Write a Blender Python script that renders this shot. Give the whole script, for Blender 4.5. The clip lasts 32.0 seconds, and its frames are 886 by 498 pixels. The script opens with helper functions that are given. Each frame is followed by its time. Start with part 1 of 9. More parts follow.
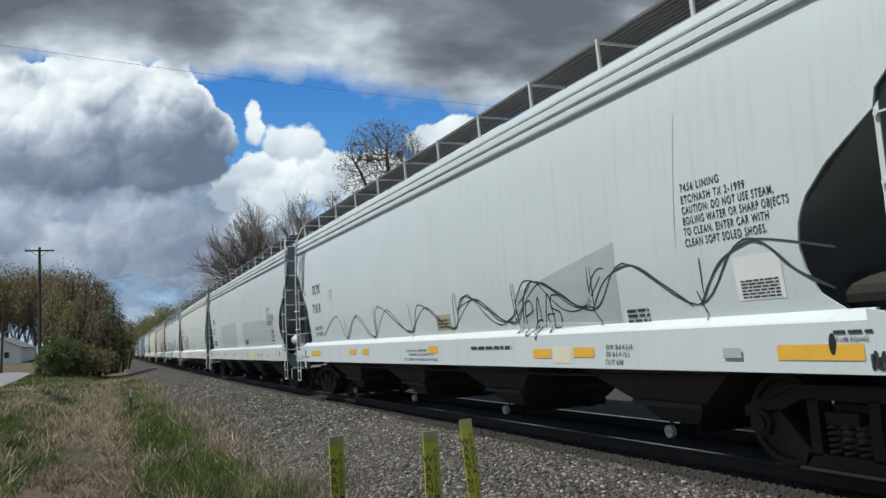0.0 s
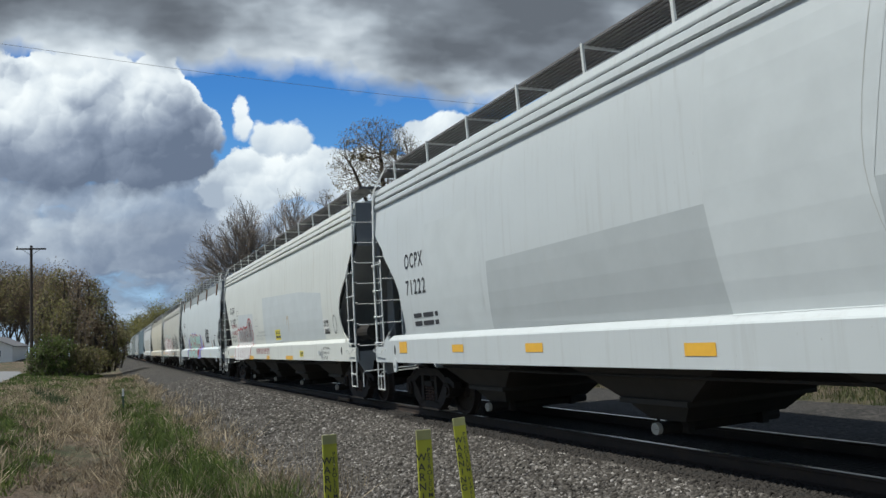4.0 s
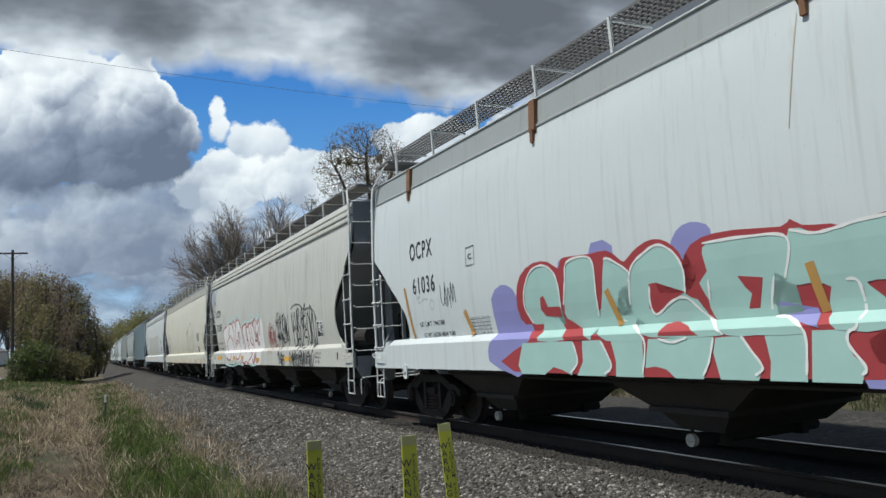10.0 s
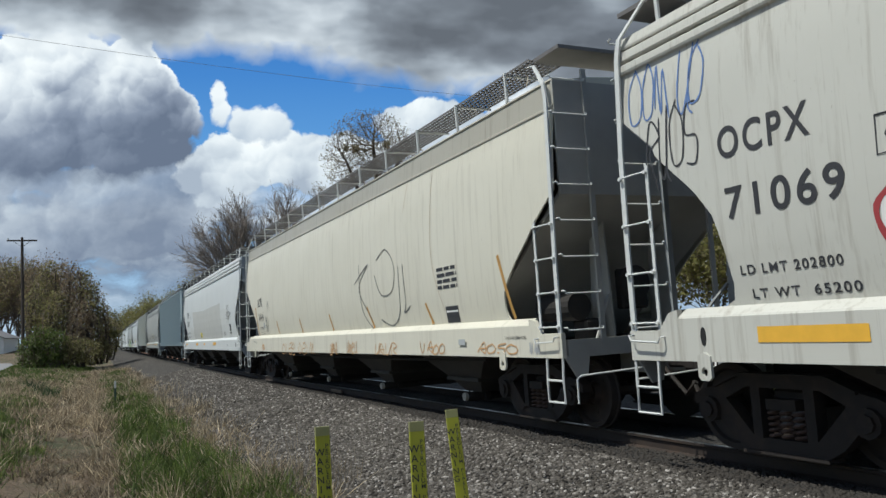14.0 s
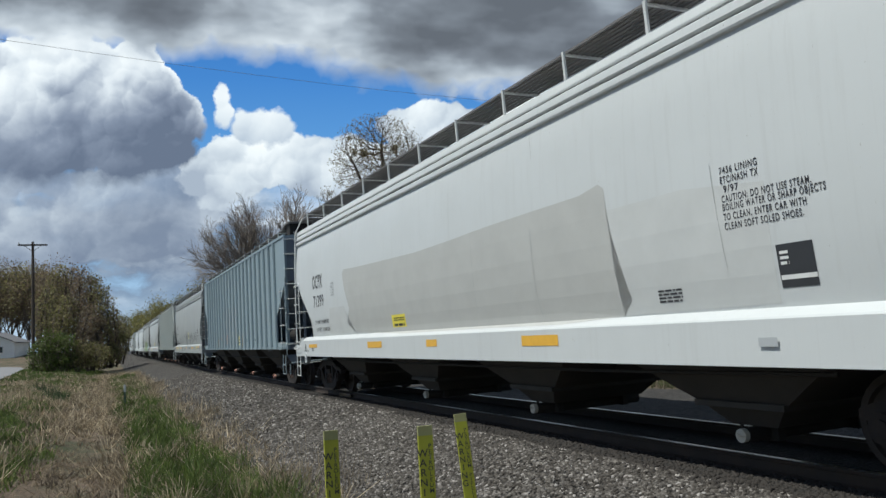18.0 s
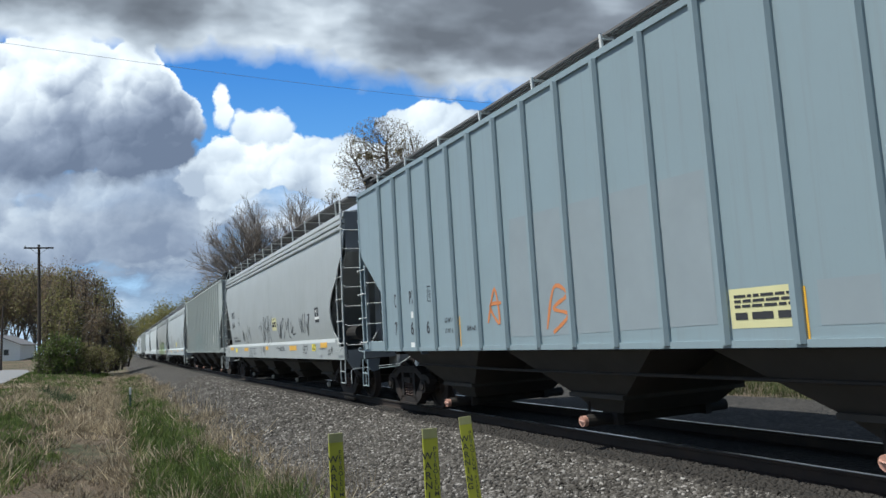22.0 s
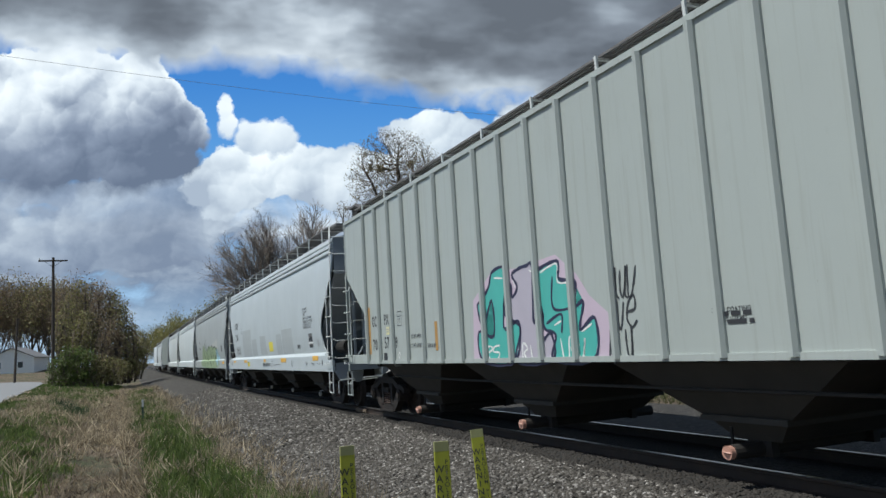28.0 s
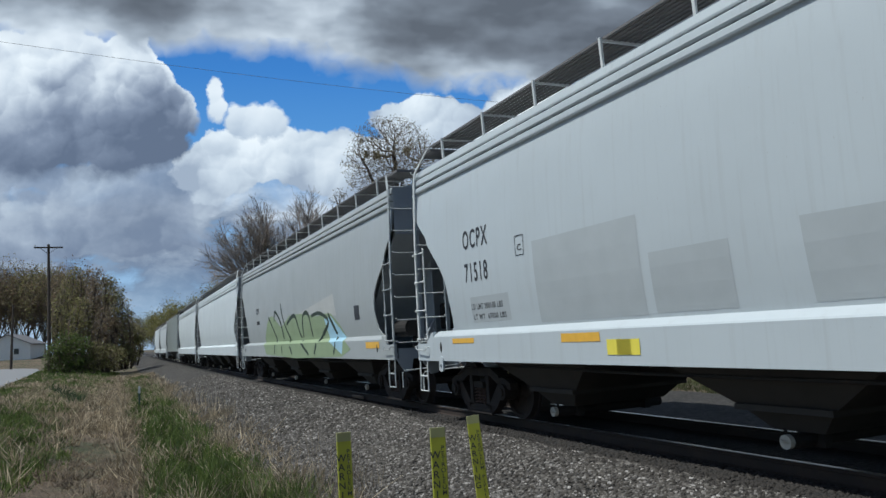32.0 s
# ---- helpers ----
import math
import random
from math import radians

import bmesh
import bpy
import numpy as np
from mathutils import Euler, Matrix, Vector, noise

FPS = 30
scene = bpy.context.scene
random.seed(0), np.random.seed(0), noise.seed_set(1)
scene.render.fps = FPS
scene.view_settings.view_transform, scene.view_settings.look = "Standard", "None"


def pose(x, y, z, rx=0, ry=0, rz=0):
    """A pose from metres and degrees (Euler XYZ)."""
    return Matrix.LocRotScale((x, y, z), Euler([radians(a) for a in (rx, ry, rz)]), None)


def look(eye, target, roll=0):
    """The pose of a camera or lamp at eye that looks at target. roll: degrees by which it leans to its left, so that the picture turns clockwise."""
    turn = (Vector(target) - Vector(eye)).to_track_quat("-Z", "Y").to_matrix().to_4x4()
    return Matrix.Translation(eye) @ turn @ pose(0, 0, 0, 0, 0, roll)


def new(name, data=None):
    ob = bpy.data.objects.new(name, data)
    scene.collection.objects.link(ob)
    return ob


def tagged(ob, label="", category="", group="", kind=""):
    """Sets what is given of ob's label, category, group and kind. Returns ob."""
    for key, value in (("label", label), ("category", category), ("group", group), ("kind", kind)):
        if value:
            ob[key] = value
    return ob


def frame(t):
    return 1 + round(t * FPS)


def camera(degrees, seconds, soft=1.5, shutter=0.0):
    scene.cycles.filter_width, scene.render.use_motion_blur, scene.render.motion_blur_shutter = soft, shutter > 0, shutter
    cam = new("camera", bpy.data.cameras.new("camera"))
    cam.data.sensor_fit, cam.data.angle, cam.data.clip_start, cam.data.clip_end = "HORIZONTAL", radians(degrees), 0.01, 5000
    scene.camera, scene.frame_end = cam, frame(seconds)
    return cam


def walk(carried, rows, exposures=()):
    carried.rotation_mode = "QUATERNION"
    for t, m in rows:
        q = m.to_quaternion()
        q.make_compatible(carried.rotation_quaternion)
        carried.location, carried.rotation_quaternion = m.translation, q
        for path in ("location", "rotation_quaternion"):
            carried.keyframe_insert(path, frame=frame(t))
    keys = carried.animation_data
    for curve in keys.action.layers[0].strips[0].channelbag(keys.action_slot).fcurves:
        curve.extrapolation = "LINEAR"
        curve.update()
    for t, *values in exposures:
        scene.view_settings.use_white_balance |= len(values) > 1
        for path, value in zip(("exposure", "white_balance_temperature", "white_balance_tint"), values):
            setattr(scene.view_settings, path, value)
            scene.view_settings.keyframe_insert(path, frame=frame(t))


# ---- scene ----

# ---- camera ----
cam = camera(59.83, 32.0, soft=1.5, shutter=0.0)
EYE = (0.0, 0.0, 1.48)          # rail head is z = 0
ROLL = -3.48


def aim(yaw, pitch):
    a, b = radians(yaw), radians(pitch)
    way = Vector((math.sin(a) * math.cos(b), math.cos(a) * math.cos(b), math.sin(b)))
    return look(EYE, Vector(EYE) + way * 10, ROLL)


walk(cam, [(t, aim(a, b)) for t, a, b in (
    (0, 24.744, 6.382), (0.5, 24.684, 6.258), (1, 24.804, 6.218), (1.5, 24.694, 6.238), (2, 24.629, 5.913),
    (2.5, 24.689, 5.920), (3, 25.026, 5.981), (3.5, 25.255, 6.139), (5.5, 25.040, 6.405), (6, 25.304, 6.474),
    (6.5, 25.186, 6.385), (7, 25.292, 6.314), (7.5, 25.359, 6.216), (8, 25.188, 6.098), (8.5, 25.277, 6.137),
    (9, 25.775, 6.234), (9.5, 26.243, 6.461), (10, 26.317, 6.583), (10.5, 26.145, 6.484), (11, 25.754, 6.336),
    (11.5, 25.748, 6.099), (12, 25.616, 6.059), (12.5, 25.570, 6.109), (13, 25.650, 5.932), (13.5, 25.756, 5.706),
    (14, 25.714, 5.631), (14.5, 25.618, 5.676), (16.5, 25.207, 5.722), (17, 25.095, 5.838), (17.5, 25.083, 5.831),
    (18, 25.113, 5.964), (18.5, 24.943, 6.250), (19, 24.692, 6.323), (19.5, 24.691, 6.356), (20, 24.510, 6.308),
    (20.5, 24.676, 6.347), (21, 24.672, 6.084), (21.5, 24.865, 6.080), (22, 24.771, 6.185), (22.5, 24.737, 6.240),
    (23, 24.784, 6.279), (23.5, 24.844, 6.452), (24, 24.541, 6.663), (24.5, 24.642, 6.762), (25, 24.730, 6.807),
    (25.5, 24.787, 6.758), (27.5, 24.361, 7.022), (28, 23.977, 7.143), (28.5, 24.044, 7.169), (29, 24.038, 6.963),
    (29.5, 24.191, 6.666), (30, 24.218, 6.381), (30.5, 24.351, 6.062), (31, 24.343, 6.133), (31.5, 24.349, 6.020),
    (32, 24.195, 6.152),)], exposures=[(0.0, 0.0, 6200, 4), (14.0, 0.02, 6200, 4), (19.0, 0.02, 6150, 4), (20.0, 0.08, 6150, 4), (21.0, 0.32, 6100, 4), (22.0, 0.25, 6050, 4), (23.0, 0.3, 6050, 4), (24.0, 0.48, 6050, 4), (25.0, 0.28, 6100, 4), (28.0, 0.08, 6050, 4), (29.0, 0.06, 5900, 4), (30.0, 0.12, 5850, 4), (32.0, -0.1, 5850, 4)])

# ---- light ----
SUN_UP, SUN_SIDE = 62.0, 84.0    # height, and degrees from the line ahead towards the left
to_sun = Vector((-math.cos(radians(SUN_UP)) * math.sin(radians(SUN_SIDE)), math.cos(radians(SUN_UP)) * math.cos(radians(SUN_SIDE)), math.sin(radians(SUN_UP))))
sun_data = bpy.data.lights.new("sun", "SUN")
sun_data.energy, sun_data.angle, sun_data.color = 4.3, radians(0.6), (1.0, 0.95, 0.87)
sun = new("sun", sun_data)
sun.matrix_world = look(to_sun * 100, (0, 0, 0))

world = bpy.data.worlds.new("sky")
world.use_nodes = True
scene.world = world
wn = world.node_tree.nodes
sky = wn.new("ShaderNodeTexSky")
sky.sky_type, sky.sun_disc = "NISHITA", False
sky.sun_elevation = radians(SUN_UP)
sky.sun_rotation = math.atan2(to_sun.x, to_sun.y)
world.node_tree.links.new(sky.outputs[0], wn["Background"].inputs[0])
wn["Background"].inputs[1].default_value = 0.076


# ---- materials ----
class Nodes:
    """Short hand for a material's node tree."""

    def __init__(self, name):
        self.mat = bpy.data.materials.new(name)
        self.mat.use_nodes = True
        self.tree = self.mat.node_tree
        self.bsdf = self.tree.nodes["Principled BSDF"]

    def add(self, kind, **inputs):
        node = self.tree.nodes.new(kind)
        for key, value in inputs.items():
            self.put(node, key.replace("_", " "), value)
        return node

    def put(self, node, key, value):
        socket = node.inputs[int(key)] if key.isdigit() else node.inputs[key]
        if isinstance(value, bpy.types.NodeSocket):
            self.tree.links.new(value, socket)
        else:
            socket.default_value = value

    def math(self, op, a, b=0.0, clamp=False):
        node = self.tree.nodes.new("ShaderNodeMath")
        node.operation, node.use_clamp = op, clamp
        self.put(node, "0", a)
        self.put(node, "1", b)
        return node.outputs[0]

    def coords(self, scale=(1, 1, 1), kind="Object"):
        tc = self.tree.nodes.new("ShaderNodeTexCoord")
        mp = self.tree.nodes.new("ShaderNodeMapping")
        self.tree.links.new(tc.outputs[kind], mp.inputs[0])
        mp.inputs["Scale"].default_value = scale
        return mp.outputs[0]

    def noise(self, scale, vector=None, detail=4.0, rough=0.55):
        node = self.add("ShaderNodeTexNoise", Scale=scale, Detail=detail, Roughness=rough)
        if vector is not None:
            self.put(node, "Vector", vector)
        return node.outputs["Fac"]

    def ramp(self, fac, stops):
        node = self.tree.nodes.new("ShaderNodeValToRGB")
        self.put(node, "Fac", fac)
        while len(node.color_ramp.elements) < len(stops):
            node.color_ramp.elements.new(0.5)
        for el, (pos, col) in zip(node.color_ramp.elements, stops):
            el.position = pos
            el.color = (*col, 1) if len(col) == 3 else col
        return node.outputs[0]

    def mix(self, fac, a, b, mode="MIX"):
        node = self.tree.nodes.new("ShaderNodeMix")
        node.data_type, node.blend_type = "RGBA", mode
        self.put(node, "0", fac)
        for i, v in ((6, a), (7, b)):
            self.put(node, str(i), (*v, 1) if isinstance(v, tuple) and len(v) == 3 else v)
        return node.outputs[2]

    def bump(self, height, strength, distance=0.02):
        node = self.add("ShaderNodeBump", Height=height, Strength=strength, Distance=distance)
        self.put(self.bsdf, "Normal", node.outputs[0])

    def done(self, color, rough=0.6, metal=0.0):
        self.put(self.bsdf, "Base Color", (*color, 1) if isinstance(color, tuple) else color)
        self.put(self.bsdf, "Roughness", rough)
        self.put(self.bsdf, "Metallic", metal)
        return self.mat


def car_paint(name, color, dirt=0.25, rough=0.45, stain=(0.16, 0.12, 0.08)):
    """Weathered enamel on steel sheet: faint blotches, vertical runs, welded seams' ripple."""
    n = Nodes(name)
    blotch = n.noise(0.9, n.coords(), 5)
    runs = n.noise(1.0, n.coords((9, 9, 0.35)), 6, 0.65)
    fine = n.noise(14.0, n.coords((1, 1, 0.25)), 4)
    dark = tuple(c * 0.8 for c in color)
    base = n.mix(n.math("MULTIPLY", blotch, 0.6), color, dark)
    k = n.math("MULTIPLY", n.math("SUBTRACT", runs, 0.53, True), 4.0 * dirt, True)
    base = n.mix(k, base, stain)
    thin = n.noise(1.0, n.coords((30, 30, 0.8)), 3, 0.6)
    base = n.mix(n.math("MULTIPLY", n.math("SUBTRACT", thin, 0.62, True), 3.0 * dirt, True), base, stain)
    speck = n.noise(38.0, n.coords((1, 1, 0.5)), 2)
    base = n.mix(n.math("MULTIPLY", n.math("SUBTRACT", speck, 0.74, True), 6.0, True), base, stain)
    base = n.mix(n.math("MULTIPLY", n.math("SUBTRACT", fine, 0.6, True), 1.5 * dirt, True), base, stain)
    n.bump(n.noise(0.7, n.coords((1, 1, 0.6)), 2), 0.25, 0.02)
    return n.done(base, n.math("ADD", n.math("MULTIPLY", blotch, 0.2), rough - 0.1))


def plain(name, color, rough=0.6, metal=0.0, vary=0.25, scale=6.0, bump=0.0):
    n = Nodes(name)
    a = n.noise(scale, n.coords(), 5)
    base = n.mix(a, tuple(c * (1 - vary) for c in color), tuple(min(1, c * (1 + vary)) for c in color))
    if bump:
        n.bump(n.noise(scale * 4, n.coords(), 4), bump, 0.01)
    return n.done(base, rough, metal)


def rusty(name, color=(0.06, 0.045, 0.035), rust=(0.16, 0.075, 0.035), rough=0.8):
    n = Nodes(name)
    a = n.noise(3.0, n.coords(), 6, 0.65)
    b = n.noise(22.0, n.coords(), 4)
    base = n.mix(n.math("MULTIPLY", n.math("SUBTRACT", a, 0.48, True), 4.0, True), color, rust)
    base = n.mix(n.math("MULTIPLY", b, 0.5), base, tuple(c * 0.6 for c in color))
    n.bump(b, 0.4, 0.006)
    return n.done(base, rough)


# underframe grime and truck rust, made darker to carry the under-car shade
UNDER = rusty("underframe_shaded_grime", (0.022, 0.019, 0.017), (0.042, 0.03, 0.022))
# bay sheets near-black: the shade under the car is in their colour
HOPPER = plain("hopper_shaded_grey", (0.042, 0.037, 0.032), 0.75, vary=0.35, scale=2.5, bump=0.15)
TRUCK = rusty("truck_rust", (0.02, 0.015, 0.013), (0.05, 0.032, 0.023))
WHEEL = rusty("wheel_steel", (0.03, 0.023, 0.02), (0.06, 0.037, 0.027), 0.75)
SPRING = rusty("spring_rust", (0.085, 0.055, 0.045), (0.15, 0.08, 0.06))
WHITE = plain("white_pipe", (0.60, 0.61, 0.60), 0.5, vary=0.12, scale=9)
CAPW = plain("white_cap", (0.5, 0.47, 0.41), 0.55, vary=0.3, scale=15)
CAPR = plain("faded_red_cap", (0.46, 0.25, 0.19), 0.55, vary=0.3, scale=15)
GRATE = plain("galvanised_grating", (0.17, 0.16, 0.155), 0.6, 0.2, 0.2)
# car ends get no sun; part of that shade is in these darker tones
ENDGREY = plain("end_shaded_grey", (0.25, 0.26, 0.265), 0.65, vary=0.25, scale=1.5)
SLATE = plain("end_shaded_slate", (0.31, 0.335, 0.36), 0.6, vary=0.2, scale=1.5)
TANEND = plain("end_shaded_tan", (0.37, 0.36, 0.335), 0.7, vary=0.3, scale=1.5)
# black for the sill slots, in place of the shade inside a real hole
BLACKISH = plain("slot_shade_black", (0.012, 0.012, 0.013), 0.8, vary=0.3)
YELLOW = plain("reflective_amber", (0.75, 0.42, 0.05), 0.4, vary=0.15, scale=8)
LEMON = plain("yellow_sticker", (0.78, 0.66, 0.08), 0.5, vary=0.1, scale=8)
INK = plain("black_stencil", (0.035, 0.035, 0.04), 0.6, vary=0.2)
PALE = plain("white_stencil", (0.75, 0.75, 0.73), 0.6, vary=0.1)


# ---- mesh helpers ----
def part(name, bm, material, parent=None, label="", smooth=False):
    """Links a bmesh as one mesh object, under a thing or a part where one is given."""
    me = bpy.data.meshes.new(name)
    bmesh.ops.recalc_face_normals(bm, faces=bm.faces[:])
    bm.to_mesh(me)
    bm.free()
    return place(name, me, material, parent, label, smooth)


def place(name, me, material=None, parent=None, label="", smooth=False):
    if material is not None and not me.materials:
        me.materials.append(material)
    if smooth:
        me.polygons.foreach_set("use_smooth", [True] * len(me.polygons))
    ob = new(name, me)
    if parent is not None:
        ob.parent = parent
    if label:
        ob["label"] = label
    return ob


def box(bm, x0, x1, y0, y1, z0, z1, bevel=0.0):
    m = Matrix.LocRotScale(((x0 + x1) / 2, (y0 + y1) / 2, (z0 + z1) / 2), None, (abs(x1 - x0), abs(y1 - y0), abs(z1 - z0)))
    r = bmesh.ops.create_cube(bm, size=1, matrix=m)
    if bevel:
        edges = {e for v in r["verts"] for e in v.link_edges}
        bmesh.ops.bevel(bm, geom=list(edges), offset=bevel, segments=1, affect="EDGES")
    return bm


def poly(bm, pts):
    return bm.faces.new([bm.verts.new(p) for p in pts])


def prism(bm, pts, axis, a, b):
    """A closed solid: the outline pts, in the two other axes, drawn out along axis from a to b."""
    def at(p, k):
        q = list(p)
        q.insert("xyz".index(axis), k)
        return q
    lo = [bm.verts.new(at(p, a)) for p in pts]
    hi = [bm.verts.new(at(p, b)) for p in pts]
    n = len(pts)
    bm.faces.new(lo[::-1])
    bm.faces.new(hi)
    for i in range(n):
        bm.faces.new((lo[i], lo[(i + 1) % n], hi[(i + 1) % n], hi[i]))
    return bm


def tube(bm, pts, r, sides=6, r_end=None, cap=True):
    """A round bar along the points; it may taper."""
    pts = [Vector(p) for p in pts]
    rings = []
    for i, p in enumerate(pts):
        d = (pts[min(i + 1, len(pts) - 1)] - pts[max(i - 1, 0)]).normalized()
        up = Vector((0, 0, 1)) if abs(d.z) < 0.9 else Vector((1, 0, 0))
        u = d.cross(up).normalized()
        w = d.cross(u)
        k = r if r_end is None else r + (r_end - r) * i / (len(pts) - 1)
        rings.append([bm.verts.new(p + (u * math.cos(a) + w * math.sin(a)) * k) for a in (2 * math.pi * j / sides for j in range(sides))])
    for a, b in zip(rings, rings[1:]):
        for j in range(sides):
            bm.faces.new((a[j], a[(j + 1) % sides], b[(j + 1) % sides], b[j]))
    if cap and sides > 2:
        bm.faces.new(rings[0][::-1])
        bm.faces.new(rings[-1])
    return bm


def disc_solid(bm, centre, axis_x, r, depth, sides=16):
    c = Vector(centre)
    return tube(bm, [c, c + Vector((axis_x * depth, 0, 0))], r, sides)


SHARED = {}


def shared(key, build):
    """The mesh under that key, built once."""
    if key not in SHARED:
        bm = build()
        bmesh.ops.recalc_face_normals(bm, faces=bm.faces[:])
        me = bpy.data.meshes.new(key)
        bm.to_mesh(me)
        bm.free()
        SHARED[key] = me
    return SHARED[key]


# ---- the plan ----
TRACK = 7.03                    # the track's middle at the camera


def bend(y):
    """How far the track has swung to the side, at y along it: straight at first, then a gentle right-hand bend."""
    k = np.minimum((np.asarray(y, float) - 30) / 9.0, 400.0)
    soft = 9.0 * np.logaddexp(0.0, k)
    out = 0.0268 * soft + 3e-5 * np.maximum(0.0, np.asarray(y, float) - 150) ** 2
    return out if np.ndim(y) else float(out)


def ripple(x, y, seed=0.0):
    """Smooth noise from -1 to 1 over the plan, one lump a metre."""
    x, y = np.asarray(x, float), np.asarray(y, float)
    xi, yi = np.floor(x), np.floor(y)
    fx, fy = x - xi, y - yi
    fx, fy = fx * fx * (3 - 2 * fx), fy * fy * (3 - 2 * fy)

    def knot(i, j):
        s = np.sin(i * 127.1 + j * 311.7 + seed * 74.7) * 43758.5453
        return s - np.floor(s)
    low = knot(xi, yi) * (1 - fx) + knot(xi + 1, yi) * fx
    high = knot(xi, yi + 1) * (1 - fx) + knot(xi + 1, yi + 1) * fx
    return 2 * (low * (1 - fy) + high * fy) - 1


def lumps(x, y, seed=0.0):
    return 0.55 * ripple(x, y, seed) + 0.3 * ripple(np.asarray(x) * 2.3, np.asarray(y) * 2.3, seed + 1) + 0.15 * ripple(np.asarray(x) * 5.1, np.asarray(y) * 5.1, seed + 2)


PROFILE = ((-400, 0.5), (-60, 0.0), (-14, -0.15), (-7, -0.18), (-5, -0.25), (-2.6, -0.42), (-0.4, -0.82), (1.4, -0.86), (2.3, -0.78), (5.0, -0.26), (5.6, -0.19),
           (8.5, -0.19), (9.1, -0.24), (12.9, -0.36), (13.6, -0.34), (18, -0.1), (60, 0.0), (400, 0.5))


def ground_z(x, y):
    u = np.asarray(x, float) - bend(y)
    z = np.interp(u, [p[0] for p in PROFILE], [p[1] for p in PROFILE])
    z = z + 0.05 * lumps(np.asarray(x, float) * 0.6, np.asarray(y, float) * 0.6) * np.where((u > 4.6) & (u < 9.4), 0.25, 1.0)
    # the lawn beyond the road's turn lies higher
    z = z + 1.8 * np.clip((np.asarray(y, float) - 148) / 25, 0, 1) * np.clip((-u - 5) / 6, 0, 1)
    return z if np.ndim(x) else float(z)


# ---- ground, road and track ----
def ground_material():
    n = Nodes("ground_soil_and_grass")
    pos = n.coords()
    big, mid, fine = n.noise(0.18, pos, 5), n.noise(1.3, pos, 6, 0.65), n.noise(16.0, pos, 5, 0.7)
    soil = n.ramp(fine, [(0.32, (0.05, 0.035, 0.024)), (0.52, (0.135, 0.098, 0.066)), (0.75, (0.29, 0.22, 0.15))])
    green = n.ramp(fine, [(0.3, (0.02, 0.026, 0.011)), (0.6, (0.05, 0.066, 0.022)), (0.8, (0.11, 0.125, 0.05))])
    f = n.math("ADD", n.math("MULTIPLY", big, 0.6), n.math("MULTIPLY", mid, 0.5))
    base = n.mix(n.math("MULTIPLY", n.math("SUBTRACT", f, 0.5, True), 6.0, True), soil, green)
    n.bump(n.math("ADD", fine, mid), 0.8, 0.08)
    return n.done(base, 0.95)


def ballast_material(name="ballast_bed", scale=25.0, tone_by=1.0):
    n = Nodes(name)
    pos = n.coords()
    cell = n.add("ShaderNodeTexVoronoi", Scale=scale, Vector=pos)
    tone = n.add("ShaderNodeSeparateColor", Color=cell.outputs["Color"])
    base = n.ramp(tone.outputs[0], [(0.0, (0.016, 0.014, 0.013)), (0.5, (0.055, 0.05, 0.045)), (0.9, (0.145, 0.132, 0.12)), (1.0, (0.28, 0.262, 0.245))])
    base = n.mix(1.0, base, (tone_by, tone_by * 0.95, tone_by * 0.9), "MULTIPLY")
    edge = n.math("MULTIPLY", cell.outputs["Distance"], 9.0, True)
    base = n.mix(n.math("MULTIPLY", edge, 0.5), base, (0.03, 0.028, 0.026))
    dirt = n.noise(0.6, pos, 4)
    base = n.mix(n.math("MULTIPLY", n.math("SUBTRACT", dirt, 0.45, True), 1.6, True), base, (0.105 * tone_by, 0.092 * tone_by, 0.08 * tone_by))
    n.bump(n.math("SUBTRACT", 1.0, cell.outputs["Distance"]), 1.0, 0.05)
    return n.done(base, 0.9)


def sheet(name, us, ys, height, material, lift=0.0, follow=True):
    """A strip of ground: its cross lines us, its stations ys along the track."""
    verts = [(u + (bend(y) if follow else 0.0), y, height(u + (bend(y) if follow else 0.0), y) + lift) for y in ys for u in us]
    w = len(us)
    faces = [(j * w + i, j * w + i + 1, (j + 1) * w + i + 1, (j + 1) * w + i) for j in range(len(ys) - 1) for i in range(w - 1)]
    me = bpy.data.meshes.new(name)
    me.from_pydata(verts, [], faces)
    return place(name, me, material, smooth=True)


YS = sorted(set([-3000, -1200, -500, -200, -90, -40, -20] + [i * 1.0 for i in range(-8, 60)] + [60 + i * 4.0 for i in range(40)] + [230, 260, 300, 350, 420, 520, 700, 1000, 1500, 2200, 3500]))
US = sorted(set([-3500, -1500, -600, -250, -120, -60, -35, -22, -16] + [i * 0.5 for i in range(-28, 40)] + [22, 28, 40, 60, 110, 250, 600, 1500, 3500]))
tagged(sheet("ground", US, YS, ground_z, ground_material()), "uneven trackside soil with dry straw and spring grass", "ground", kind="structure")

BALLAST = ballast_material()
tagged(sheet("ballast_bed", [2.1, 2.6, 3.2, 3.8, 4.4, 5.0, 5.6, 6.4, 7.0, 7.6, 8.3], [y for y in YS if -60 < y < 900], ground_z, BALLAST, 0.03),
       "grey crushed stone ballast bank under the railway track", "ballast", kind="structure")

# tone lowered: the shadow the train throws on this side is painted in
tagged(sheet("far_ballast", [8.3, 8.5, 9.0, 9.8, 10.6, 11.6, 12.4, 13.1], [y for y in YS if -60 < y < 900], ground_z, ballast_material("brown_shaded_ballast", 16.0, 0.6), 0.03),
       "brown ballast shoulder on the far side of the track, darkened for shade", "ballast", kind="structure")

# oily bed; its very low tone also holds the shade under the train
FOULED = ballast_material("fouled_shaded_ballast", 20.0, 0.22)
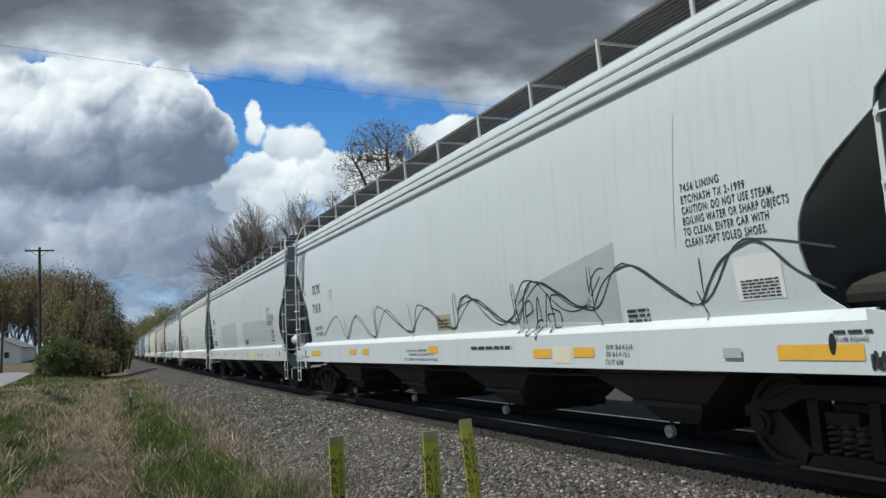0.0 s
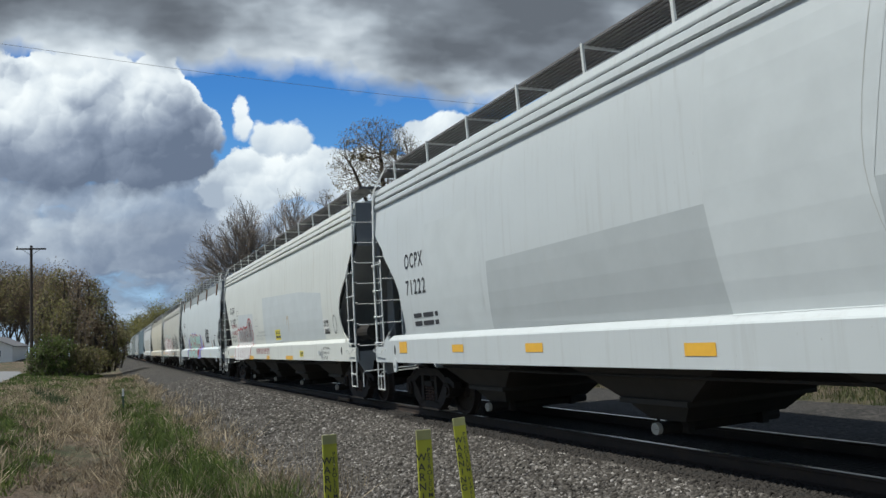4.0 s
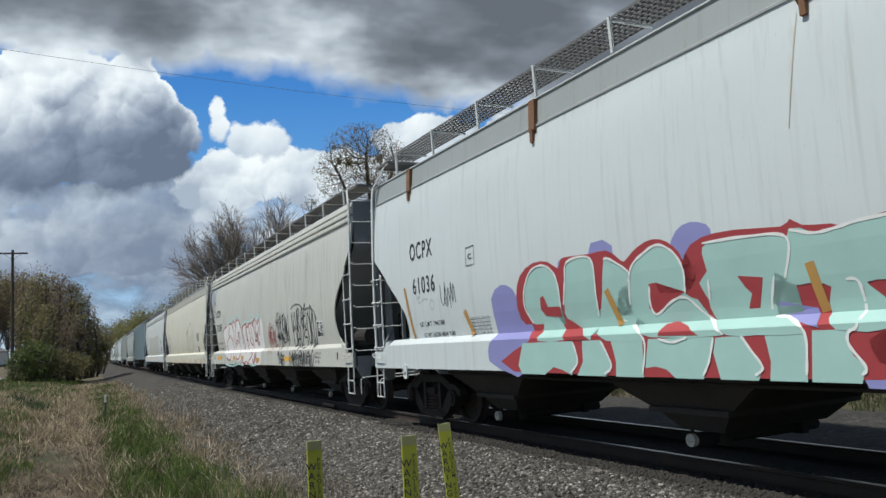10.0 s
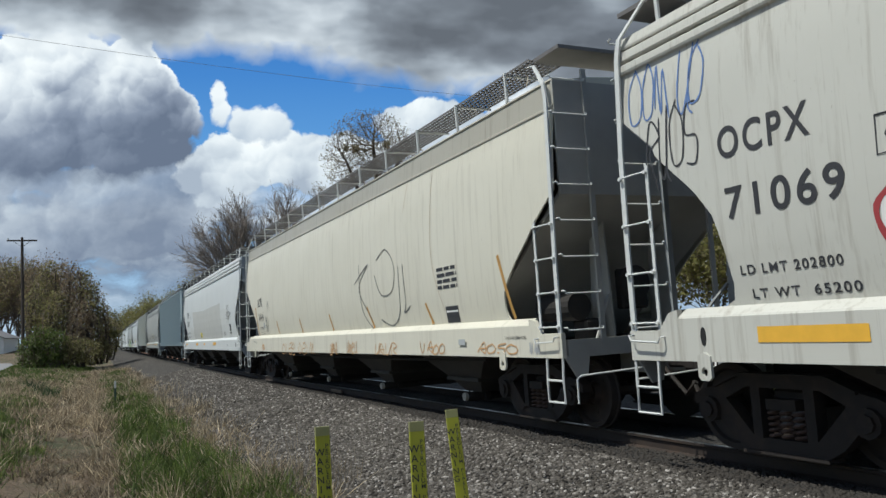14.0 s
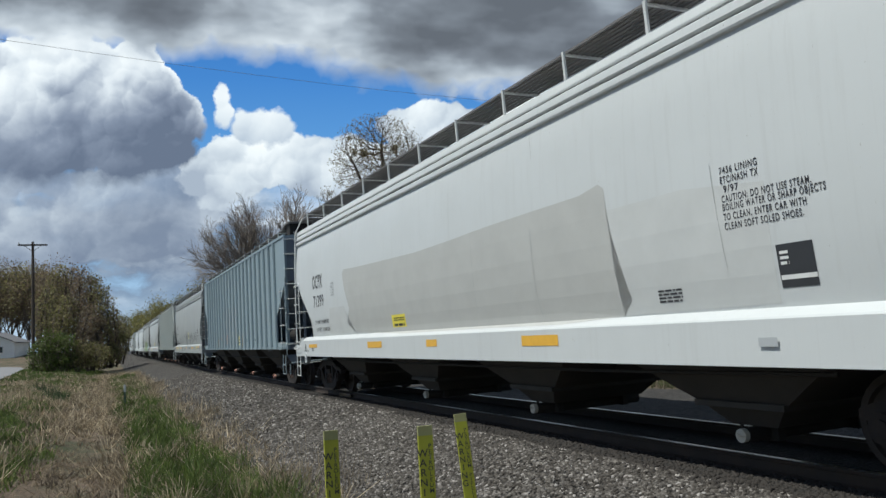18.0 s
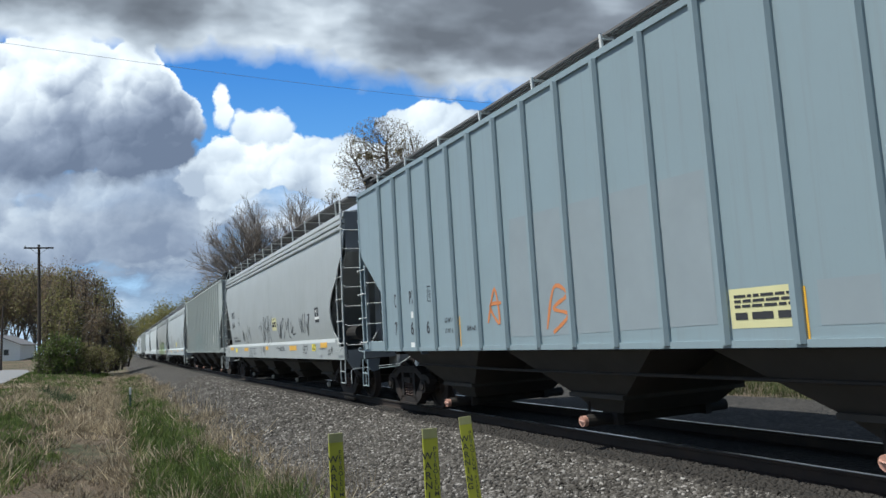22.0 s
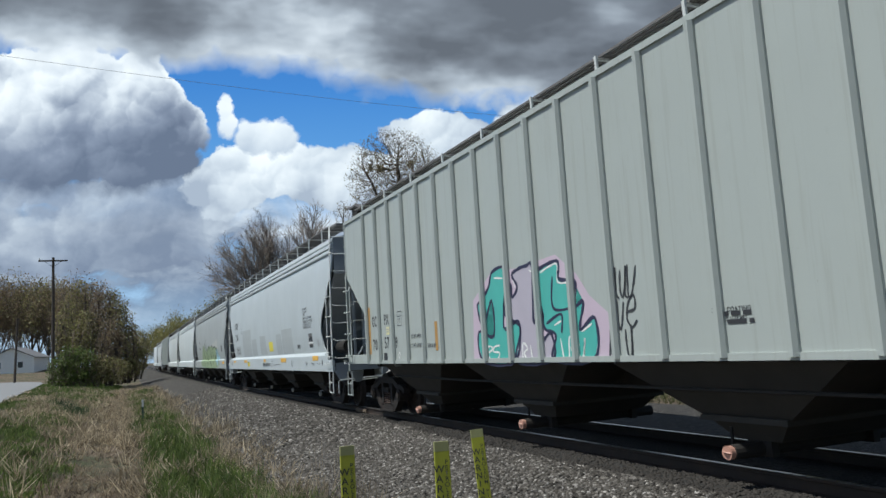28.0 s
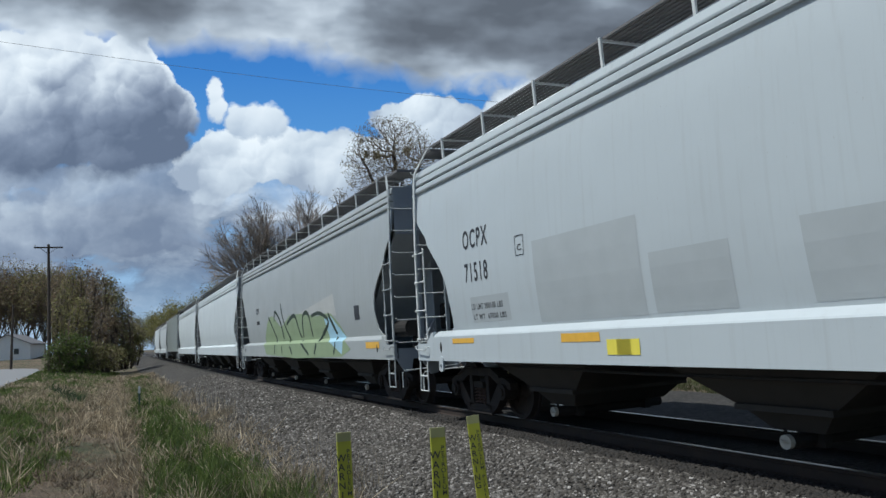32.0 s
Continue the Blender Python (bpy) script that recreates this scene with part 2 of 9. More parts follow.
tagged(sheet("fouled_shaded_ballast", [5.72, 6.0, 6.4, 7.03, 7.6, 8.1, 8.4], [y for y in YS if -60 < y < 900], ground_z, FOULED, 0.036),
       "oily ballast between and beside the rails, darkened for the shade under the train", "ballast", kind="structure")

ROAD = plain("worn_asphalt", (0.21, 0.21, 0.215), 0.85, vary=0.15, scale=3.0, bump=0.2)
road_me = bpy.data.meshes.new("road")
rv, rf = [], []
for k, (y, a, turn) in enumerate(((-40, -3.4, 0), (0, -4.1, 0), (20, -4.5, 0), (40, -4.95, 0), (60, -5.35, 0), (80, -5.8, 2), (100, -6.4, 5), (115, -7.6, 14), (127, -10.5, 30), (136, -16, 50), (141, -24, 68), (143, -36, 80), (145, -70, 88), (147, -200, 89))):
    c, s = math.cos(radians(turn)), math.sin(radians(turn))
    for w in (0.0, 3.3, 6.6):
        x, yy = a - w * c, y - w * s
        rv.append((x, yy, max(ground_z(x, yy), -0.22) + 0.10))
    if k:
        b = 3 * (k - 1)
        rf += [(b, b + 3, b + 4, b + 1), (b + 1, b + 4, b + 5, b + 2)]
road_me.from_pydata(rv, [], rf)
tagged(place("road", road_me, ROAD), "worn grey asphalt side road along the railway", "road", kind="structure")

RAILRUST = rusty("rail_rust", (0.03, 0.02, 0.015), (0.055, 0.032, 0.02))
RAILTOP = plain("rail_head_polish", (0.5, 0.5, 0.5), 0.28, 0.95, 0.1)
TIE = plain("creosoted_tie", (0.035, 0.029, 0.025), 0.9, vary=0.35, scale=5, bump=0.4)
track = tagged(new("railway_track"), "rusty steel rails on dark wooden ties in ballast", "railway track")
RAIL_YS = [y for y in YS if -60 < y < 900]


def rail(side):
    outline = ((-0.075, -0.17), (0.075, -0.17), (0.075, -0.158), (0.012, -0.14), (0.01, -0.045), (0.036, -0.034), (0.036, -0.006), (-0.036, -0.006), (-0.036, -0.034), (-0.01, -0.045),
               (-0.012, -0.14), (-0.075, -0.158))
    for name, shape, mat in (("rail", outline, RAILRUST), ("rail_head", ((-0.03, -0.006), (0.03, -0.006), (0.024, 0.0), (-0.024, 0.0)), RAILTOP)):
        bm = bmesh.new()
        rings = [[bm.verts.new((TRACK + side * 0.754 + bend(y) + x, y, z)) for x, z in shape] for y in RAIL_YS]
        for a, b in zip(rings, rings[1:]):
            for i in range(len(shape)):
                bm.faces.new((a[i], a[(i + 1) % len(shape)], b[(i + 1) % len(shape)], b[i]))
        part(name, bm, mat, track)


rail(-1)
rail(1)


def make_tie():
    return box(bmesh.new(), -1.3, 1.3, -0.115, 0.115, -0.36, -0.172, 0.012)


for i in range(150):
    y = -2 + i * 0.53
    ob = place("tie", shared("tie", make_tie), TIE, track)
    ob.matrix_basis = pose(TRACK + bend(y) + random.uniform(-0.04, 0.04), y, random.uniform(-0.008, 0.0), 0, 0, random.uniform(-1.2, 1.2))


def make_joint_bar():
    bm = bmesh.new()
    box(bm, -0.02, 0.02, -0.45, 0.45, -0.13, -0.05, 0.006)
    for k in range(6):
        disc_solid(bm, (-0.02, -0.36 + k * 0.144, -0.09), -1, 0.018, 0.02, 6)
    return bm


bar = place("joint_bar", shared("joint_bar", make_joint_bar), rusty("joint_bar_rust", (0.2, 0.15, 0.105), (0.26, 0.18, 0.12)), track, "lighter rusty joint bar bolted to the rail")
bar.location = (TRACK - 0.754 - 0.035, 20.0, 0)


def loose_stones(name, count, area, size, material, label, depth=1.0, seed=7):
    """Broken stones lying on the ground: area is (u0, u1, y0, y1); more of them near y0."""
    rng = np.random.default_rng(seed)
    shapes = []
    for k in range(10):
        bm = bmesh.new()
        bmesh.ops.create_icosphere(bm, subdivisions=1, radius=1.0)
        for v in bm.verts:
            v.co *= rng.uniform(0.62, 1.12)
            v.co.z *= 0.75
        v0 = np.array([v.co[:] for v in bm.verts])
        f0 = np.array([[v.index for v in f.verts] for f in bm.faces])
        shapes.append((v0, f0))
        bm.free()
    u0, u1, y0, y1 = area
    ys = y0 + (y1 - y0) * rng.random(count) ** depth
    us = u0 + (u1 - u0) * rng.random(count)
    xs = us + bend(ys)
    zs = ground_z(xs, ys)
    verts, faces, base = [], [], 0
    for k in range(count):
        v0, f0 = shapes[k % len(shapes)]
        a, b = rng.uniform(0, 6.283, 2)
        s = size * rng.uniform(0.55, 1.25)
        e = np.array(Euler((a, b, a * 2.3)).to_matrix())
        verts.append(v0 @ e.T * (s * np.array([1.15, 1.0, 0.8])) + (xs[k], ys[k], zs[k] + 0.03 + s * 0.12))
        faces.append(f0 + base)
        base += len(v0)
    verts, faces = np.concatenate(verts), np.concatenate(faces)
    me = bpy.data.meshes.new(name)
    me.vertices.add(len(verts))
    me.vertices.foreach_set("co", verts.ravel())
    me.loops.add(faces.size)
    me.loops.foreach_set("vertex_index", faces.ravel().astype(np.int32))
    me.polygons.add(len(faces))
    me.polygons.foreach_set("loop_start", np.arange(0, faces.size, 3, dtype=np.int32))
    me.update(calc_edges=True)
    me.validate()
    return tagged(place(name, me, material), label, "gravel", kind="stuff")


def stone_material():
    n = Nodes("broken_stone")
    geo = n.tree.nodes.new("ShaderNodeNewGeometry")
    base = n.ramp(geo.outputs["Random Per Island"], [(0.0, (0.014, 0.012, 0.011)), (0.3, (0.042, 0.038, 0.034)), (0.7, (0.105, 0.096, 0.087)), (0.93, (0.23, 0.212, 0.195)), (1.0, (0.5, 0.47, 0.44))])
    base = n.mix(n.math("MULTIPLY", n.noise(30.0, n.coords(), 4), 0.5), base, (0.10, 0.082, 0.062))
    n.bump(n.noise(60.0, n.coords(), 3), 0.5, 0.01)
    return n.done(base, 0.9)


STONE = stone_material()
loose_stones("ballast_stones", 40000, (2.2, 5.6, 4.3, 15), 0.027, STONE, "loose grey crushed ballast stones beside the rail", 1.2)
loose_stones("ballast_stones", 26000, (2.2, 5.75, 15, 48), 0.036, STONE, "loose grey crushed ballast stones on the bank", 1.4, 8)
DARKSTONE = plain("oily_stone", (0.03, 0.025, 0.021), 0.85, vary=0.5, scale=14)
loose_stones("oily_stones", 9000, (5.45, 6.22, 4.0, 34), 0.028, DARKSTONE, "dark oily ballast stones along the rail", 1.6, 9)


# ---- hopper cars ----


def side_x(z):
    """Half width of a smooth-sided car at height z."""
    return float(np.interp(z, (1.47, 1.6, 1.8, 2.05, 2.35, 2.7, 3.05, 3.4, 3.7, 3.95, 4.1, 4.5), (1.485, 1.508, 1.534, 1.556, 1.570, 1.574, 1.569, 1.556, 1.538, 1.513, 1.49, 1.46)))


# how far each side sheet is cut back at its ends: (distance from the end, height), from the top down
NEAR_CUT = ((0.03, 3.60), (0.47, 3.17), (0.50, 3.02), (0.94, 2.72), (1.20, 2.46), (1.30, 2.27), (1.33, 2.08), (1.30, 1.86), (1.20, 1.64), (0.96, 1.47))
FAR_CUT = ((0.03, 3.60), (0.48, 3.22), (0.55, 3.08), (1.05, 2.63), (1.26, 2.35), (1.35, 2.02), (1.40, 1.70), (1.37, 1.55), (1.20, 1.47))
FLAT_CUT = ((0.03, 3.08), (0.54, 2.72), (0.60, 2.64), (1.10, 2.25), (1.40, 1.97), (1.47, 1.84), (1.49, 1.66), (1.44, 1.52), (1.36, 1.47))


def cut_back(outline, z):
    """How far the side sheet stops short of the car's end at height z."""
    return float(np.interp(z, [p[1] for p in outline[::-1]], [p[0] for p in outline[::-1]], right=0.0))


def shell_side(side, half, fronts=(NEAR_CUT, FAR_CUT)):
    """The side sheet: cut away at the ends where the slope sheets and ladders stand."""
    bm = bmesh.new()
    zs = (1.47, 1.5, 1.55, 1.6, 1.64, 1.7, 1.78, 1.86, 1.96, 2.05, 2.15, 2.25, 2.36, 2.46, 2.58, 2.7, 2.85, 3.02, 3.1, 3.17, 3.22, 3.34, 3.48, 3.6, 3.7, 3.85, 4.0, 4.1, 4.175)

    def along(i, z):
        f = i / cols
        return (1 - f) * (-half + 0.03 + cut_back(fronts[0], z)) + f * (half - 0.03 - cut_back(fronts[1], z))
    cols = 14
    layers = []
    for inset in (0.0, 0.025):
        layers.append([[bm.verts.new((side * (side_x(z) - inset), along(i, z), z)) for i in range(cols + 1)] for z in zs])
        for r0, r1 in zip(layers[-1], layers[-1][1:]):
            for i in range(cols):
                bm.faces.new((r0[i], r0[i + 1], r1[i + 1], r1[i]))
    for k in range(len(zs) - 1):
        for i in (0, cols):
            bm.faces.new((layers[0][k][i], layers[0][k + 1][i], layers[1][k + 1][i], layers[1][k][i]))
    for k in (0, len(zs) - 1):
        for i in range(cols):
            bm.faces.new((layers[0][k][i], layers[0][k][i + 1], layers[1][k][i + 1], layers[1][k][i]))
    return bm


def fascia(side, half, beads):
    """The roof's side beam: three rolled beads, or one flat band."""
    if beads:
        pts = [(1.44, 4.105), (1.525, 4.125), (1.535, 4.15), (1.53, 4.215), (1.51, 4.232), (1.44, 4.236), (1.44, 4.258), (1.51, 4.262), (1.525, 4.28), (1.515, 4.365), (1.50, 4.38), (1.43, 4.384), (1.43, 4.404),
               (1.495, 4.408), (1.50, 4.43), (1.47, 4.54), (1.40, 4.57), (1.38, 4.57), (1.38, 4.105)]
    else:
        pts = [(1.485, 4.165), (1.50, 4.165), (1.50, 4.19), (1.47, 4.21), (1.44, 4.53), (1.46, 4.55), (1.44, 4.58), (1.38, 4.58), (1.38, 4.165)]
    return prism(bmesh.new(), [(side * x, z) for x, z in (pts if side > 0 else pts)], "y", -half + 0.03, half - 0.03)


def roof_sheet(half):
    pts = [(1.4, 4.5), (1.4, 4.56), (0.9, 4.63), (0.4, 4.67), (-0.4, 4.67), (-0.9, 4.63), (-1.4, 4.56), (-1.4, 4.5)]
    return prism(bmesh.new(), pts, "y", -half + 0.05, half - 0.05)


def roof_hatch(half):
    bm = bmesh.new()
    prism(bm, [(0.3, 4.67), (0.3, 4.8), (0.2, 4.84), (-0.2, 4.84), (-0.3, 4.8), (-0.3, 4.67)], "y", -half + 1.2, half - 1.2)
    return bm


def end_sheets(end, half, top, w=1.46):
    """The upright end, and the slope sheet that runs down and in from it."""
    y = end * (half - 0.06)
    pts = [(y, 4.55), (y, top + 0.04), (end * (half - 2.9), 1.15), (end * (half - 2.9), 1.1), (end * (half - 2.84), 1.08), (end * (half - 0.02), top), (end * (half - 0.02), 4.55)]
    return prism(bmesh.new(), pts, "x", -w, w)


def sill(side, half):
    pts = [(1.50, 0.98), (1.62, 0.98), (1.62, 1.40), (1.605, 1.42), (1.495, 1.495), (1.45, 1.495), (1.56, 1.40), (1.59, 1.38), (1.59, 1.01), (1.50, 1.01)]
    return prism(bmesh.new(), [(side * x, z) for x, z in pts], "y", -half + 0.75, half - 0.75)


def sill_end(side, end, half):
    """The sill's last piece: lower at the ladder, with a rounded shoulder."""
    pts = [(half - 0.75, 0.98), (half, 0.98), (half, 1.29), (half - 0.47, 1.29), (half - 0.53, 1.36), (half - 0.62, 1.46), (half - 0.75, 1.49)]
    return prism(bmesh.new(), [(end * y, z) for y, z in pts], "x", side * 1.56, side * 1.622)


def bay(y, top, half_top):
    """One discharge bay: a hopper that narrows to its outlet."""
    bm = bmesh.new()
    a = [(-1.38, y - half_top, top), (1.38, y - half_top, top), (1.38, y + half_top, top), (-1.38, y + half_top, top)]
    b = [(-0.95, y - 0.55, 0.52), (0.95, y - 0.55, 0.52), (0.95, y + 0.55, 0.52), (-0.95, y + 0.55, 0.52)]
    c = [(-0.8, y - 0.3, 0.3), (0.8, y - 0.3, 0.3), (0.8, y + 0.3, 0.3), (-0.8, y + 0.3, 0.3)]
    rings = [[bm.verts.new(p) for p in r] for r in (a, b, c)]
    for r0, r1 in zip(rings, rings[1:]):
        for i in range(4):
            bm.faces.new((r0[(i + 1) % 4], r0[i], r1[i], r1[(i + 1) % 4]))
    bm.faces.new(rings[0])
    bm.faces.new(rings[2][::-1])
    box(bm, -1.02, 1.02, y - 0.6, y + 0.6, 0.5, 0.56)
    return bm


def outlet(y, x, r=0.08):
    bm = bmesh.new()
    tube(bm, [(-x + 0.06, y, 0.22), (x - 0.06, y, 0.22)], r, 12)
    for s in (-1, 1):
        box(bm, s * x * 0.6 - 0.05, s * x * 0.6 + 0.05, y - 0.16, y + 0.16, 0.14, 0.42)
        tube(bm, [(s * x * 0.8, y + 0.17, 0.25), (s * x * 0.8, y + 0.17, 0.45)], 0.02, 5)
    return bm


def cap(y, x, side, r=0.07):
    bm = bmesh.new()
    disc_solid(bm, (side * (x - 0.07), y, 0.22), side, r, 0.07, 18)
    tube(bm, [(side * x, y - 0.05, 0.22), (side * (x + 0.03), y, 0.23), (side * x, y + 0.05, 0.24)], 0.012, 4)
    return bm


def make_side_frame():
    """A cast truck side frame, seen from the side as a bow with two windows; x = 0 is its plane."""
    bm = bmesh.new()
    t = 0.07
    for pts in ([(-1.12, 0.60), (-0.98, 0.66), (-0.8, 0.70), (-0.5, 0.82), (0.5, 0.82), (0.8, 0.70), (0.98, 0.66), (1.12, 0.60), (1.12, 0.50), (0.95, 0.52), (0.72, 0.56), (0.42, 0.70), (-0.42, 0.70), (-0.72, 0.56), (-0.95, 0.52), (-1.12, 0.50)],
                [(-0.95, 0.54), (-0.7, 0.60), (-0.34, 0.22), (-0.44, 0.09), (-0.62, 0.20)], [(0.95, 0.54), (0.7, 0.60), (0.34, 0.22), (0.44, 0.09), (0.62, 0.20)],
                [(-0.46, 0.09), (0.46, 0.09), (0.40, 0.225), (-0.40, 0.225)],
                [(-0.36, 0.72), (-0.25, 0.72), (-0.25, 0.2), (-0.36, 0.2)], [(0.36, 0.72), (0.25, 0.72), (0.25, 0.2), (0.36, 0.2)]):
        prism(bm, pts, "x", -t, t)
    # flanges along the top chord and the foot, proud of the web
    for pts in ([(-0.8, 0.715), (-0.5, 0.835), (0.5, 0.835), (0.8, 0.715), (0.8, 0.685), (0.5, 0.80), (-0.5, 0.80), (-0.8, 0.685)], [(-0.48, 0.075), (0.48, 0.075), (0.48, 0.105), (-0.48, 0.105)]):
        prism(bm, pts, "x", -t - 0.035, t + 0.035)
    return bm


def make_springs():
    bm = bmesh.new()
    return tube(bm, [(0.058 * math.cos(a * 0.9), 0.058 * math.sin(a * 0.9), 0.225 + 0.0078 * a) for a in range(36)], 0.016, 4)


def make_bolster():
    bm = box(bmesh.new(), -1.0, 1.0, -0.2, 0.2, 0.5, 0.68, 0.02)
    box(bm, -1.14, -0.9, -0.17, 0.17, 0.5, 0.6)
    box(bm, 0.9, 1.14, -0.17, 0.17, 0.5, 0.6)
    return bm


def make_bearing():
    bm = bmesh.new()
    disc_solid(bm, (-0.95, 0, 0), -1, 0.13, 0.22, 12)
    disc_solid(bm, (-1.17, 0, 0), -1, 0.08, 0.03, 8)
    return bm


def make_wheelset():
    bm = bmesh.new()
    tube(bm, [(-0.95, 0, 0), (0.95, 0, 0)], 0.08, 8)
    prof = ((0.69, 0.08), (0.69, 0.36), (0.70, 0.478), (0.73, 0.478), (0.74, 0.457), (0.83, 0.45), (0.83, 0.39), (0.79, 0.37), (0.77, 0.16), (0.84, 0.12), (0.84, 0.08))
    n = 28
    for s in (-1, 1):
        rings = [[bm.verts.new((s * x, r * math.cos(2 * math.pi * k / n), r * math.sin(2 * math.pi * k / n))) for k in range(n)] for x, r in prof]
        for a, b in zip(rings, rings[1:]):
            for k in range(n):
                q = (a[k], a[(k + 1) % n], b[(k + 1) % n], b[k])
                bm.faces.new(q if s < 0 else q[::-1])
        for k in range(3):
            a = 2.1 * k
            disc_solid(bm, (s * 0.76, 0.26 * math.cos(a), 0.26 * math.sin(a)), s, 0.035, 0.03, 6)
    return bm


WHEELSETS = []


def truck(car, y, near):
    """A two-axle truck under the car, its middle at y."""
    t = new("truck")
    t.parent = car
    t.location = (0, y, 0)
    place("bolster", shared("bolster", make_bolster), TRUCK, t)
    for s in (-1, 1):
        f = place("side_frame", shared("side_frame", make_side_frame), TRUCK, t)
        f.location = (s * 1.05, 0, 0)
        if s < 0:
            for k in (-0.145, 0.0, 0.145):
                sp = place("spring", shared("springs", make_springs), SPRING, t, "rusty red coil spring")
                sp.location = (s * 1.06, k, 0)
    for a in (-0.889, 0.889):
        w = place("wheelset", shared("wheelset", make_wheelset), WHEEL, t)
        w.location = (0, a, 0.457)
        for k in (0, 180):
            b = place("bearing", shared("bearing", make_bearing), TRUCK, t)
            b.matrix_basis = pose(0, a, 0.457, 0, 0, k)
        if near:
            WHEELSETS.append((w, a))


def corner_post(side, end, half):
    """A flat corner post that leans in over the roof to the running board."""
    x, y = side * 1.60, end * (half - 0.015)
    line = [(x, 0.0, 1.0), (x, 0.0, 2.2), (side * 1.585, 0.0, 3.2), (side * 1.55, 0.02, 4.3), (side * 1.54, 0.07, 4.52), (side * 1.43, 0.44, 4.88), (side * 1.41, 0.62, 4.92)]
    bm = bmesh.new()
    rings = []
    for k, (px, back, z) in enumerate(line):
        w = 0.072 if k < 5 else 0.05
        rings.append([bm.verts.new((px + side * dx, y - end * (back + dy), z)) for dx, dy in ((0.012, 0.0), (0.012, w), (-0.012, w), (-0.012, 0.0))])
    for a, b in zip(rings, rings[1:]):
        for q in range(4):
            bm.faces.new((a[q], a[(q + 1) % 4], b[(q + 1) % 4], b[q]))
    bm.faces.new(rings[0])
    bm.faces.new(rings[-1][::-1])
    return bm


def ladder(car, side, end, half, white, top):
    """The corner ladder: a shorter stile inboard of the corner post, rungs with bolted ends, a grab iron and the sill step."""
    y0, y1 = end * (half - 0.03), end * (half - 0.47)
    x = side * 1.61
    part("ladder_stile", prism(bmesh.new(), [(y1 - 0.022, 1.2), (y1 + 0.022, 1.2), (y1 + 0.022, top), (y1 + end * 0.03, top + 0.05), (y1 - 0.022, top)], "x", x - 0.008, x + 0.008), white, car)
    key = "rung%d%d%.2f" % (side, end, half)

    def rung():
        bm = tube(bmesh.new(), [(side * 1.60, y0, 0), (side * 1.645, y0 - end * 0.05, 0), (side * 1.645, y1 + end * 0.05, 0), (side * 1.61, y1, 0)], 0.0115, 5)
        for y in (y0 - end * 0.02, y1 + end * 0.01):
            disc_solid(bm, (side * 1.62, y, 0), side, 0.022, 0.025, 8)
        return bm
    for k in range(4):
        place("rung", shared(key, rung), white, car).location = (0, 0, 1.37 + (top - 1.42) / 3 * k)
    part("grab_iron", tube(bmesh.new(), [(side * 1.62, y0 - end * 0.03, 1.25), (side * 1.69, y0 - end * 0.03, 1.24), (side * 1.69, y0 - end * 0.06, 1.19), (side * 1.69, y1 - end * 0.04, 1.17), (side * 1.69, y1 - end * 0.07, 1.22), (side * 1.62, y1 - end * 0.07, 1.23)], 0.011, 5), white, car)
    bm = bmesh.new()
    a, b = y0, y0 - end * 0.36
    tube(bm, [(side * 1.6, a, 1.0), (x, a - end * 0.01, 0.70), (x, a, 0.43), (x, b, 0.43), (x, b, 0.70), (side * 1.6, b, 1.0)], 0.017, 5)
    tube(bm, [(x, a - end * 0.01, 0.70), (x, b, 0.70)], 0.015, 5)
    part("sill_step", bm, white, car)


def end_rungs(car, end, half, white, dark):
    """The ladder up the car's end: an inner stile and eight rungs that stand off it."""
    y = end * (half + 0.05)
    for x in (-0.98, 0.98):
        part("end_stile", box(bmesh.new(), x - 0.035, x + 0.035, *sorted((end * (half - 0.03), end * (half + 0.01))), 1.1, 4.72), dark, car)
    key = "end_rung%d%.2f" % (end, half)
    for k in range(8):
        me = shared(key, lambda: tube(bmesh.new(), [(-1.56, y - end * 0.06, 0.03), (-1.55, y, 0.03), (-1.54, y, 0), (-1.02, y, 0), (-1.01, y, 0.03), (-1.0, y - end * 0.06, 0.03)], 0.0115, 5))
        place("end_rung", me, white, car).location = (0, 0, 1.32 + 0.46 * k)


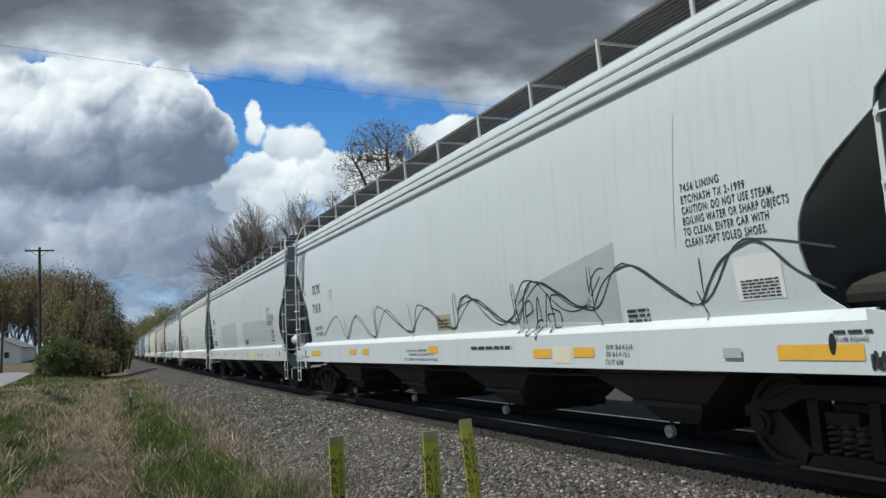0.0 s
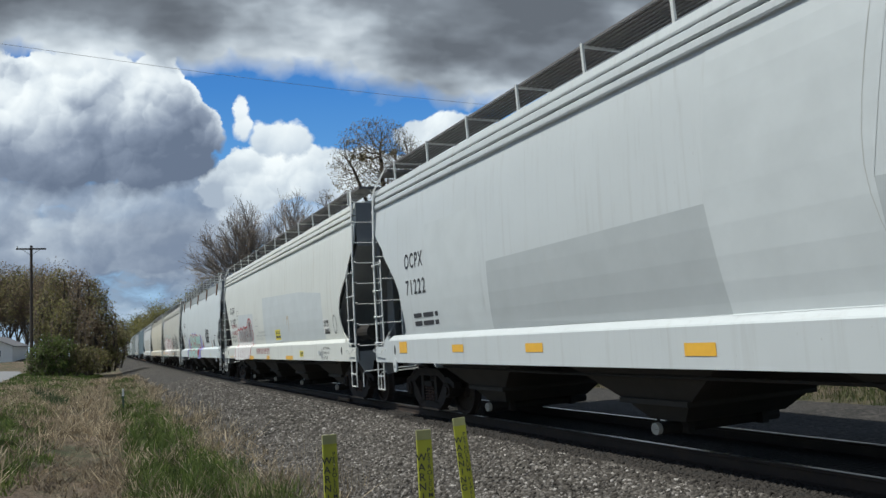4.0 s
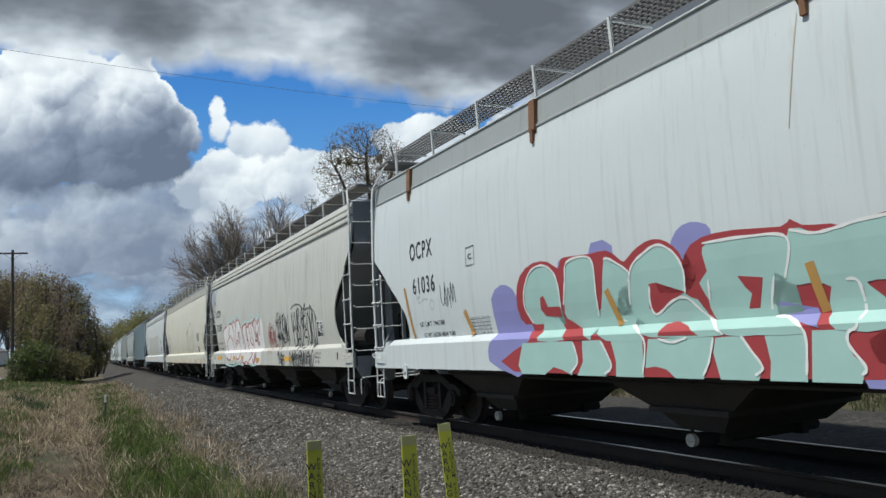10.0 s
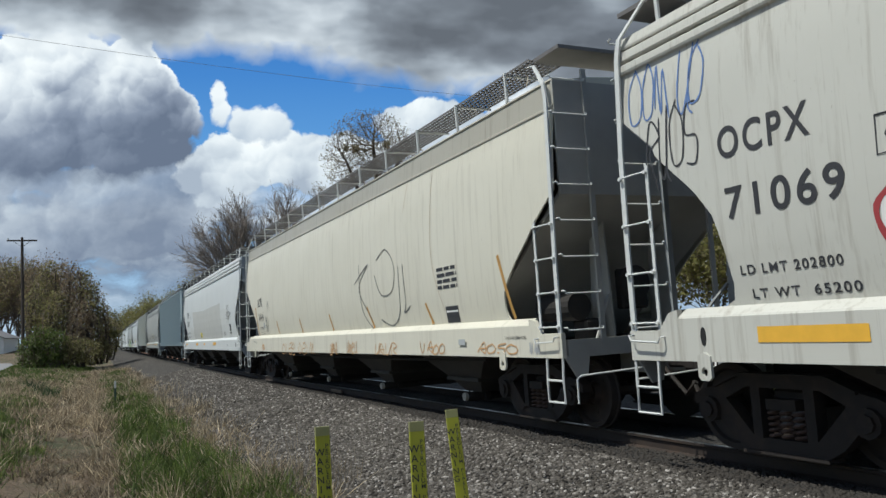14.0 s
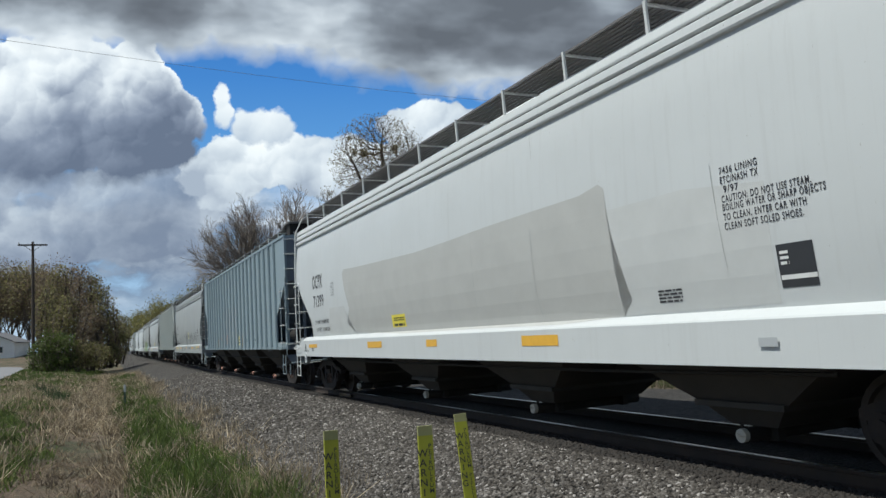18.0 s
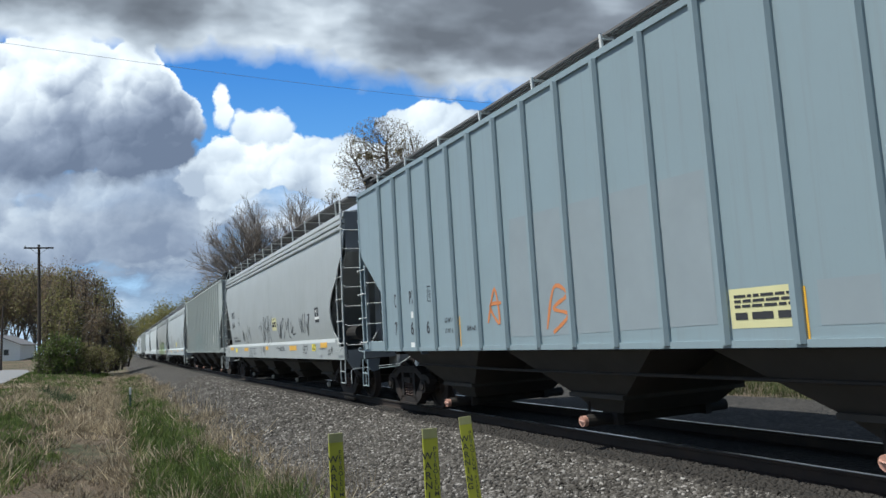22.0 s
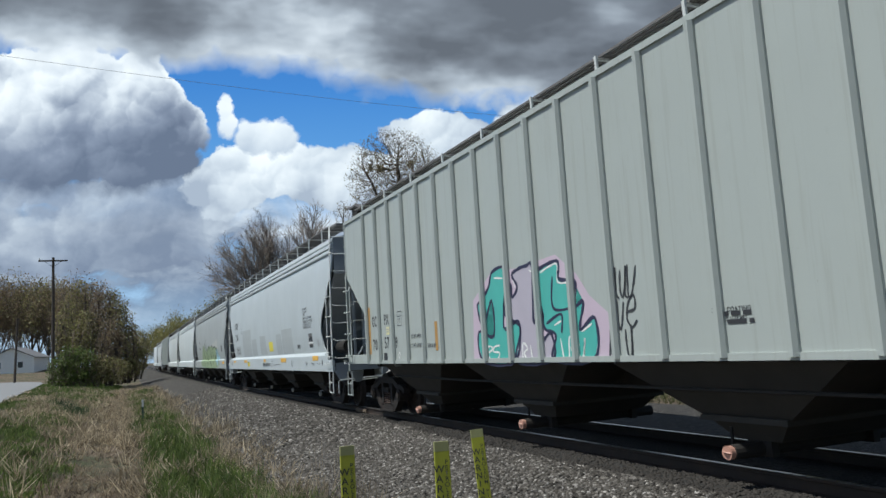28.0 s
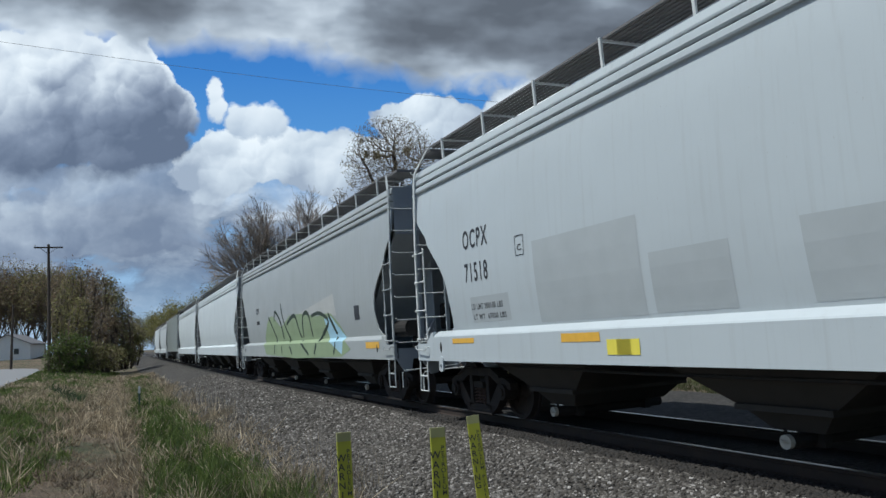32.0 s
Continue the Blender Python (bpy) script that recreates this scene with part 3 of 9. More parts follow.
def end_frame(car, end, half, dark, trim, deck):
    bm = bmesh.new()
    y = end * half
    box(bm, -1.52, 1.52, y - 0.05 * end - 0.04, y - 0.05 * end + 0.04, deck - 0.02, deck + 0.2)
    box(bm, -1.46, 1.46, end * (half - 2.8), end * (half - 0.1), deck, deck + 0.05)
    box(bm, -0.3, 0.3, end * (half - 0.6), end * (half + 0.12), 0.7, 1.05, 0.02)
    part("end_sill", bm, dark, car)
    # two upright webs carry the slope sheet; the space between is open
    for x in (-0.52, 0.52):
        pts = [(end * (half - 0.35), 1.06), (end * (half - 0.45), 3.05), (end * (half - 0.75), 2.85), (end * (half - 0.85), 1.06)]
        part("end_web", prism(bmesh.new(), pts, "x", x - 0.012, x + 0.012), dark, car)
    part("end_brace", tube(bmesh.new(), [(-1.05, end * (half - 0.1), 1.1), (-0.55, end * (half - 0.4), 1.75)], 0.02, 5), dark, car)
    bm = bmesh.new()
    box(bm, -0.09, 0.09, end * (half + 0.1), end * (half + 0.52), 0.76, 0.96, 0.03)
    box(bm, -0.16, 0.16, end * (half + 0.45), end * (half + 0.70), 0.72, 1.0, 0.05)
    tube(bm, [(-0.25, end * (half + 0.2), 0.8), (-0.2, end * (half + 0.55), 0.45), (-0.15, end * (half + 0.68), 0.6)], 0.03, 6)
    part("coupler", bm, TRUCK, car)
    part("corner_gusset", prism(bmesh.new(), [(-1.58, 1.0), (-1.2, 1.0), (-1.25, 0.74), (-1.4, 0.72)], "y", *sorted((end * (half - 0.02), end * (half - 0.05)))), dark, car)
    bm = tube(bmesh.new(), [(-1.5, end * (half + 0.1), 0.42), (-1.5, end * (half + 0.1), 0.72), (-1.46, end * (half + 0.12), 0.76), (-0.3, end * (half + 0.15), 0.80), (0, end * (half + 0.4), 1.02)], 0.013, 5)
    part("uncoupling_lever", bm, trim, car, "thin pale uncoupling rod with a hanging handle")


def make_lug():
    """A jacking lug: a plate with rounded foot and a hole through it."""
    bm = bmesh.new()
    n = 12
    ring_in = [(0.04 * math.sin(2 * math.pi * k / n), -0.045 + 0.045 * math.cos(2 * math.pi * k / n)) for k in range(n)]
    ring_out = []
    for k in range(n):
        dx, dz = math.sin(2 * math.pi * k / n), math.cos(2 * math.pi * k / n)
        reach = min((0.085 / abs(dx)) if abs(dx) > 1e-6 else 9, ((0.185 if dz > 0 else 0.085) / abs(dz)) if abs(dz) > 1e-6 else 9)
        ring_out.append((dx * reach, -0.045 + dz * reach))
    layers = [[[bm.verts.new((x, y, z)) for y, z in ring] for ring in (ring_in, ring_out)] for x in (-1.636, -1.606)]
    for k in range(n):
        m = (k + 1) % n
        for a in layers:
            bm.faces.new((a[0][k], a[0][m], a[1][m], a[1][k]))
        for r in (0, 1):
            bm.faces.new((layers[0][r][k], layers[0][r][m], layers[1][r][m], layers[1][r][k]))
    return bm


def make_slot():
    """A near-black oval plate on the sill's face: the hand hole's dark inside is painted."""
    bm = bmesh.new()
    ring = [(0.035 * math.sin(2 * math.pi * k / 14), 0.09 * math.cos(2 * math.pi * k / 14)) for k in range(14)]
    return prism(bm, ring, "x", -1.626, -1.60)


def grating(car, side, half, detail, cover=0.78, rise=0.0):
    """The running board beside the roof hatches: bars of its own width, seen from below."""
    x0, x1, z = side * 0.85, side * 1.42, 4.93 + rise
    bm = bmesh.new()
    a, b = -half + 0.6, half - 0.6
    n = 7 if detail else 5
    for i in range(n + 1):
        x = x0 + (x1 - x0) * i / n
        box(bm, x - 0.006, x + 0.006, a, b, z - 0.03, z)
    step = 0.1 if detail else 0.4
    k = int((b - a) / step)
    for i in range(k):
        y = a + (b - a) * i / k
        poly(bm, [(x0, y, z - 0.012), (x1, y, z - 0.012), (x1, y + step * cover, z - 0.012), (x0, y + step * cover, z - 0.012)])
    part("running_board", bm, GRATE, car, "dark steel running board grating")


def make_bracket():
    bm = bmesh.new()
    prism(bm, [(-1.45, 4.5), (-1.42, 4.5), (-1.435, 4.93), (-1.465, 4.93)], "y", -0.022, 0.022)
    box(bm, -1.46, -0.8, -0.02, 0.02, 4.88, 4.91)
    return bm


def hopper_car(name, paint, kind, detail=True, caps=CAPW, end_paint=ENDGREY, trim=WHITE, half=9.66, tank=None, rail_paint=None, cut=None):
    """A covered hopper: 'A' smooth with beaded roof rail, 'B' smooth with a flat one, 'R' with ribs."""
    car = new(name)
    if kind == "R":
        ribbed_sides(car, paint, half, end_paint)
    else:
        for s in (-1, 1):
            part("side_sheet", shell_side(s, half, (NEAR_CUT, cut or FAR_CUT) if kind == "A" else (FLAT_CUT, FLAT_CUT)), paint, car, smooth=True).data.set_sharp_from_angle(angle=radians(25))
            part("roof_rail", fascia(s, half, kind == "A"), rail_paint or paint, car)
            part("side_sill", sill(s, half), paint, car)
            for e in (-1, 1):
                part("sill_end", sill_end(s, e, half), paint, car)
        part("roof", roof_sheet(half), paint, car)
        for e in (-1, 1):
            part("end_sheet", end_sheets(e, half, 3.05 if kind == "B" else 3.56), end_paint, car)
    part("hatch_cover", roof_hatch(half), paint, car)
    ys = (-6.15, -2.05, 2.05, 6.15) if kind == "R" else (-5.75, -1.8, 2.15, 6.2)
    ox = 1.25 if kind == "R" else 1.0
    ys = [round(y * half / 9.66, 2) for y in ys]
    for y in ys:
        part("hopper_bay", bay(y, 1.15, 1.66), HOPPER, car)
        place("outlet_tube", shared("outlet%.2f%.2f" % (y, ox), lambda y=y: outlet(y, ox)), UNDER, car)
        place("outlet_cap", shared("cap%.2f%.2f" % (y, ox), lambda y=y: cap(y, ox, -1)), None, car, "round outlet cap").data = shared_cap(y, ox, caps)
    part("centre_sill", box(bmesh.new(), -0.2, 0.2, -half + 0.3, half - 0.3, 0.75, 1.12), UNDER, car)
    for y in (-half + 1.47, half - 1.47):
        truck(car, y, detail)
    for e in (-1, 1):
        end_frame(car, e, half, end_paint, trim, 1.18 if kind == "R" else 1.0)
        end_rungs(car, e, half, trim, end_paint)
        for s in (-1, 1):
            if kind == "R":
                part("corner_post", box(bmesh.new(), *sorted((s * 1.545, s * 1.565)), *sorted((e * (half - 0.01), e * (half - 0.07))), 1.0, 3.36), trim, car)
                part("corner_angle", box(bmesh.new(), *sorted((s * 1.47, s * 1.542)), *sorted((e * (half - 0.04), e * (half + 0.02))), 1.17, 4.66), paint, car)
            else:
                part("corner_post", corner_post(s, e, half), trim, car)
        ladder(car, -1, e, half, trim, 2.72 if kind == "B" else 3.0)
        zt = {"A": 4.86, "B": 4.95, "R": 5.04}[kind]
        part("end_platform", box(bmesh.new(), -1.38, 1.38, *sorted((e * (half - 0.55), e * (half + 0.06))), zt, zt + 0.05), GRATE, car, "steel crossover platform at the roof's end")
        if kind == "R":
            part("platform_riser", box(bmesh.new(), -1.32, 1.32, *sorted((e * (half - 0.5), e * (half - 0.06))), 4.62, 5.04), UNDER, car)
            part("platform_step", prism(bmesh.new(), [(e * (half - 0.55), 5.03), (e * (half - 0.55), 5.08), (e * (half - 0.95), 4.95), (e * (half - 0.95), 4.9)], "x", -1.38, 1.38), GRATE, car)
    for s in (-1, 1):
        grating(car, s, half, detail, 0.62 if kind == "B" else 0.93, 0.09 if kind == "B" else 0.0)
    if detail:
        for k in range(12):
            b = place("walk_bracket", shared("bracket", make_bracket), trim, car)
            b.location = (0, -8.85 + 1.609 * k, 0.085 if kind == "B" else 0)
        bm = tube(bmesh.new(), [(-1.0, -half + 0.45, 1.62), (-1.0, -half + 1.25, 1.62)], 0.19, 16)
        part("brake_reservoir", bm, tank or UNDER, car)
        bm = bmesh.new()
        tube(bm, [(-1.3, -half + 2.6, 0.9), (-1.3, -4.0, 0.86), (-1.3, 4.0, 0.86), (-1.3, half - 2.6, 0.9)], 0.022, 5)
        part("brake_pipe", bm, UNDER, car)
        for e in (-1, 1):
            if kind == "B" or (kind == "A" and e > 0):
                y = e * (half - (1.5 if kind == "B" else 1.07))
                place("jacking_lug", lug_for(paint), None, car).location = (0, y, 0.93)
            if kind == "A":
                place("sill_slot", shared("slot", make_slot), BLACKISH, car, "near-black oval plate painted as the dark inside of a hand hole").location = (0, e * (half - 1.08), 1.22)
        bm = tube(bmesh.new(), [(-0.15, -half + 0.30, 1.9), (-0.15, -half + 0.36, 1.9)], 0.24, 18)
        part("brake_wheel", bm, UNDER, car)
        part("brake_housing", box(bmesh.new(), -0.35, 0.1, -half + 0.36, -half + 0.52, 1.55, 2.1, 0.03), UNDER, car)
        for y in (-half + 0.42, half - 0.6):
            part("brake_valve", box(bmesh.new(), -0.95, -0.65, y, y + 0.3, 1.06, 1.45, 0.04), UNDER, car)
    return car


LUGS = {}


def lug_for(paint):
    if paint.name not in LUGS:
        me = shared("lug", make_lug).copy()
        me.materials.append(paint)
        LUGS[paint.name] = me
    return LUGS[paint.name]


CAPS = {}


def shared_cap(y, x, material):
    key = (round(y, 2), x, material.name)
    if key not in CAPS:
        me = shared("cap%.2f%.2f" % (y, x), lambda: cap(y, x, -1)).copy()
        me.materials.clear()
        me.materials.append(material)
        CAPS[key] = me
    return CAPS[key]


def ribbed_sides(car, paint, half, end_paint):
    """Flat sides with outside ribs, cut away in a triangle at each end."""
    for s in (-1, 1):
        bm = bmesh.new()
        pts = [(-half + 1.48, 1.22), (half - 1.48, 1.22), (half - 1.48, 2.2), (half - 0.02, 3.3), (half - 0.02, 4.66), (-half + 0.02, 4.66), (-half + 0.02, 3.3), (-half + 1.48, 2.2)]
        prism(bm, pts, "x", s * 1.50, s * 1.53)
        part("side_sheet", bm, paint, car)
        bm = bmesh.new()
        box(bm, s * 1.49, s * 1.56, -half + 0.02, half - 0.02, 4.62, 4.70)
        part("roof_rail", bm, paint, car)
        part("side_sill", box(bmesh.new(), s * 1.50, s * 1.555, -half + 1.3, half - 1.3, 1.17, 1.24), paint, car)
        for e in (-1, 1):
            bm = box(bmesh.new(), s * 1.48, s * 1.55, e * (half - 1.4), e * half, 1.17, 1.38, 0.008)
            part("sill_end", bm, paint, car)

        def rib():
            b = bmesh.new()
            prism(b, [(-0.055, s * 1.527), (-0.055, s * 1.56), (-0.03, s * 1.605), (0.03, s * 1.605), (0.055, s * 1.56), (0.055, s * 1.527)][::-1] if False else [(s * 1.527, -0.055), (s * 1.56, -0.055), (s * 1.605, -0.03), (s * 1.605, 0.03), (s * 1.56, 0.055), (s * 1.527, 0.055)], "z", 1.2, 4.62)
            return b
        key = "rib%d%s" % (s, paint.name)
        for k in range(-10, 11):
            place("rib", shared(key, rib), paint, car).location = (0, 0.855 * k, 0)
    pts = [(1.5, 4.55), (1.5, 4.66), (0.6, 4.78), (-0.6, 4.78), (-1.5, 4.66), (-1.5, 4.55)]
    part("roof", prism(bmesh.new(), pts, "y", -half + 0.02, half - 0.02), paint, car)
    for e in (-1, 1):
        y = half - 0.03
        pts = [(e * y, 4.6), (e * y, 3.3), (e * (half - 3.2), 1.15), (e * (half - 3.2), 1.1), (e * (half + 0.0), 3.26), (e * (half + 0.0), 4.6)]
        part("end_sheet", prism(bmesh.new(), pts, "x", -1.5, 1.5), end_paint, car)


# ---- the train ----
P_WHITE = car_paint("paint_white_grey", (0.62, 0.66, 0.67), 0.15)
P_SILVER = car_paint("paint_pale_grey", (0.56, 0.59, 0.60), 0.2)
P_CREAMY = car_paint("paint_greyed_white", (0.66, 0.67, 0.63), 0.3)
P_BRIGHT = car_paint("paint_white", (0.64, 0.68, 0.69), 0.25)
P_DIRTY = car_paint("paint_soiled_white", (0.58, 0.57, 0.52), 0.6)
P_CREAM = car_paint("paint_cream", (0.68, 0.65, 0.55), 0.35)
P_NEW = car_paint("paint_clean_white", (0.61, 0.63, 0.63), 0.1)
P_BLUE = car_paint("paint_blue_grey", (0.27, 0.34, 0.375), 0.2)
P_GREY = car_paint("paint_mid_grey", (0.39, 0.41, 0.41), 0.25)
P_STONE = car_paint("paint_stone_grey", (0.42, 0.45, 0.43), 0.3)
P_ICE = car_paint("paint_ice_grey", (0.51, 0.55, 0.57), 0.15)
# ribbed cars' ends: darker copies of their paint, shade included
DARKEND = plain("end_shaded_blue", (0.17, 0.2, 0.24), 0.6, vary=0.25, scale=1.5)
STONE_END = plain("end_shaded_stone", (0.27, 0.28, 0.27), 0.65, vary=0.25, scale=1.5)

RAIL_GREY = car_paint("rail_band_grey", (0.36, 0.38, 0.38), 0.3)
RAIL_DUN = car_paint("rail_band_dun", (0.42, 0.40, 0.34), 0.5)

TRIM_GREY = plain("trim_grey", (0.40, 0.42, 0.42), 0.5, vary=0.12, scale=9)
TRIM_BLUE = plain("trim_blue_grey", (0.30, 0.36, 0.39), 0.5, vary=0.12, scale=9)
TRIM_STONE = plain("trim_stone", (0.44, 0.46, 0.44), 0.5, vary=0.12, scale=9)

TRAIN = []                     # (car, its middle along the train)


def add_car(mid, paint, kind, label, detail=True, **more):
    car = tagged(hopper_car("hopper_car", paint, kind, detail, **more), label, "hopper car", "cars of the freight train")
    TRAIN.append((car, mid))
    return car


car_z = add_car(-48.2, P_WHITE, "A", "white covered hopper car on the railway track", False, half=9.66)
car_a = add_car(-27.47, P_WHITE, "A", "white covered hopper car with a black wavy sprayed line", half=9.66)
car_a2 = add_car(-6.54, P_SILVER, "A", "pale grey covered hopper car with many repainted patches", end_paint=SLATE, tank=WHITE, half=9.98)
car_b = add_car(14.185, P_CREAMY, "A", "greyed white covered hopper car with red outlined graffiti letters", half=9.445)
car_c = add_car(34.945, P_BRIGHT, "B", "white hopper car with turquoise graffiti and rusty roof brackets", half=10.015, rail_paint=RAIL_GREY)
car_d = add_car(55.76, P_DIRTY, "A", "soiled white covered hopper car with large red and silver graffiti", half=9.51)
car_d2 = add_car(76.645, P_CREAM, "B", "cream covered hopper car with thin sprayed outlines and orange chalk writing", end_paint=TANEND, half=10.065, rail_paint=RAIL_DUN)
car_e = add_car(98.02, P_NEW, "A", "clean white covered hopper car with a large grey repainted area", end_paint=SLATE, half=10.02, cut=FLAT_CUT)
car_f = add_car(119.44, P_BLUE, "R", "blue-grey ribbed covered hopper car with amber markers", caps=CAPR, end_paint=DARKEND, trim=TRIM_BLUE, half=10.02)
car_g = add_car(140.36, P_GREY, "A", "mid grey covered hopper car with black scrawled tags", trim=TRIM_GREY, half=9.66)
car_h = add_car(161.465, P_STONE, "R", "stone grey ribbed covered hopper car with teal and lilac graffiti", caps=CAPR, end_paint=STONE_END, trim=TRIM_STONE, half=10.145)
car_j = add_car(183, P_ICE, "A", "ice grey covered hopper car with darker repainted squares", end_paint=SLATE, half=10.11)
car_k = add_car(204.3, P_GREY, "A", "grey covered hopper car with green spiky graffiti", end_paint=SLATE, trim=TRIM_GREY, half=9.9)
car_l = add_car(225.5, P_BRIGHT, "A", "white covered hopper car with light blue graffiti", False, half=9.98)
for i, (p, k) in enumerate(((P_BRIGHT, "A"), (P_STONE, "R"), (P_SILVER, "A"), (P_WHITE, "B"))):
    add_car(246.8 + 21.2 * i, p, k, "pale covered hopper car far down the train", False)


# ---- stakes, peg, poles ----
STAKE = plain("yellow_plastic", (0.33, 0.34, 0.03), 0.5, vary=0.2, scale=6)
STAKE_GREY = plain("bare_stake_top", (0.27, 0.27, 0.12), 0.6, vary=0.2)


def marker_stake(x, y, top, tilt, turn):
    """A flat pipeline marker with a grey top and black upright lettering."""
    z0 = ground_z(x, y) - 0.05
    st = tagged(new("marker_stake"), "flat yellow pipeline marker stake with black lettering in ballast", "marker stake", "pipeline marker stakes")
    st.matrix_basis = pose(x, y, z0, 0, tilt, turn)
    hgt = top - z0
    bm = bmesh.new()
    prism(bm, [(-0.05, 0.0), (-0.045, -0.012), (0.045, -0.012), (0.05, 0.0), (0.045, 0.004), (-0.045, 0.004)], "z", 0, hgt - 0.06)
    part("blade", bm, STAKE, st)
    bm = bmesh.new()
    prism(bm, [(-0.05, 0.0), (-0.045, -0.0125), (0.045, -0.0125), (0.05, 0.0), (0.045, 0.0045), (-0.045, 0.0045)], "z", hgt - 0.06, hgt)
    part("top", bm, STAKE_GREY, st, "bare greyish top of the stake")
    for word, size, dx, dz in (("WARNING", 0.066, -0.024, 0.19), ("PETROLEUM PIPELINE", 0.04, 0.024, 0.14)):
        for k, ch in enumerate(word):
            if ch == " ":
                continue
            put_text(ch, st, INK, (dx, -0.016, hgt - dz - k * size * (0.92 if size > 0.05 else 0.86)), size, "stake_letter")
    return st


def text_mesh(text, size, align="LEFT", space=1.0):
    cu = bpy.data.curves.new("lettering", "FONT")
    cu.body, cu.size, cu.align_x, cu.offset, cu.space_character = text, size, align, size * (0.016 if space > 1 else 0.009), space
    ob = new("lettering", cu)
    me = bpy.data.meshes.new_from_object(ob.evaluated_get(bpy.context.evaluated_depsgraph_get()))
    bpy.data.objects.remove(ob)
    return me


LETTERS = {}


def put_text(ch, parent, material, at, size, name):
    key = (ch, size, material.name)
    if key not in LETTERS:
        me = text_mesh(ch, size, "CENTER")
        me.transform(Matrix.Rotation(radians(90), 4, "X"))
        me.materials.clear()
        me.materials.append(material)
        LETTERS[key] = me
    ob = place(name, LETTERS[key], None, parent)
    ob.location = at
    return ob


marker_stake(1.49, 5.14, 0.85, 0, -10)
marker_stake(1.95, 4.60, 0.88, 0, -15)
marker_stake(2.76, 5.51, 0.82, -4, -22)

POLE_WOOD = plain("weathered_pole_wood", (0.07, 0.055, 0.045), 0.9, vary=0.35, scale=4, bump=0.4)


def utility_pole(x, y, top, arm, lean=0.0):
    p = tagged(new("utility_pole"), "dark weathered wooden utility pole with a crossarm", "utility pole")
    z0 = ground_z(x, y) - 0.1
    p.matrix_basis = pose(x, y, z0, 0, lean, 0)
    h = top - z0
    part("post", tube(bmesh.new(), [(0, 0, 0), (0, 0, h * 0.5), (0, 0, h)], 0.19, 10, 0.12), POLE_WOOD, p)
    if arm:
        part("crossarm", box(bmesh.new(), -arm / 2, arm / 2, -0.17, -0.06, h - 0.42, h - 0.27, 0.01), POLE_WOOD, p)
        for k in (-1, 1):
            part("arm_brace", tube(bmesh.new(), [(k * 0.75, -0.14, h - 0.4), (0, -0.14, h - 1.0)], 0.02, 5), POLE_WOOD, p)
        for k in (-arm / 2 + 0.1,):
            bm = tube(bmesh.new(), [(k, -0.12, h - 0.27), (k, -0.12, h - 0.1)], 0.05, 8, 0.07)
            part("insulator", bm, PALE, p)
    return p


utility_pole(-4.6, 85.0, 12.5, 2.6)
utility_pole(-11.6, 125.0, 9.0, 0, 2.0)


# ---- paint, lettering and graffiti on the cars' near sides ----
def tint(name, color, rough=0.55, vary=0.12):
    """A coat of paint over the car's own, a little uneven."""
    n = Nodes(name)
    a = n.noise(2.0, n.coords(), 5, 0.6)
    return n.done(n.mix(a, tuple(c * (1 - vary) for c in color), tuple(min(1, c * (1 + vary)) for c in color)), rough)


PATCH1, PATCH2 = tint("patch_grey", (0.405, 0.43, 0.44)), tint("patch_pale_grey", (0.52, 0.55, 0.56))
PATCHW, PATCHW2, PATCHB = tint("patch_warm_grey", (0.46, 0.46, 0.44)), tint("patch_near_white", (0.55, 0.56, 0.55)), tint("patch_dull_blue", (0.27, 0.31, 0.335))
PLACARD, STICKER, CREAM_PATCH = tint("white_placard", (0.74, 0.74, 0.72)), tint("pale_yellow_label", (0.66, 0.62, 0.34)), tint("cream_touch_up", (0.72, 0.66, 0.5))
KHAKI = tint("khaki_label", (0.42, 0.39, 0.24))
AMBER, HANDLE, BLACKBOARD = YELLOW, tint("bare_bracket", (0.4, 0.42, 0.43)), tint("black_panel", (0.035, 0.037, 0.042))
SPRAY, SPRAYTHIN, SEAM = tint("black_spray", (0.045, 0.048, 0.055), 0.7), tint("grey_black_spray", (0.16, 0.16, 0.15), 0.7), tint("dark_seam", (0.4, 0.41, 0.4), 0.7)
CHALK, CHALKGREY, RUSTSTREAK = tint("orange_chalk", (0.55, 0.33, 0.16), 0.9), tint("grey_chalk", (0.4, 0.41, 0.42), 0.9), tint("rust_streak", (0.5, 0.44, 0.35), 0.9, 0.25)
RED, DARKRED, REDINK = tint("red_spray", (0.34, 0.045, 0.05)), tint("dark_red_spray", (0.2, 0.02, 0.03)), tint("red_marker", (0.34, 0.07, 0.08))
SILVERPAINT, CYANPAINT, TURQUOISE = tint("silver_spray", (0.76, 0.74, 0.73), 0.45), tint("pale_cyan_spray", (0.46, 0.66, 0.66)), tint("turquoise_spray", (0.36, 0.54, 0.5))
VIOLET, LILAC, LAVENDER = tint("violet_spray", (0.25, 0.25, 0.5)), tint("lilac_haze", (0.55, 0.44, 0.53)), tint("lavender_spray", (0.44, 0.40, 0.47))
TEALPAINT, NAVY, BLUEINK = tint("teal_spray", (0.09, 0.42, 0.37)), tint("dark_outline_spray", (0.03, 0.03, 0.07)), tint("blue_marker", (0.12, 0.2, 0.42))
GREENPAINT, SKYPAINT, DARKGREEN = tint("moss_green_spray", (0.27, 0.34, 0.2)), tint("sky_blue_spray", (0.36, 0.55, 0.66)), tint("dark_green_spray", (0.03, 0.045, 0.03))
MARKER, ORANGESPRAY = tint("faded_amber_strip", (0.45, 0.25, 0.07)), tint("orange_spray", (0.6, 0.22, 0.08))


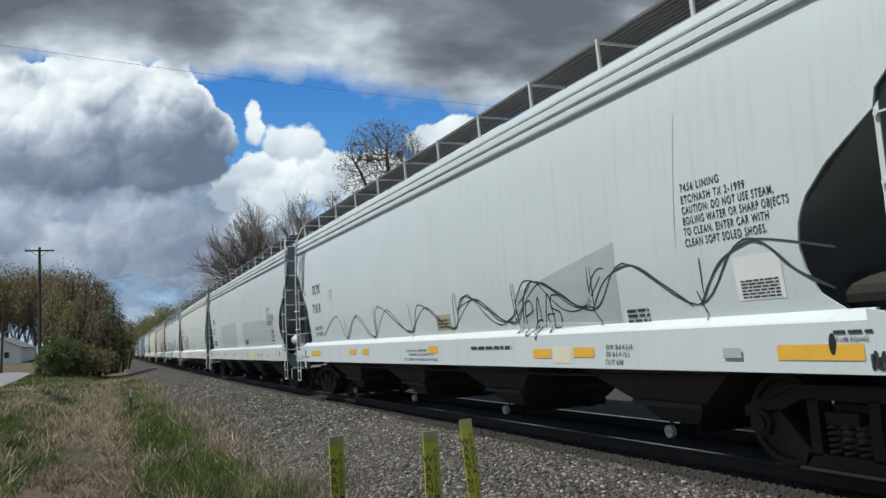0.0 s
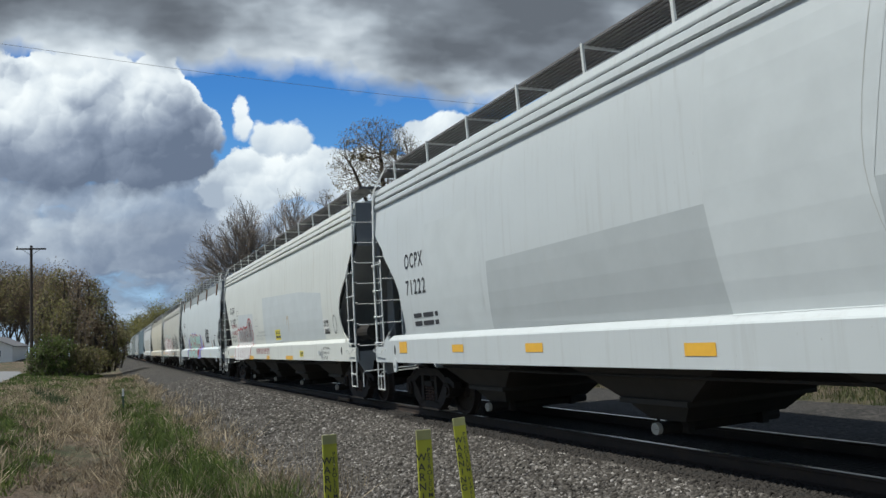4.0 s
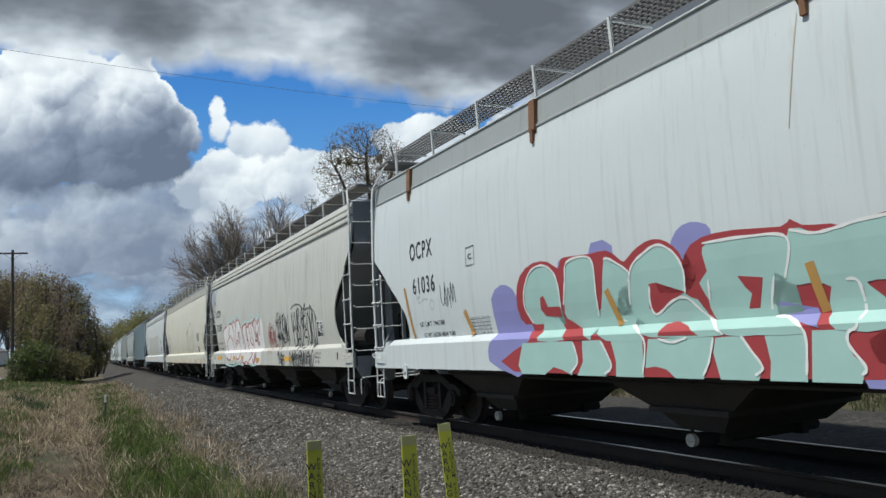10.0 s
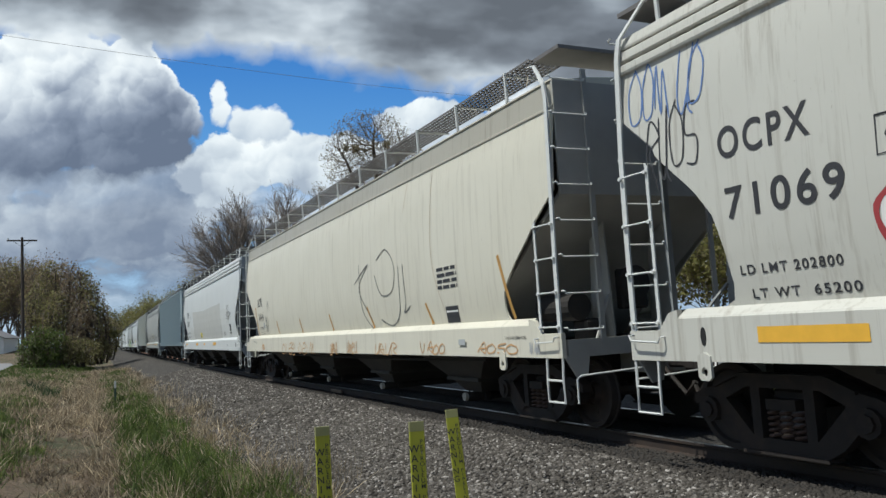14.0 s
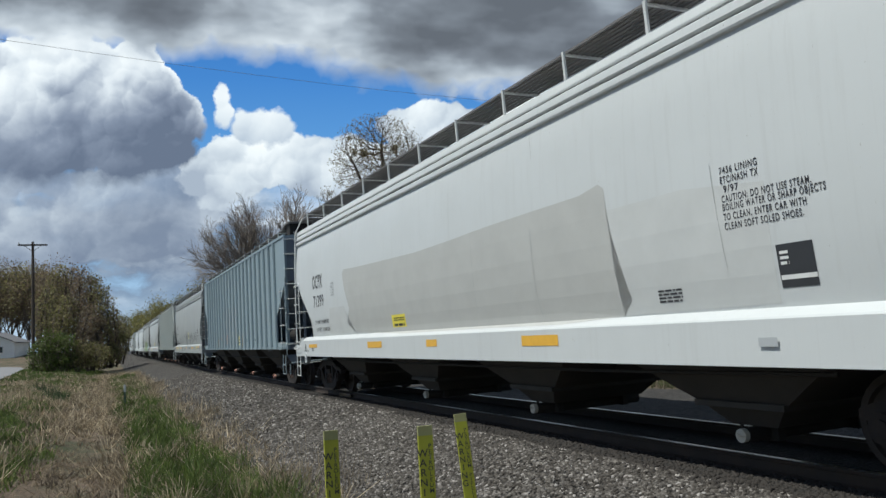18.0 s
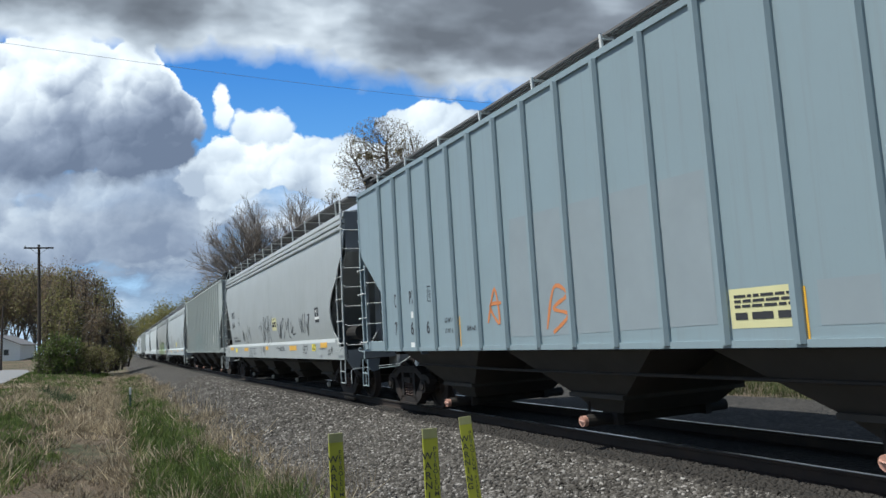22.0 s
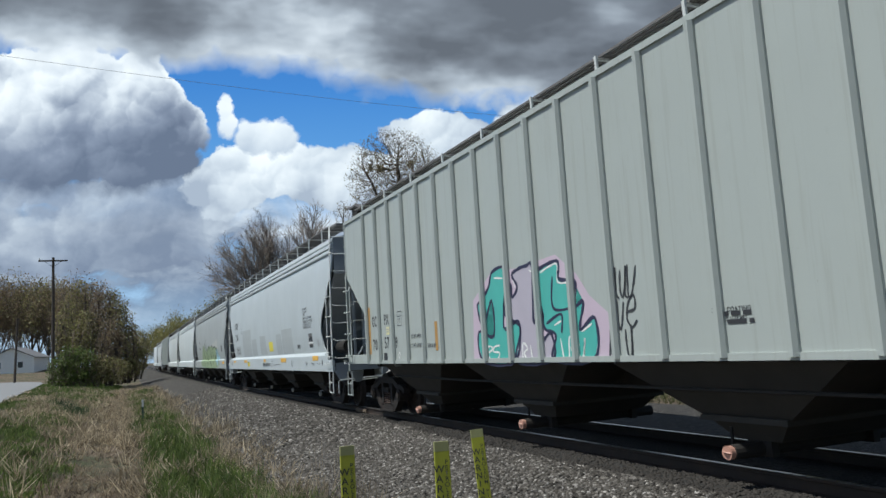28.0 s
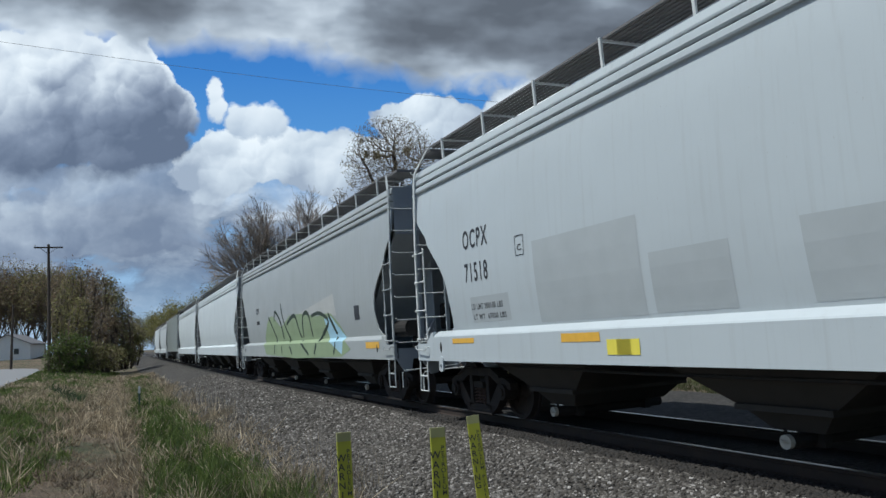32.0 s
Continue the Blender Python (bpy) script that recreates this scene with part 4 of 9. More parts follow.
# the cars differ in length: how far the lettering's plan is drawn out and shifted along each
SPREAD = {car_a: (1, -0.08), car_a2: (1, -0.29), car_b: (1, 0.075), car_c: (1, 0.055), car_d: (1, 0.07), car_d2: (1.019, -0.02), car_e: (1, 0.27), car_f: (1, -0.15), car_g: (1, 0.04), car_h: (1, 0.05), car_j: (1, -0.09), car_k: (1, -0.4)}


def spot(car, u):
    k, c = SPREAD.get(car, (1.0, 0.0))
    return u * k + c


def near_x(car, z, lift):
    """The near side's surface of that car at height z."""
    lift = lift * 0.6
    if car in (car_f, car_h):
        return -(1.53 + lift)
    if z < 1.4951:
        return -(float(np.interp(z, (1.405, 1.42, 1.495), (1.622, 1.607, 1.499))) + lift)
    return -(side_x(z) + lift)


def on_car(car, name, pts, faces, material, lift):
    me = bpy.data.meshes.new(name)
    me.from_pydata([(near_x(car, z, lift), spot(car, u), z) for u, z in pts], [], faces)
    return place(name, me, material, car)


def side_text(car, text, u, z, height, width, material):
    """Lettering: u is its left edge, z its base line."""
    me = text_mesh(text, 1.0, space=1.22)
    xs = [v.co.x for v in me.vertices]
    kx, kz = width / max(max(xs), 0.01), height / 0.72
    for v in me.vertices:
        uu, zz = u - v.co.x * kx, z + v.co.y * kz
        v.co = (near_x(car, zz, 0.009), spot(car, uu), zz)
    me.materials.clear()
    me.materials.append(material)
    if height < 0.14:
        tagged(place("lettering", me, None, car), kind="stuff")
        return
    # large letters are pieces of their own
    bm = bmesh.new()
    bm.from_mesh(me)
    bm.verts.ensure_lookup_table()
    left = set(bm.verts)
    while left:
        todo, seen = [left.pop()], set()
        while todo:
            v = todo.pop()
            seen.add(v)
            for e in v.link_edges:
                w = e.other_vert(v)
                if w in left:
                    left.discard(w)
                    todo.append(w)
        index = {v: i for i, v in enumerate(seen)}
        one = bpy.data.meshes.new("letter")
        one.from_pydata([v.co[:] for v in index], [], [[index[v] for v in f.verts] for f in bm.faces if f.verts[0] in index])
        place("letter", one, material, car)
    bm.free()


def side_rect(car, u0, u1, z0, z1, material, name="patch"):
    n = max(3, math.ceil((z1 - z0) / 0.06))
    pts = [(u, z0 + (z1 - z0) * i / n) for i in range(n + 1) for u in (u0, u1)]
    lift = {"patch": 0.004, "reflector": 0.0065, "sill_bracket": 0.03}.get(name, 0.007)
    if material is PALE and name == "patch":
        lift = 0.010
    on_car(car, name, pts, [(2 * i, 2 * i + 1, 2 * i + 3, 2 * i + 2) for i in range(n)], material, lift)


def side_bars(car, u0, u1, z0, z1, rows, material):
    """Small print as plain bars, in words of uneven length."""
    rng = random.Random(int(u0 * 100) + rows)
    pts, faces = [], []
    step = (z1 - z0) / rows
    for r in range(rows):
        u = u0
        while u > u1:
            w = min(rng.uniform(0.9, 3.2) * step, u - u1)
            b = len(pts)
            pts += [(u, z0 + step * (r + 0.25)), (u - w, z0 + step * (r + 0.25)), (u - w, z0 + step * (r + 0.8)), (u, z0 + step * (r + 0.8))]
            faces.append((b, b + 1, b + 2, b + 3))
            u -= w + 0.45 * step
    on_car(car, "small_print", pts, faces, material, 0.011)


def curve_points(pts, closed, n=6):
    """A smooth line through the points."""
    p = [Vector(q) for q in pts]
    m = len(p)
    out = []
    for i in range(m if closed else m - 1):
        a, b, c, d = (p[(i + k) % m] if closed else p[min(max(i + k, 0), m - 1)] for k in (-1, 0, 1, 2))
        for j in range(n):
            t = j / n
            out.append(0.5 * ((2 * b) + (c - a) * t + (2 * a - 5 * b + 4 * c - d) * t * t + (3 * b - a - 3 * c + d) * t ** 3))
    out.append(p[0] if closed else p[-1])
    return out


def stroke(car, pts, width, material, name="stroke", closed=False, lift=0.0095):
    """A painted line, a little uneven in width."""
    if name == "plate_frame":
        line = [Vector(p) for p in (*pts, pts[0], pts[1])]
    else:
        if name == "marker_strip" and car not in (car_f, car_h) and pts[1][1] < 1.505:
            # the strip ends at the foot of the side sheet
            (ua, za), (ub, zb) = pts
            pts = (pts[0], (ub + (ua - ub) * (1.505 - zb) / (za - zb), 1.505))
        line = curve_points(pts, closed, 6 if len(pts) > 2 else 4)
    v, faces = [], []
    for i, q in enumerate(line):
        d = line[min(i + 1, len(line) - 1)] - line[max(i - 1, 0)]
        d = d.normalized() if d.length > 1e-6 else Vector((1, 0))
        if name == "plate_frame" and 0 < i < len(line) - 1:
            d = (line[i] - line[i - 1]).normalized() + (line[i + 1] - line[i]).normalized()
            d.normalize()
        if name == "marker_strip":
            d = (line[-1] - line[0]).normalized()
        w = width * 0.5 if name == "marker_strip" else width * 0.5 * (1 + 0.18 * math.sin(i * 1.7 + q.x * 9)) * (0.6 if i in (0, len(line) - 1) and not closed else 1)
        v += [(q.x - d.y * w, q.y + d.x * w), (q.x + d.y * w, q.y - d.x * w)]
        if i:
            b = 2 * i
            faces.append((b - 2, b - 1, b + 1, b))
    on_car(car, name, v, faces, material, lift)


def fill(car, pts, material, name="fill", lift=0.004):
    """A painted area with a smooth outline."""
    bm = bmesh.new()
    bm.faces.new([bm.verts.new((q.x, q.y, 0)) for q in (curve_points(pts, True, 2)[:-1] if len(pts) > 9 else [Vector(p) for p in pts])])
    bmesh.ops.triangulate(bm, faces=bm.faces[:])
    for z in (1.405, 1.42, 1.495, 1.6, 1.8, 2.05, 2.35, 2.7, 3.05, 3.4, 3.7, 3.95):
        bmesh.ops.bisect_plane(bm, geom=bm.verts[:] + bm.edges[:] + bm.faces[:], plane_co=(0, z, 0), plane_no=(0, 1, 0))
    for v in bm.verts:
        u, z = v.co.x, v.co.y
        v.co = (near_x(car, z, lift), spot(car, u), z)
    part(name, bm, material, car)


SWINGS = (((0, .2), (.1, .9), (.35, .1), (.5, .8), (.8, 0)), ((.7, .9), (.2, .8), (.1, .55), (.7, .45), (.6, .1), (.1, .1)), ((.1, 0), (.2, 1), (.75, .8), (.3, .5), (.8, 0)), ((.5, .95), (.1, .6), (.2, .1), (.7, .15), (.8, .6), (.45, .9)),
          ((.1, .95), (.2, .1), (.5, .1), (.8, .9)), ((.15, 1), (.25, 0)), ((.1, .5), (.7, .6), (.6, .95), (.2, .8), (.1, .3), (.5, 0), (.9, .2)), ((.2, .9), (.25, .3), (.5, .05), (.7, .4), (.75, 1), (.7, .2), (.95, 0)), ((.1, .1), (.45, 1), (.8, 0), (.3, .4), (.85, .45)))


def scrawl(car, u0, u1, z0, z1, seed, width, material, n):
    """A hasty tag that cannot be read: swung strokes side by side from one end to the other."""
    rng = random.Random(seed)
    m = max(2, round(n / 2.6))
    for i in range(m):
        lean, up, wide = rng.uniform(-0.1, 0.3), rng.uniform(-0.12, 0.1), rng.uniform(1.0, 1.5)
        pts = []
        for x, y in SWINGS[rng.randrange(len(SWINGS))]:
            k = (i + (x + lean * y) * wide) / (m + 0.3)
            pts.append((u0 + (u1 - u0) * k, z0 + (z1 - z0) * (y * rng.uniform(0.92, 1.08) + up)))
        stroke(car, pts, width, material, "tag")


# white car with the wavy line
stroke(car_a, ((6.20, 2.79), (5.97, 2.79), (5.97, 2.54), (6.20, 2.54)), 0.014, INK, 'plate_frame', True)
side_text(car_a, 'C', 6.12, 2.60, 0.085, 0.07, INK)
side_text(car_a, 'PLATE', 6.16, 2.71, 0.04, 0.15, INK)
side_text(car_a, 'OCPX', 7.87, 2.79, 0.258, 0.81, INK)
side_text(car_a, '71818', 7.89, 2.28, 0.256, 0.80, INK)
side_text(car_a, 'LD LMT 210300', 7.82, 1.83, 0.097, 0.72, INK)
side_text(car_a, 'LT WT 67700', 7.81, 1.67, 0.097, 0.73, INK)
side_text(car_a, '7456 LINING', -6.87, 2.78, 0.081, 0.54, INK)
side_text(car_a, 'ETC/NASH TX 2-1999', -6.87, 2.66, 0.080, 0.85, INK)
side_text(car_a, 'CAUTION: DO NOT USE STEAM,', -6.87, 2.55, 0.080, 1.17, INK)
side_text(car_a, 'BOILING WATER OR SHARP OBJECTS', -6.87, 2.44, 0.080, 1.32, INK)
side_text(car_a, 'TO CLEAN. ENTER CAR WITH', -6.87, 2.33, 0.080, 1.09, INK)
side_text(car_a, 'CLEAN SOFT SOLED SHOES.', -6.87, 2.22, 0.080, 1.05, INK)
side_rect(car_a, -7.46, -8.01, 1.63, 2.04, PLACARD, 'placard')
side_bars(car_a, -7.52, -7.96, 1.64, 1.82, 6, INK)
stroke(car_a, ((7.00, 1.64), (5.69, 2.11), (4.98, 1.54), (4.09, 2.06), (2.95, 1.50), (2.59, 2.17), (0.86, 1.56), (0.32, 2.07), (-1.08, 1.57), (-1.63, 2.09), (-3.17, 1.58), (-3.79, 2.14), (-5.11, 1.67), (-5.81, 2.17), (-6.91, 1.63), (-7.49, 2.13), (-7.83, 2.17), (-8.58, 2.00)), 0.020, SPRAY, 'wavy_line')
stroke(car_a, ((-6.96, 1.62), (-7.27, 1.99), (-7.63, 2.15), (-7.86, 2.12), (-8.17, 1.85), (-8.51, 1.67)), 0.028, SPRAY, 'wavy_line')
stroke(car_a, ((-5.14, 1.69), (-5.47, 2.02), (-5.96, 2.13), (-6.41, 1.90), (-6.85, 1.62)), 0.020, SPRAY, 'wavy_line')
stroke(car_a, ((5.07, 2.06), (4.89, 1.51)), 0.018, SPRAY, 'tick')
stroke(car_a, ((2.88, 2.16), (2.88, 1.47)), 0.018, SPRAY, 'tick')
stroke(car_a, ((0.86, 2.12), (0.72, 1.47)), 0.018, SPRAY, 'tick')
stroke(car_a, ((-1.20, 2.17), (-1.15, 1.56)), 0.018, SPRAY, 'tick')
stroke(car_a, ((-3.20, 2.16), (-3.22, 1.57)), 0.018, SPRAY, 'tick')
stroke(car_a, ((-5.18, 2.20), (-5.16, 1.66)), 0.018, SPRAY, 'tick')
stroke(car_a, ((-7.03, 2.09), (-7.02, 1.74)), 0.018, SPRAY, 'tick')
stroke(car_a, ((-6.93, 1.77), (-7.05, 1.47)), 0.018, SPRAY, 'tick')
stroke(car_a, ((-5.09, 1.74), (-5.30, 1.48)), 0.018, SPRAY, 'tick')
scrawl(car_a, -3.25, -4.51, 1.41, 1.95, 1, 0.022, SPRAY, 14)
scrawl(car_a, 9.49, 8.71, 2.89, 4.26, 2, 0.030, SPRAY, 12)
stroke(car_a, ((9.22, 3.09), (9.06, 2.96), (8.93, 3.02), (8.64, 2.84), (8.58, 2.91)), 0.030, SPRAY, 'stroke')
fill(car_a, ((-3.30, 2.01), (-5.68, 2.43), (-5.66, 1.51), (-3.30, 1.44)), PATCH1, 'fill', 0.004)
side_rect(car_a, -0.39, -1.01, 1.56, 1.83, KHAKI, 'patch')
side_bars(car_a, -0.46, -0.95, 1.59, 1.76, 3, INK)
side_rect(car_a, 8.00, 7.08, 1.14, 1.27, AMBER, 'reflector')
side_rect(car_a, 4.52, 4.02, 1.17, 1.29, AMBER, 'reflector')
side_rect(car_a, 3.55, 3.10, 1.16, 1.29, AMBER, 'reflector')
side_rect(car_a, -0.18, -0.61, 1.18, 1.30, AMBER, 'reflector')
side_rect(car_a, -3.81, -4.26, 1.10, 1.22, AMBER, 'reflector')
side_rect(car_a, -4.78, -5.22, 1.11, 1.23, AMBER, 'reflector')
side_rect(car_a, -7.94, -8.78, 1.09, 1.22, AMBER, 'reflector')
side_rect(car_a, -4.31, -4.71, 1.04, 1.25, CREAM_PATCH, 'patch')
side_text(car_a, 'NOTE CAR HAS FOUR COMPARTMENTS', 0.91, 1.21, 0.042, 1.04, INK)
side_text(car_a, 'EQUIPPED WITH 5235 PNEUMATIC OUTLETS', 0.75, 1.14, 0.041, 1.16, INK)
side_text(car_a, 'CAUTION REMOVE BOTH CAPS BEFORE OPERATING OUTLETS', 1.00, 1.05, 0.042, 1.58, INK)
side_bars(car_a, -1.92, -3.22, 1.21, 1.29, 1, INK)
side_text(car_a, 'EXW 10-8 H 3-10', -5.47, 1.20, 0.059, 0.48, INK)
side_text(car_a, 'EW 8-0 H 15-1', -5.46, 1.12, 0.059, 0.42, INK)
side_text(car_a, 'CU FT 6200', -5.44, 1.03, 0.059, 0.33, INK)
side_rect(car_a, -7.31, -7.54, 1.11, 1.20, HANDLE, 'sill_bracket')
side_bars(car_a, -8.52, -8.87, 1.29, 1.34, 1, INK)
side_text(car_a, 'NO LUBE REQUIRED', -8.51, 1.24, 0.036, 0.32, INK)
scrawl(car_a, -8.83, -8.97, 1.02, 1.15, 3, 0.020, SPRAY, 14)
side_bars(car_a, -5.77, -6.15, 1.48, 1.65, 3, INK)
side_text(car_a, '2 INCH HF COMP SHOES', 9.10, 1.08, 0.051, 0.83, INK)
stroke(car_a, ((-6.84, 3.61), (-6.72, 2.23)), 0.008, SEAM, 'weld_seam')
stroke(car_a, ((-1.29, 1.80), (-1.69, 2.10), (-1.98, 2.00), (-2.39, 1.71), (-2.78, 1.58), (-3.16, 1.68)), 0.016, SPRAY, 'wavy_line')
stroke(car_a, ((-1.32, 1.89), (-1.49, 1.94), (-1.92, 2.01), (-2.29, 1.93), (-2.57, 1.72), (-2.89, 1.62), (-3.19, 1.71)), 0.016, SPRAY, 'wavy_line')
stroke(car_a, ((-3.29, 1.88), (-3.51, 2.13), (-3.72, 2.16), (-3.95, 2.09), (-4.18, 1.91), (-4.46, 1.73), (-4.74, 1.68), (-5.01, 1.73)), 0.016, SPRAY, 'wavy_line')
stroke(car_a, ((-3.33, 1.84), (-3.49, 1.93), (-3.73, 2.09)), 0.016, SPRAY, 'wavy_line')
stroke(car_a, ((-3.91, 2.13), (-4.20, 2.05), (-4.48, 1.86), (-4.78, 1.73), (-5.01, 1.74)), 0.016, SPRAY, 'wavy_line')
stroke(car_a, ((-5.10, 1.88), (-5.20, 2.06), (-5.33, 2.15), (-5.44, 2.15)), 0.016, SPRAY, 'wavy_line')
stroke(car_a, ((-5.12, 1.84), (-5.25, 1.95), (-5.37, 2.06)), 0.016, SPRAY, 'wavy_line')
stroke(car_a, ((-3.18, 1.75), (-3.21, 1.68)), 0.016, SPRAY, 'wavy_line')
stroke(car_a, ((-3.24, 1.80), (-3.26, 1.71)), 0.016, SPRAY, 'wavy_line')
stroke(car_a, ((-3.19, 1.70), (-3.39, 1.45)), 0.016, SPRAY, 'wavy_line')
stroke(car_a, ((-5.01, 1.78), (-5.03, 1.70)), 0.016, SPRAY, 'wavy_line')
stroke(car_a, ((-5.05, 1.80), (-5.07, 1.72)), 0.016, SPRAY, 'wavy_line')
stroke(car_a, ((-5.08, 1.83), (-5.11, 1.76)), 0.016, SPRAY, 'wavy_line')
stroke(car_a, ((-5.11, 2.21), (-5.10, 1.87)), 0.016, SPRAY, 'wavy_line')
stroke(car_a, ((-3.26, 2.16), (-3.29, 1.85)), 0.016, SPRAY, 'wavy_line')
stroke(car_a, ((-1.29, 2.17), (-1.31, 1.80)), 0.016, SPRAY, 'wavy_line')
stroke(car_a, ((4.98, 1.58), (4.27, 2.00), (3.75, 1.86), (3.29, 1.58), (2.91, 1.55)), 0.016, SPRAY, 'wavy_line')
stroke(car_a, ((2.91, 1.53), (2.17, 2.05), (1.65, 1.92), (1.17, 1.64), (0.80, 1.60)), 0.016, SPRAY, 'wavy_line')
stroke(car_a, ((0.80, 1.59), (0.11, 1.99), (-0.37, 1.87), (-0.81, 1.63), (-1.15, 1.60)), 0.016, SPRAY, 'wavy_line')
stroke(car_a, ((-1.15, 1.59), (-1.88, 2.01), (-2.39, 1.88), (-2.85, 1.64), (-3.21, 1.61)), 0.016, SPRAY, 'wavy_line')
stroke(car_a, ((-3.21, 1.61), (-3.91, 2.08), (-4.39, 1.96), (-4.81, 1.75), (-5.15, 1.71)), 0.016, SPRAY, 'wavy_line')
# patched grey car
side_text(car_a2, 'OCPX', 8.59, 2.72, 0.275, 0.86, INK)
side_text(car_a2, '71222', 8.58, 2.23, 0.274, 0.91, INK)
side_bars(car_a2, 8.33, 7.26, 1.61, 1.90, 2, INK)
side_rect(car_a2, 7.61, 5.54, 1.54, 3.42, PATCH2, 'patch')
fill(car_a2, ((5.35, 2.52), (0.78, 2.58), (-1.05, 2.47), (-5.47, 2.42), (-7.41, 2.31), (-7.54, 1.52), (-3.76, 1.47), (5.37, 1.51)), PATCH1, 'fill', 0.004)
fill(car_a2, ((0.65, 4.09), (-1.29, 4.09), (-0.99, 2.48), (-1.08, 1.49), (0.63, 1.48), (0.80, 2.58)), PATCH2, 'fill', 0.006)
side_text(car_a2, '7456 LINING', -6.31, 2.74, 0.071, 0.53, INK)
side_text(car_a2, 'ETC/NASH TX', -6.31, 2.65, 0.071, 0.53, INK)
side_text(car_a2, ' 8/97', -6.31, 2.56, 0.071, 0.25, INK)
side_text(car_a2, 'CAUTION: DO NOT USE STEAM,', -6.31, 2.47, 0.071, 1.16, INK)
side_text(car_a2, 'BOILING WATER OR SHARP OBJECTS', -6.31, 2.38, 0.071, 1.30, INK)
side_text(car_a2, 'TO CLEAN, ENTER CAR WITH', -6.31, 2.29, 0.071, 1.08, INK)
side_text(car_a2, 'CLEAN SOFT SOLED SHOES.', -6.31, 2.20, 0.071, 1.03, INK)
side_rect(car_a2, -6.90, -7.33, 1.64, 2.00, BLACKBOARD, 'test_board')
side_bars(car_a2, -6.93, -7.08, 1.77, 1.96, 4, PALE)
side_rect(car_a2, -7.13, -7.11, 1.71, 1.98, PALE, 'patch')
side_rect(car_a2, -6.89, -7.34, 1.69, 1.73, PALE, 'patch')
side_bars(car_a2, -7.19, -7.30, 1.84, 1.93, 2, PALE)
side_rect(car_a2, -1.41, -2.19, 1.51, 1.84, STICKER, 'patch')
side_bars(car_a2, -1.50, -2.13, 1.69, 1.79, 2, INK)
side_bars(car_a2, -1.48, -2.14, 1.56, 1.68, 1, INK)
stroke(car_a2, ((-7.65, 2.43), (-7.66, 2.30)), 0.020, CHALK, 'stroke')
stroke(car_a2, ((-7.73, 2.43), (-7.73, 2.29)), 0.020, CHALK, 'stroke')
stroke(car_a2, ((-7.79, 2.34), (-7.84, 2.33)), 0.020, CHALK, 'stroke')
stroke(car_a2, ((-7.89, 2.39), (-7.95, 2.40), (-7.95, 2.33), (-7.88, 2.27), (-7.98, 2.26)), 0.020, CHALK, 'stroke')
stroke(car_a2, ((-7.65, 2.01), (-7.66, 1.92), (-7.76, 1.85), (-7.85, 1.90), (-7.89, 2.01)), 0.025, CHALK, 'stroke')
stroke(car_a2, ((-7.71, 2.15), (-7.71, 2.06)), 0.020, CHALK, 'stroke')
stroke(car_a2, ((-7.77, 2.15), (-7.77, 2.06)), 0.020, CHALK, 'stroke')
side_rect(car_a2, 8.94, 8.56, 1.16, 1.37, AMBER, 'reflector')
side_rect(car_a2, 6.60, 6.19, 1.17, 1.29, AMBER, 'reflector')
side_rect(car_a2, 4.28, 3.84, 1.16, 1.28, AMBER, 'reflector')
side_rect(car_a2, 1.20, 0.77, 1.11, 1.24, AMBER, 'reflector')
side_rect(car_a2, -2.14, -2.58, 1.13, 1.25, AMBER, 'reflector')
side_rect(car_a2, -5.17, -5.60, 1.11, 1.22, AMBER, 'reflector')
side_rect(car_a2, -8.00, -8.16, 1.16, 1.39, AMBER, 'reflector')
side_rect(car_a2, -3.51, -3.93, 1.04, 1.22, LEMON, 'sticker')
side_text(car_a2, 'EXW 10-8 H 3-10', -4.60, 1.17, 0.052, 0.45, INK)
side_text(car_a2, 'EW 8-0 H 15-1', -4.59, 1.10, 0.052, 0.39, INK)
side_rect(car_a2, -6.69, -6.91, 1.11, 1.20, HANDLE, 'sill_bracket')
stroke(car_a2, ((-1.07, 1.21), (-1.19, 1.21), (-1.26, 1.11), (-1.16, 1.00), (-1.04, 1.00), (-1.00, 1.11)), 0.012, INK, 'round_mark', True)
stroke(car_a2, ((-2.86, 3.84), (-2.74, 2.23), (-2.85, 1.52)), 0.008, SEAM, 'weld_seam')
stroke(car_a2, ((-4.53, 3.14), (-4.53, 2.32), (-4.65, 1.46)), 0.008, SEAM, 'weld_seam')
stroke(car_a2, ((3.74, 2.53), (3.48, 1.50)), 0.008, SEAM, 'weld_seam')
stroke(car_a2, ((-6.26, 2.34), (-6.25, 1.95)), 0.008, SEAM, 'weld_seam')
stroke(car_a2, ((-1.15, 4.10), (-0.92, 2.58), (-1.22, 1.47)), 0.008, SEAM, 'weld_seam')
# car with the red outlined letters
side_text(car_b, 'OCPX', 7.77, 2.82, 0.275, 1.02, INK)
side_text(car_b, '71187', 7.78, 2.32, 0.274, 1.28, INK)
side_text(car_b, 'LD LMT 202800', 7.66, 1.83, 0.090, 0.98, INK)
side_text(car_b, 'LT WT  65200', 7.64, 1.66, 0.089, 1.03, INK)
stroke(car_b, ((6.20, 2.88), (5.94, 2.87), (5.95, 2.56), (6.21, 2.56)), 0.014, INK, 'plate_frame', True)
side_text(car_b, 'C', 6.13, 2.67, 0.092, 0.11, INK)
side_text(car_b, "CATCHIN' FILLINS.", 7.48, 2.22, 0.148, 1.30, REDINK)
side_text(car_b, 'NOT FEELINGS...', 7.54, 1.94, 0.148, 1.19, REDINK)
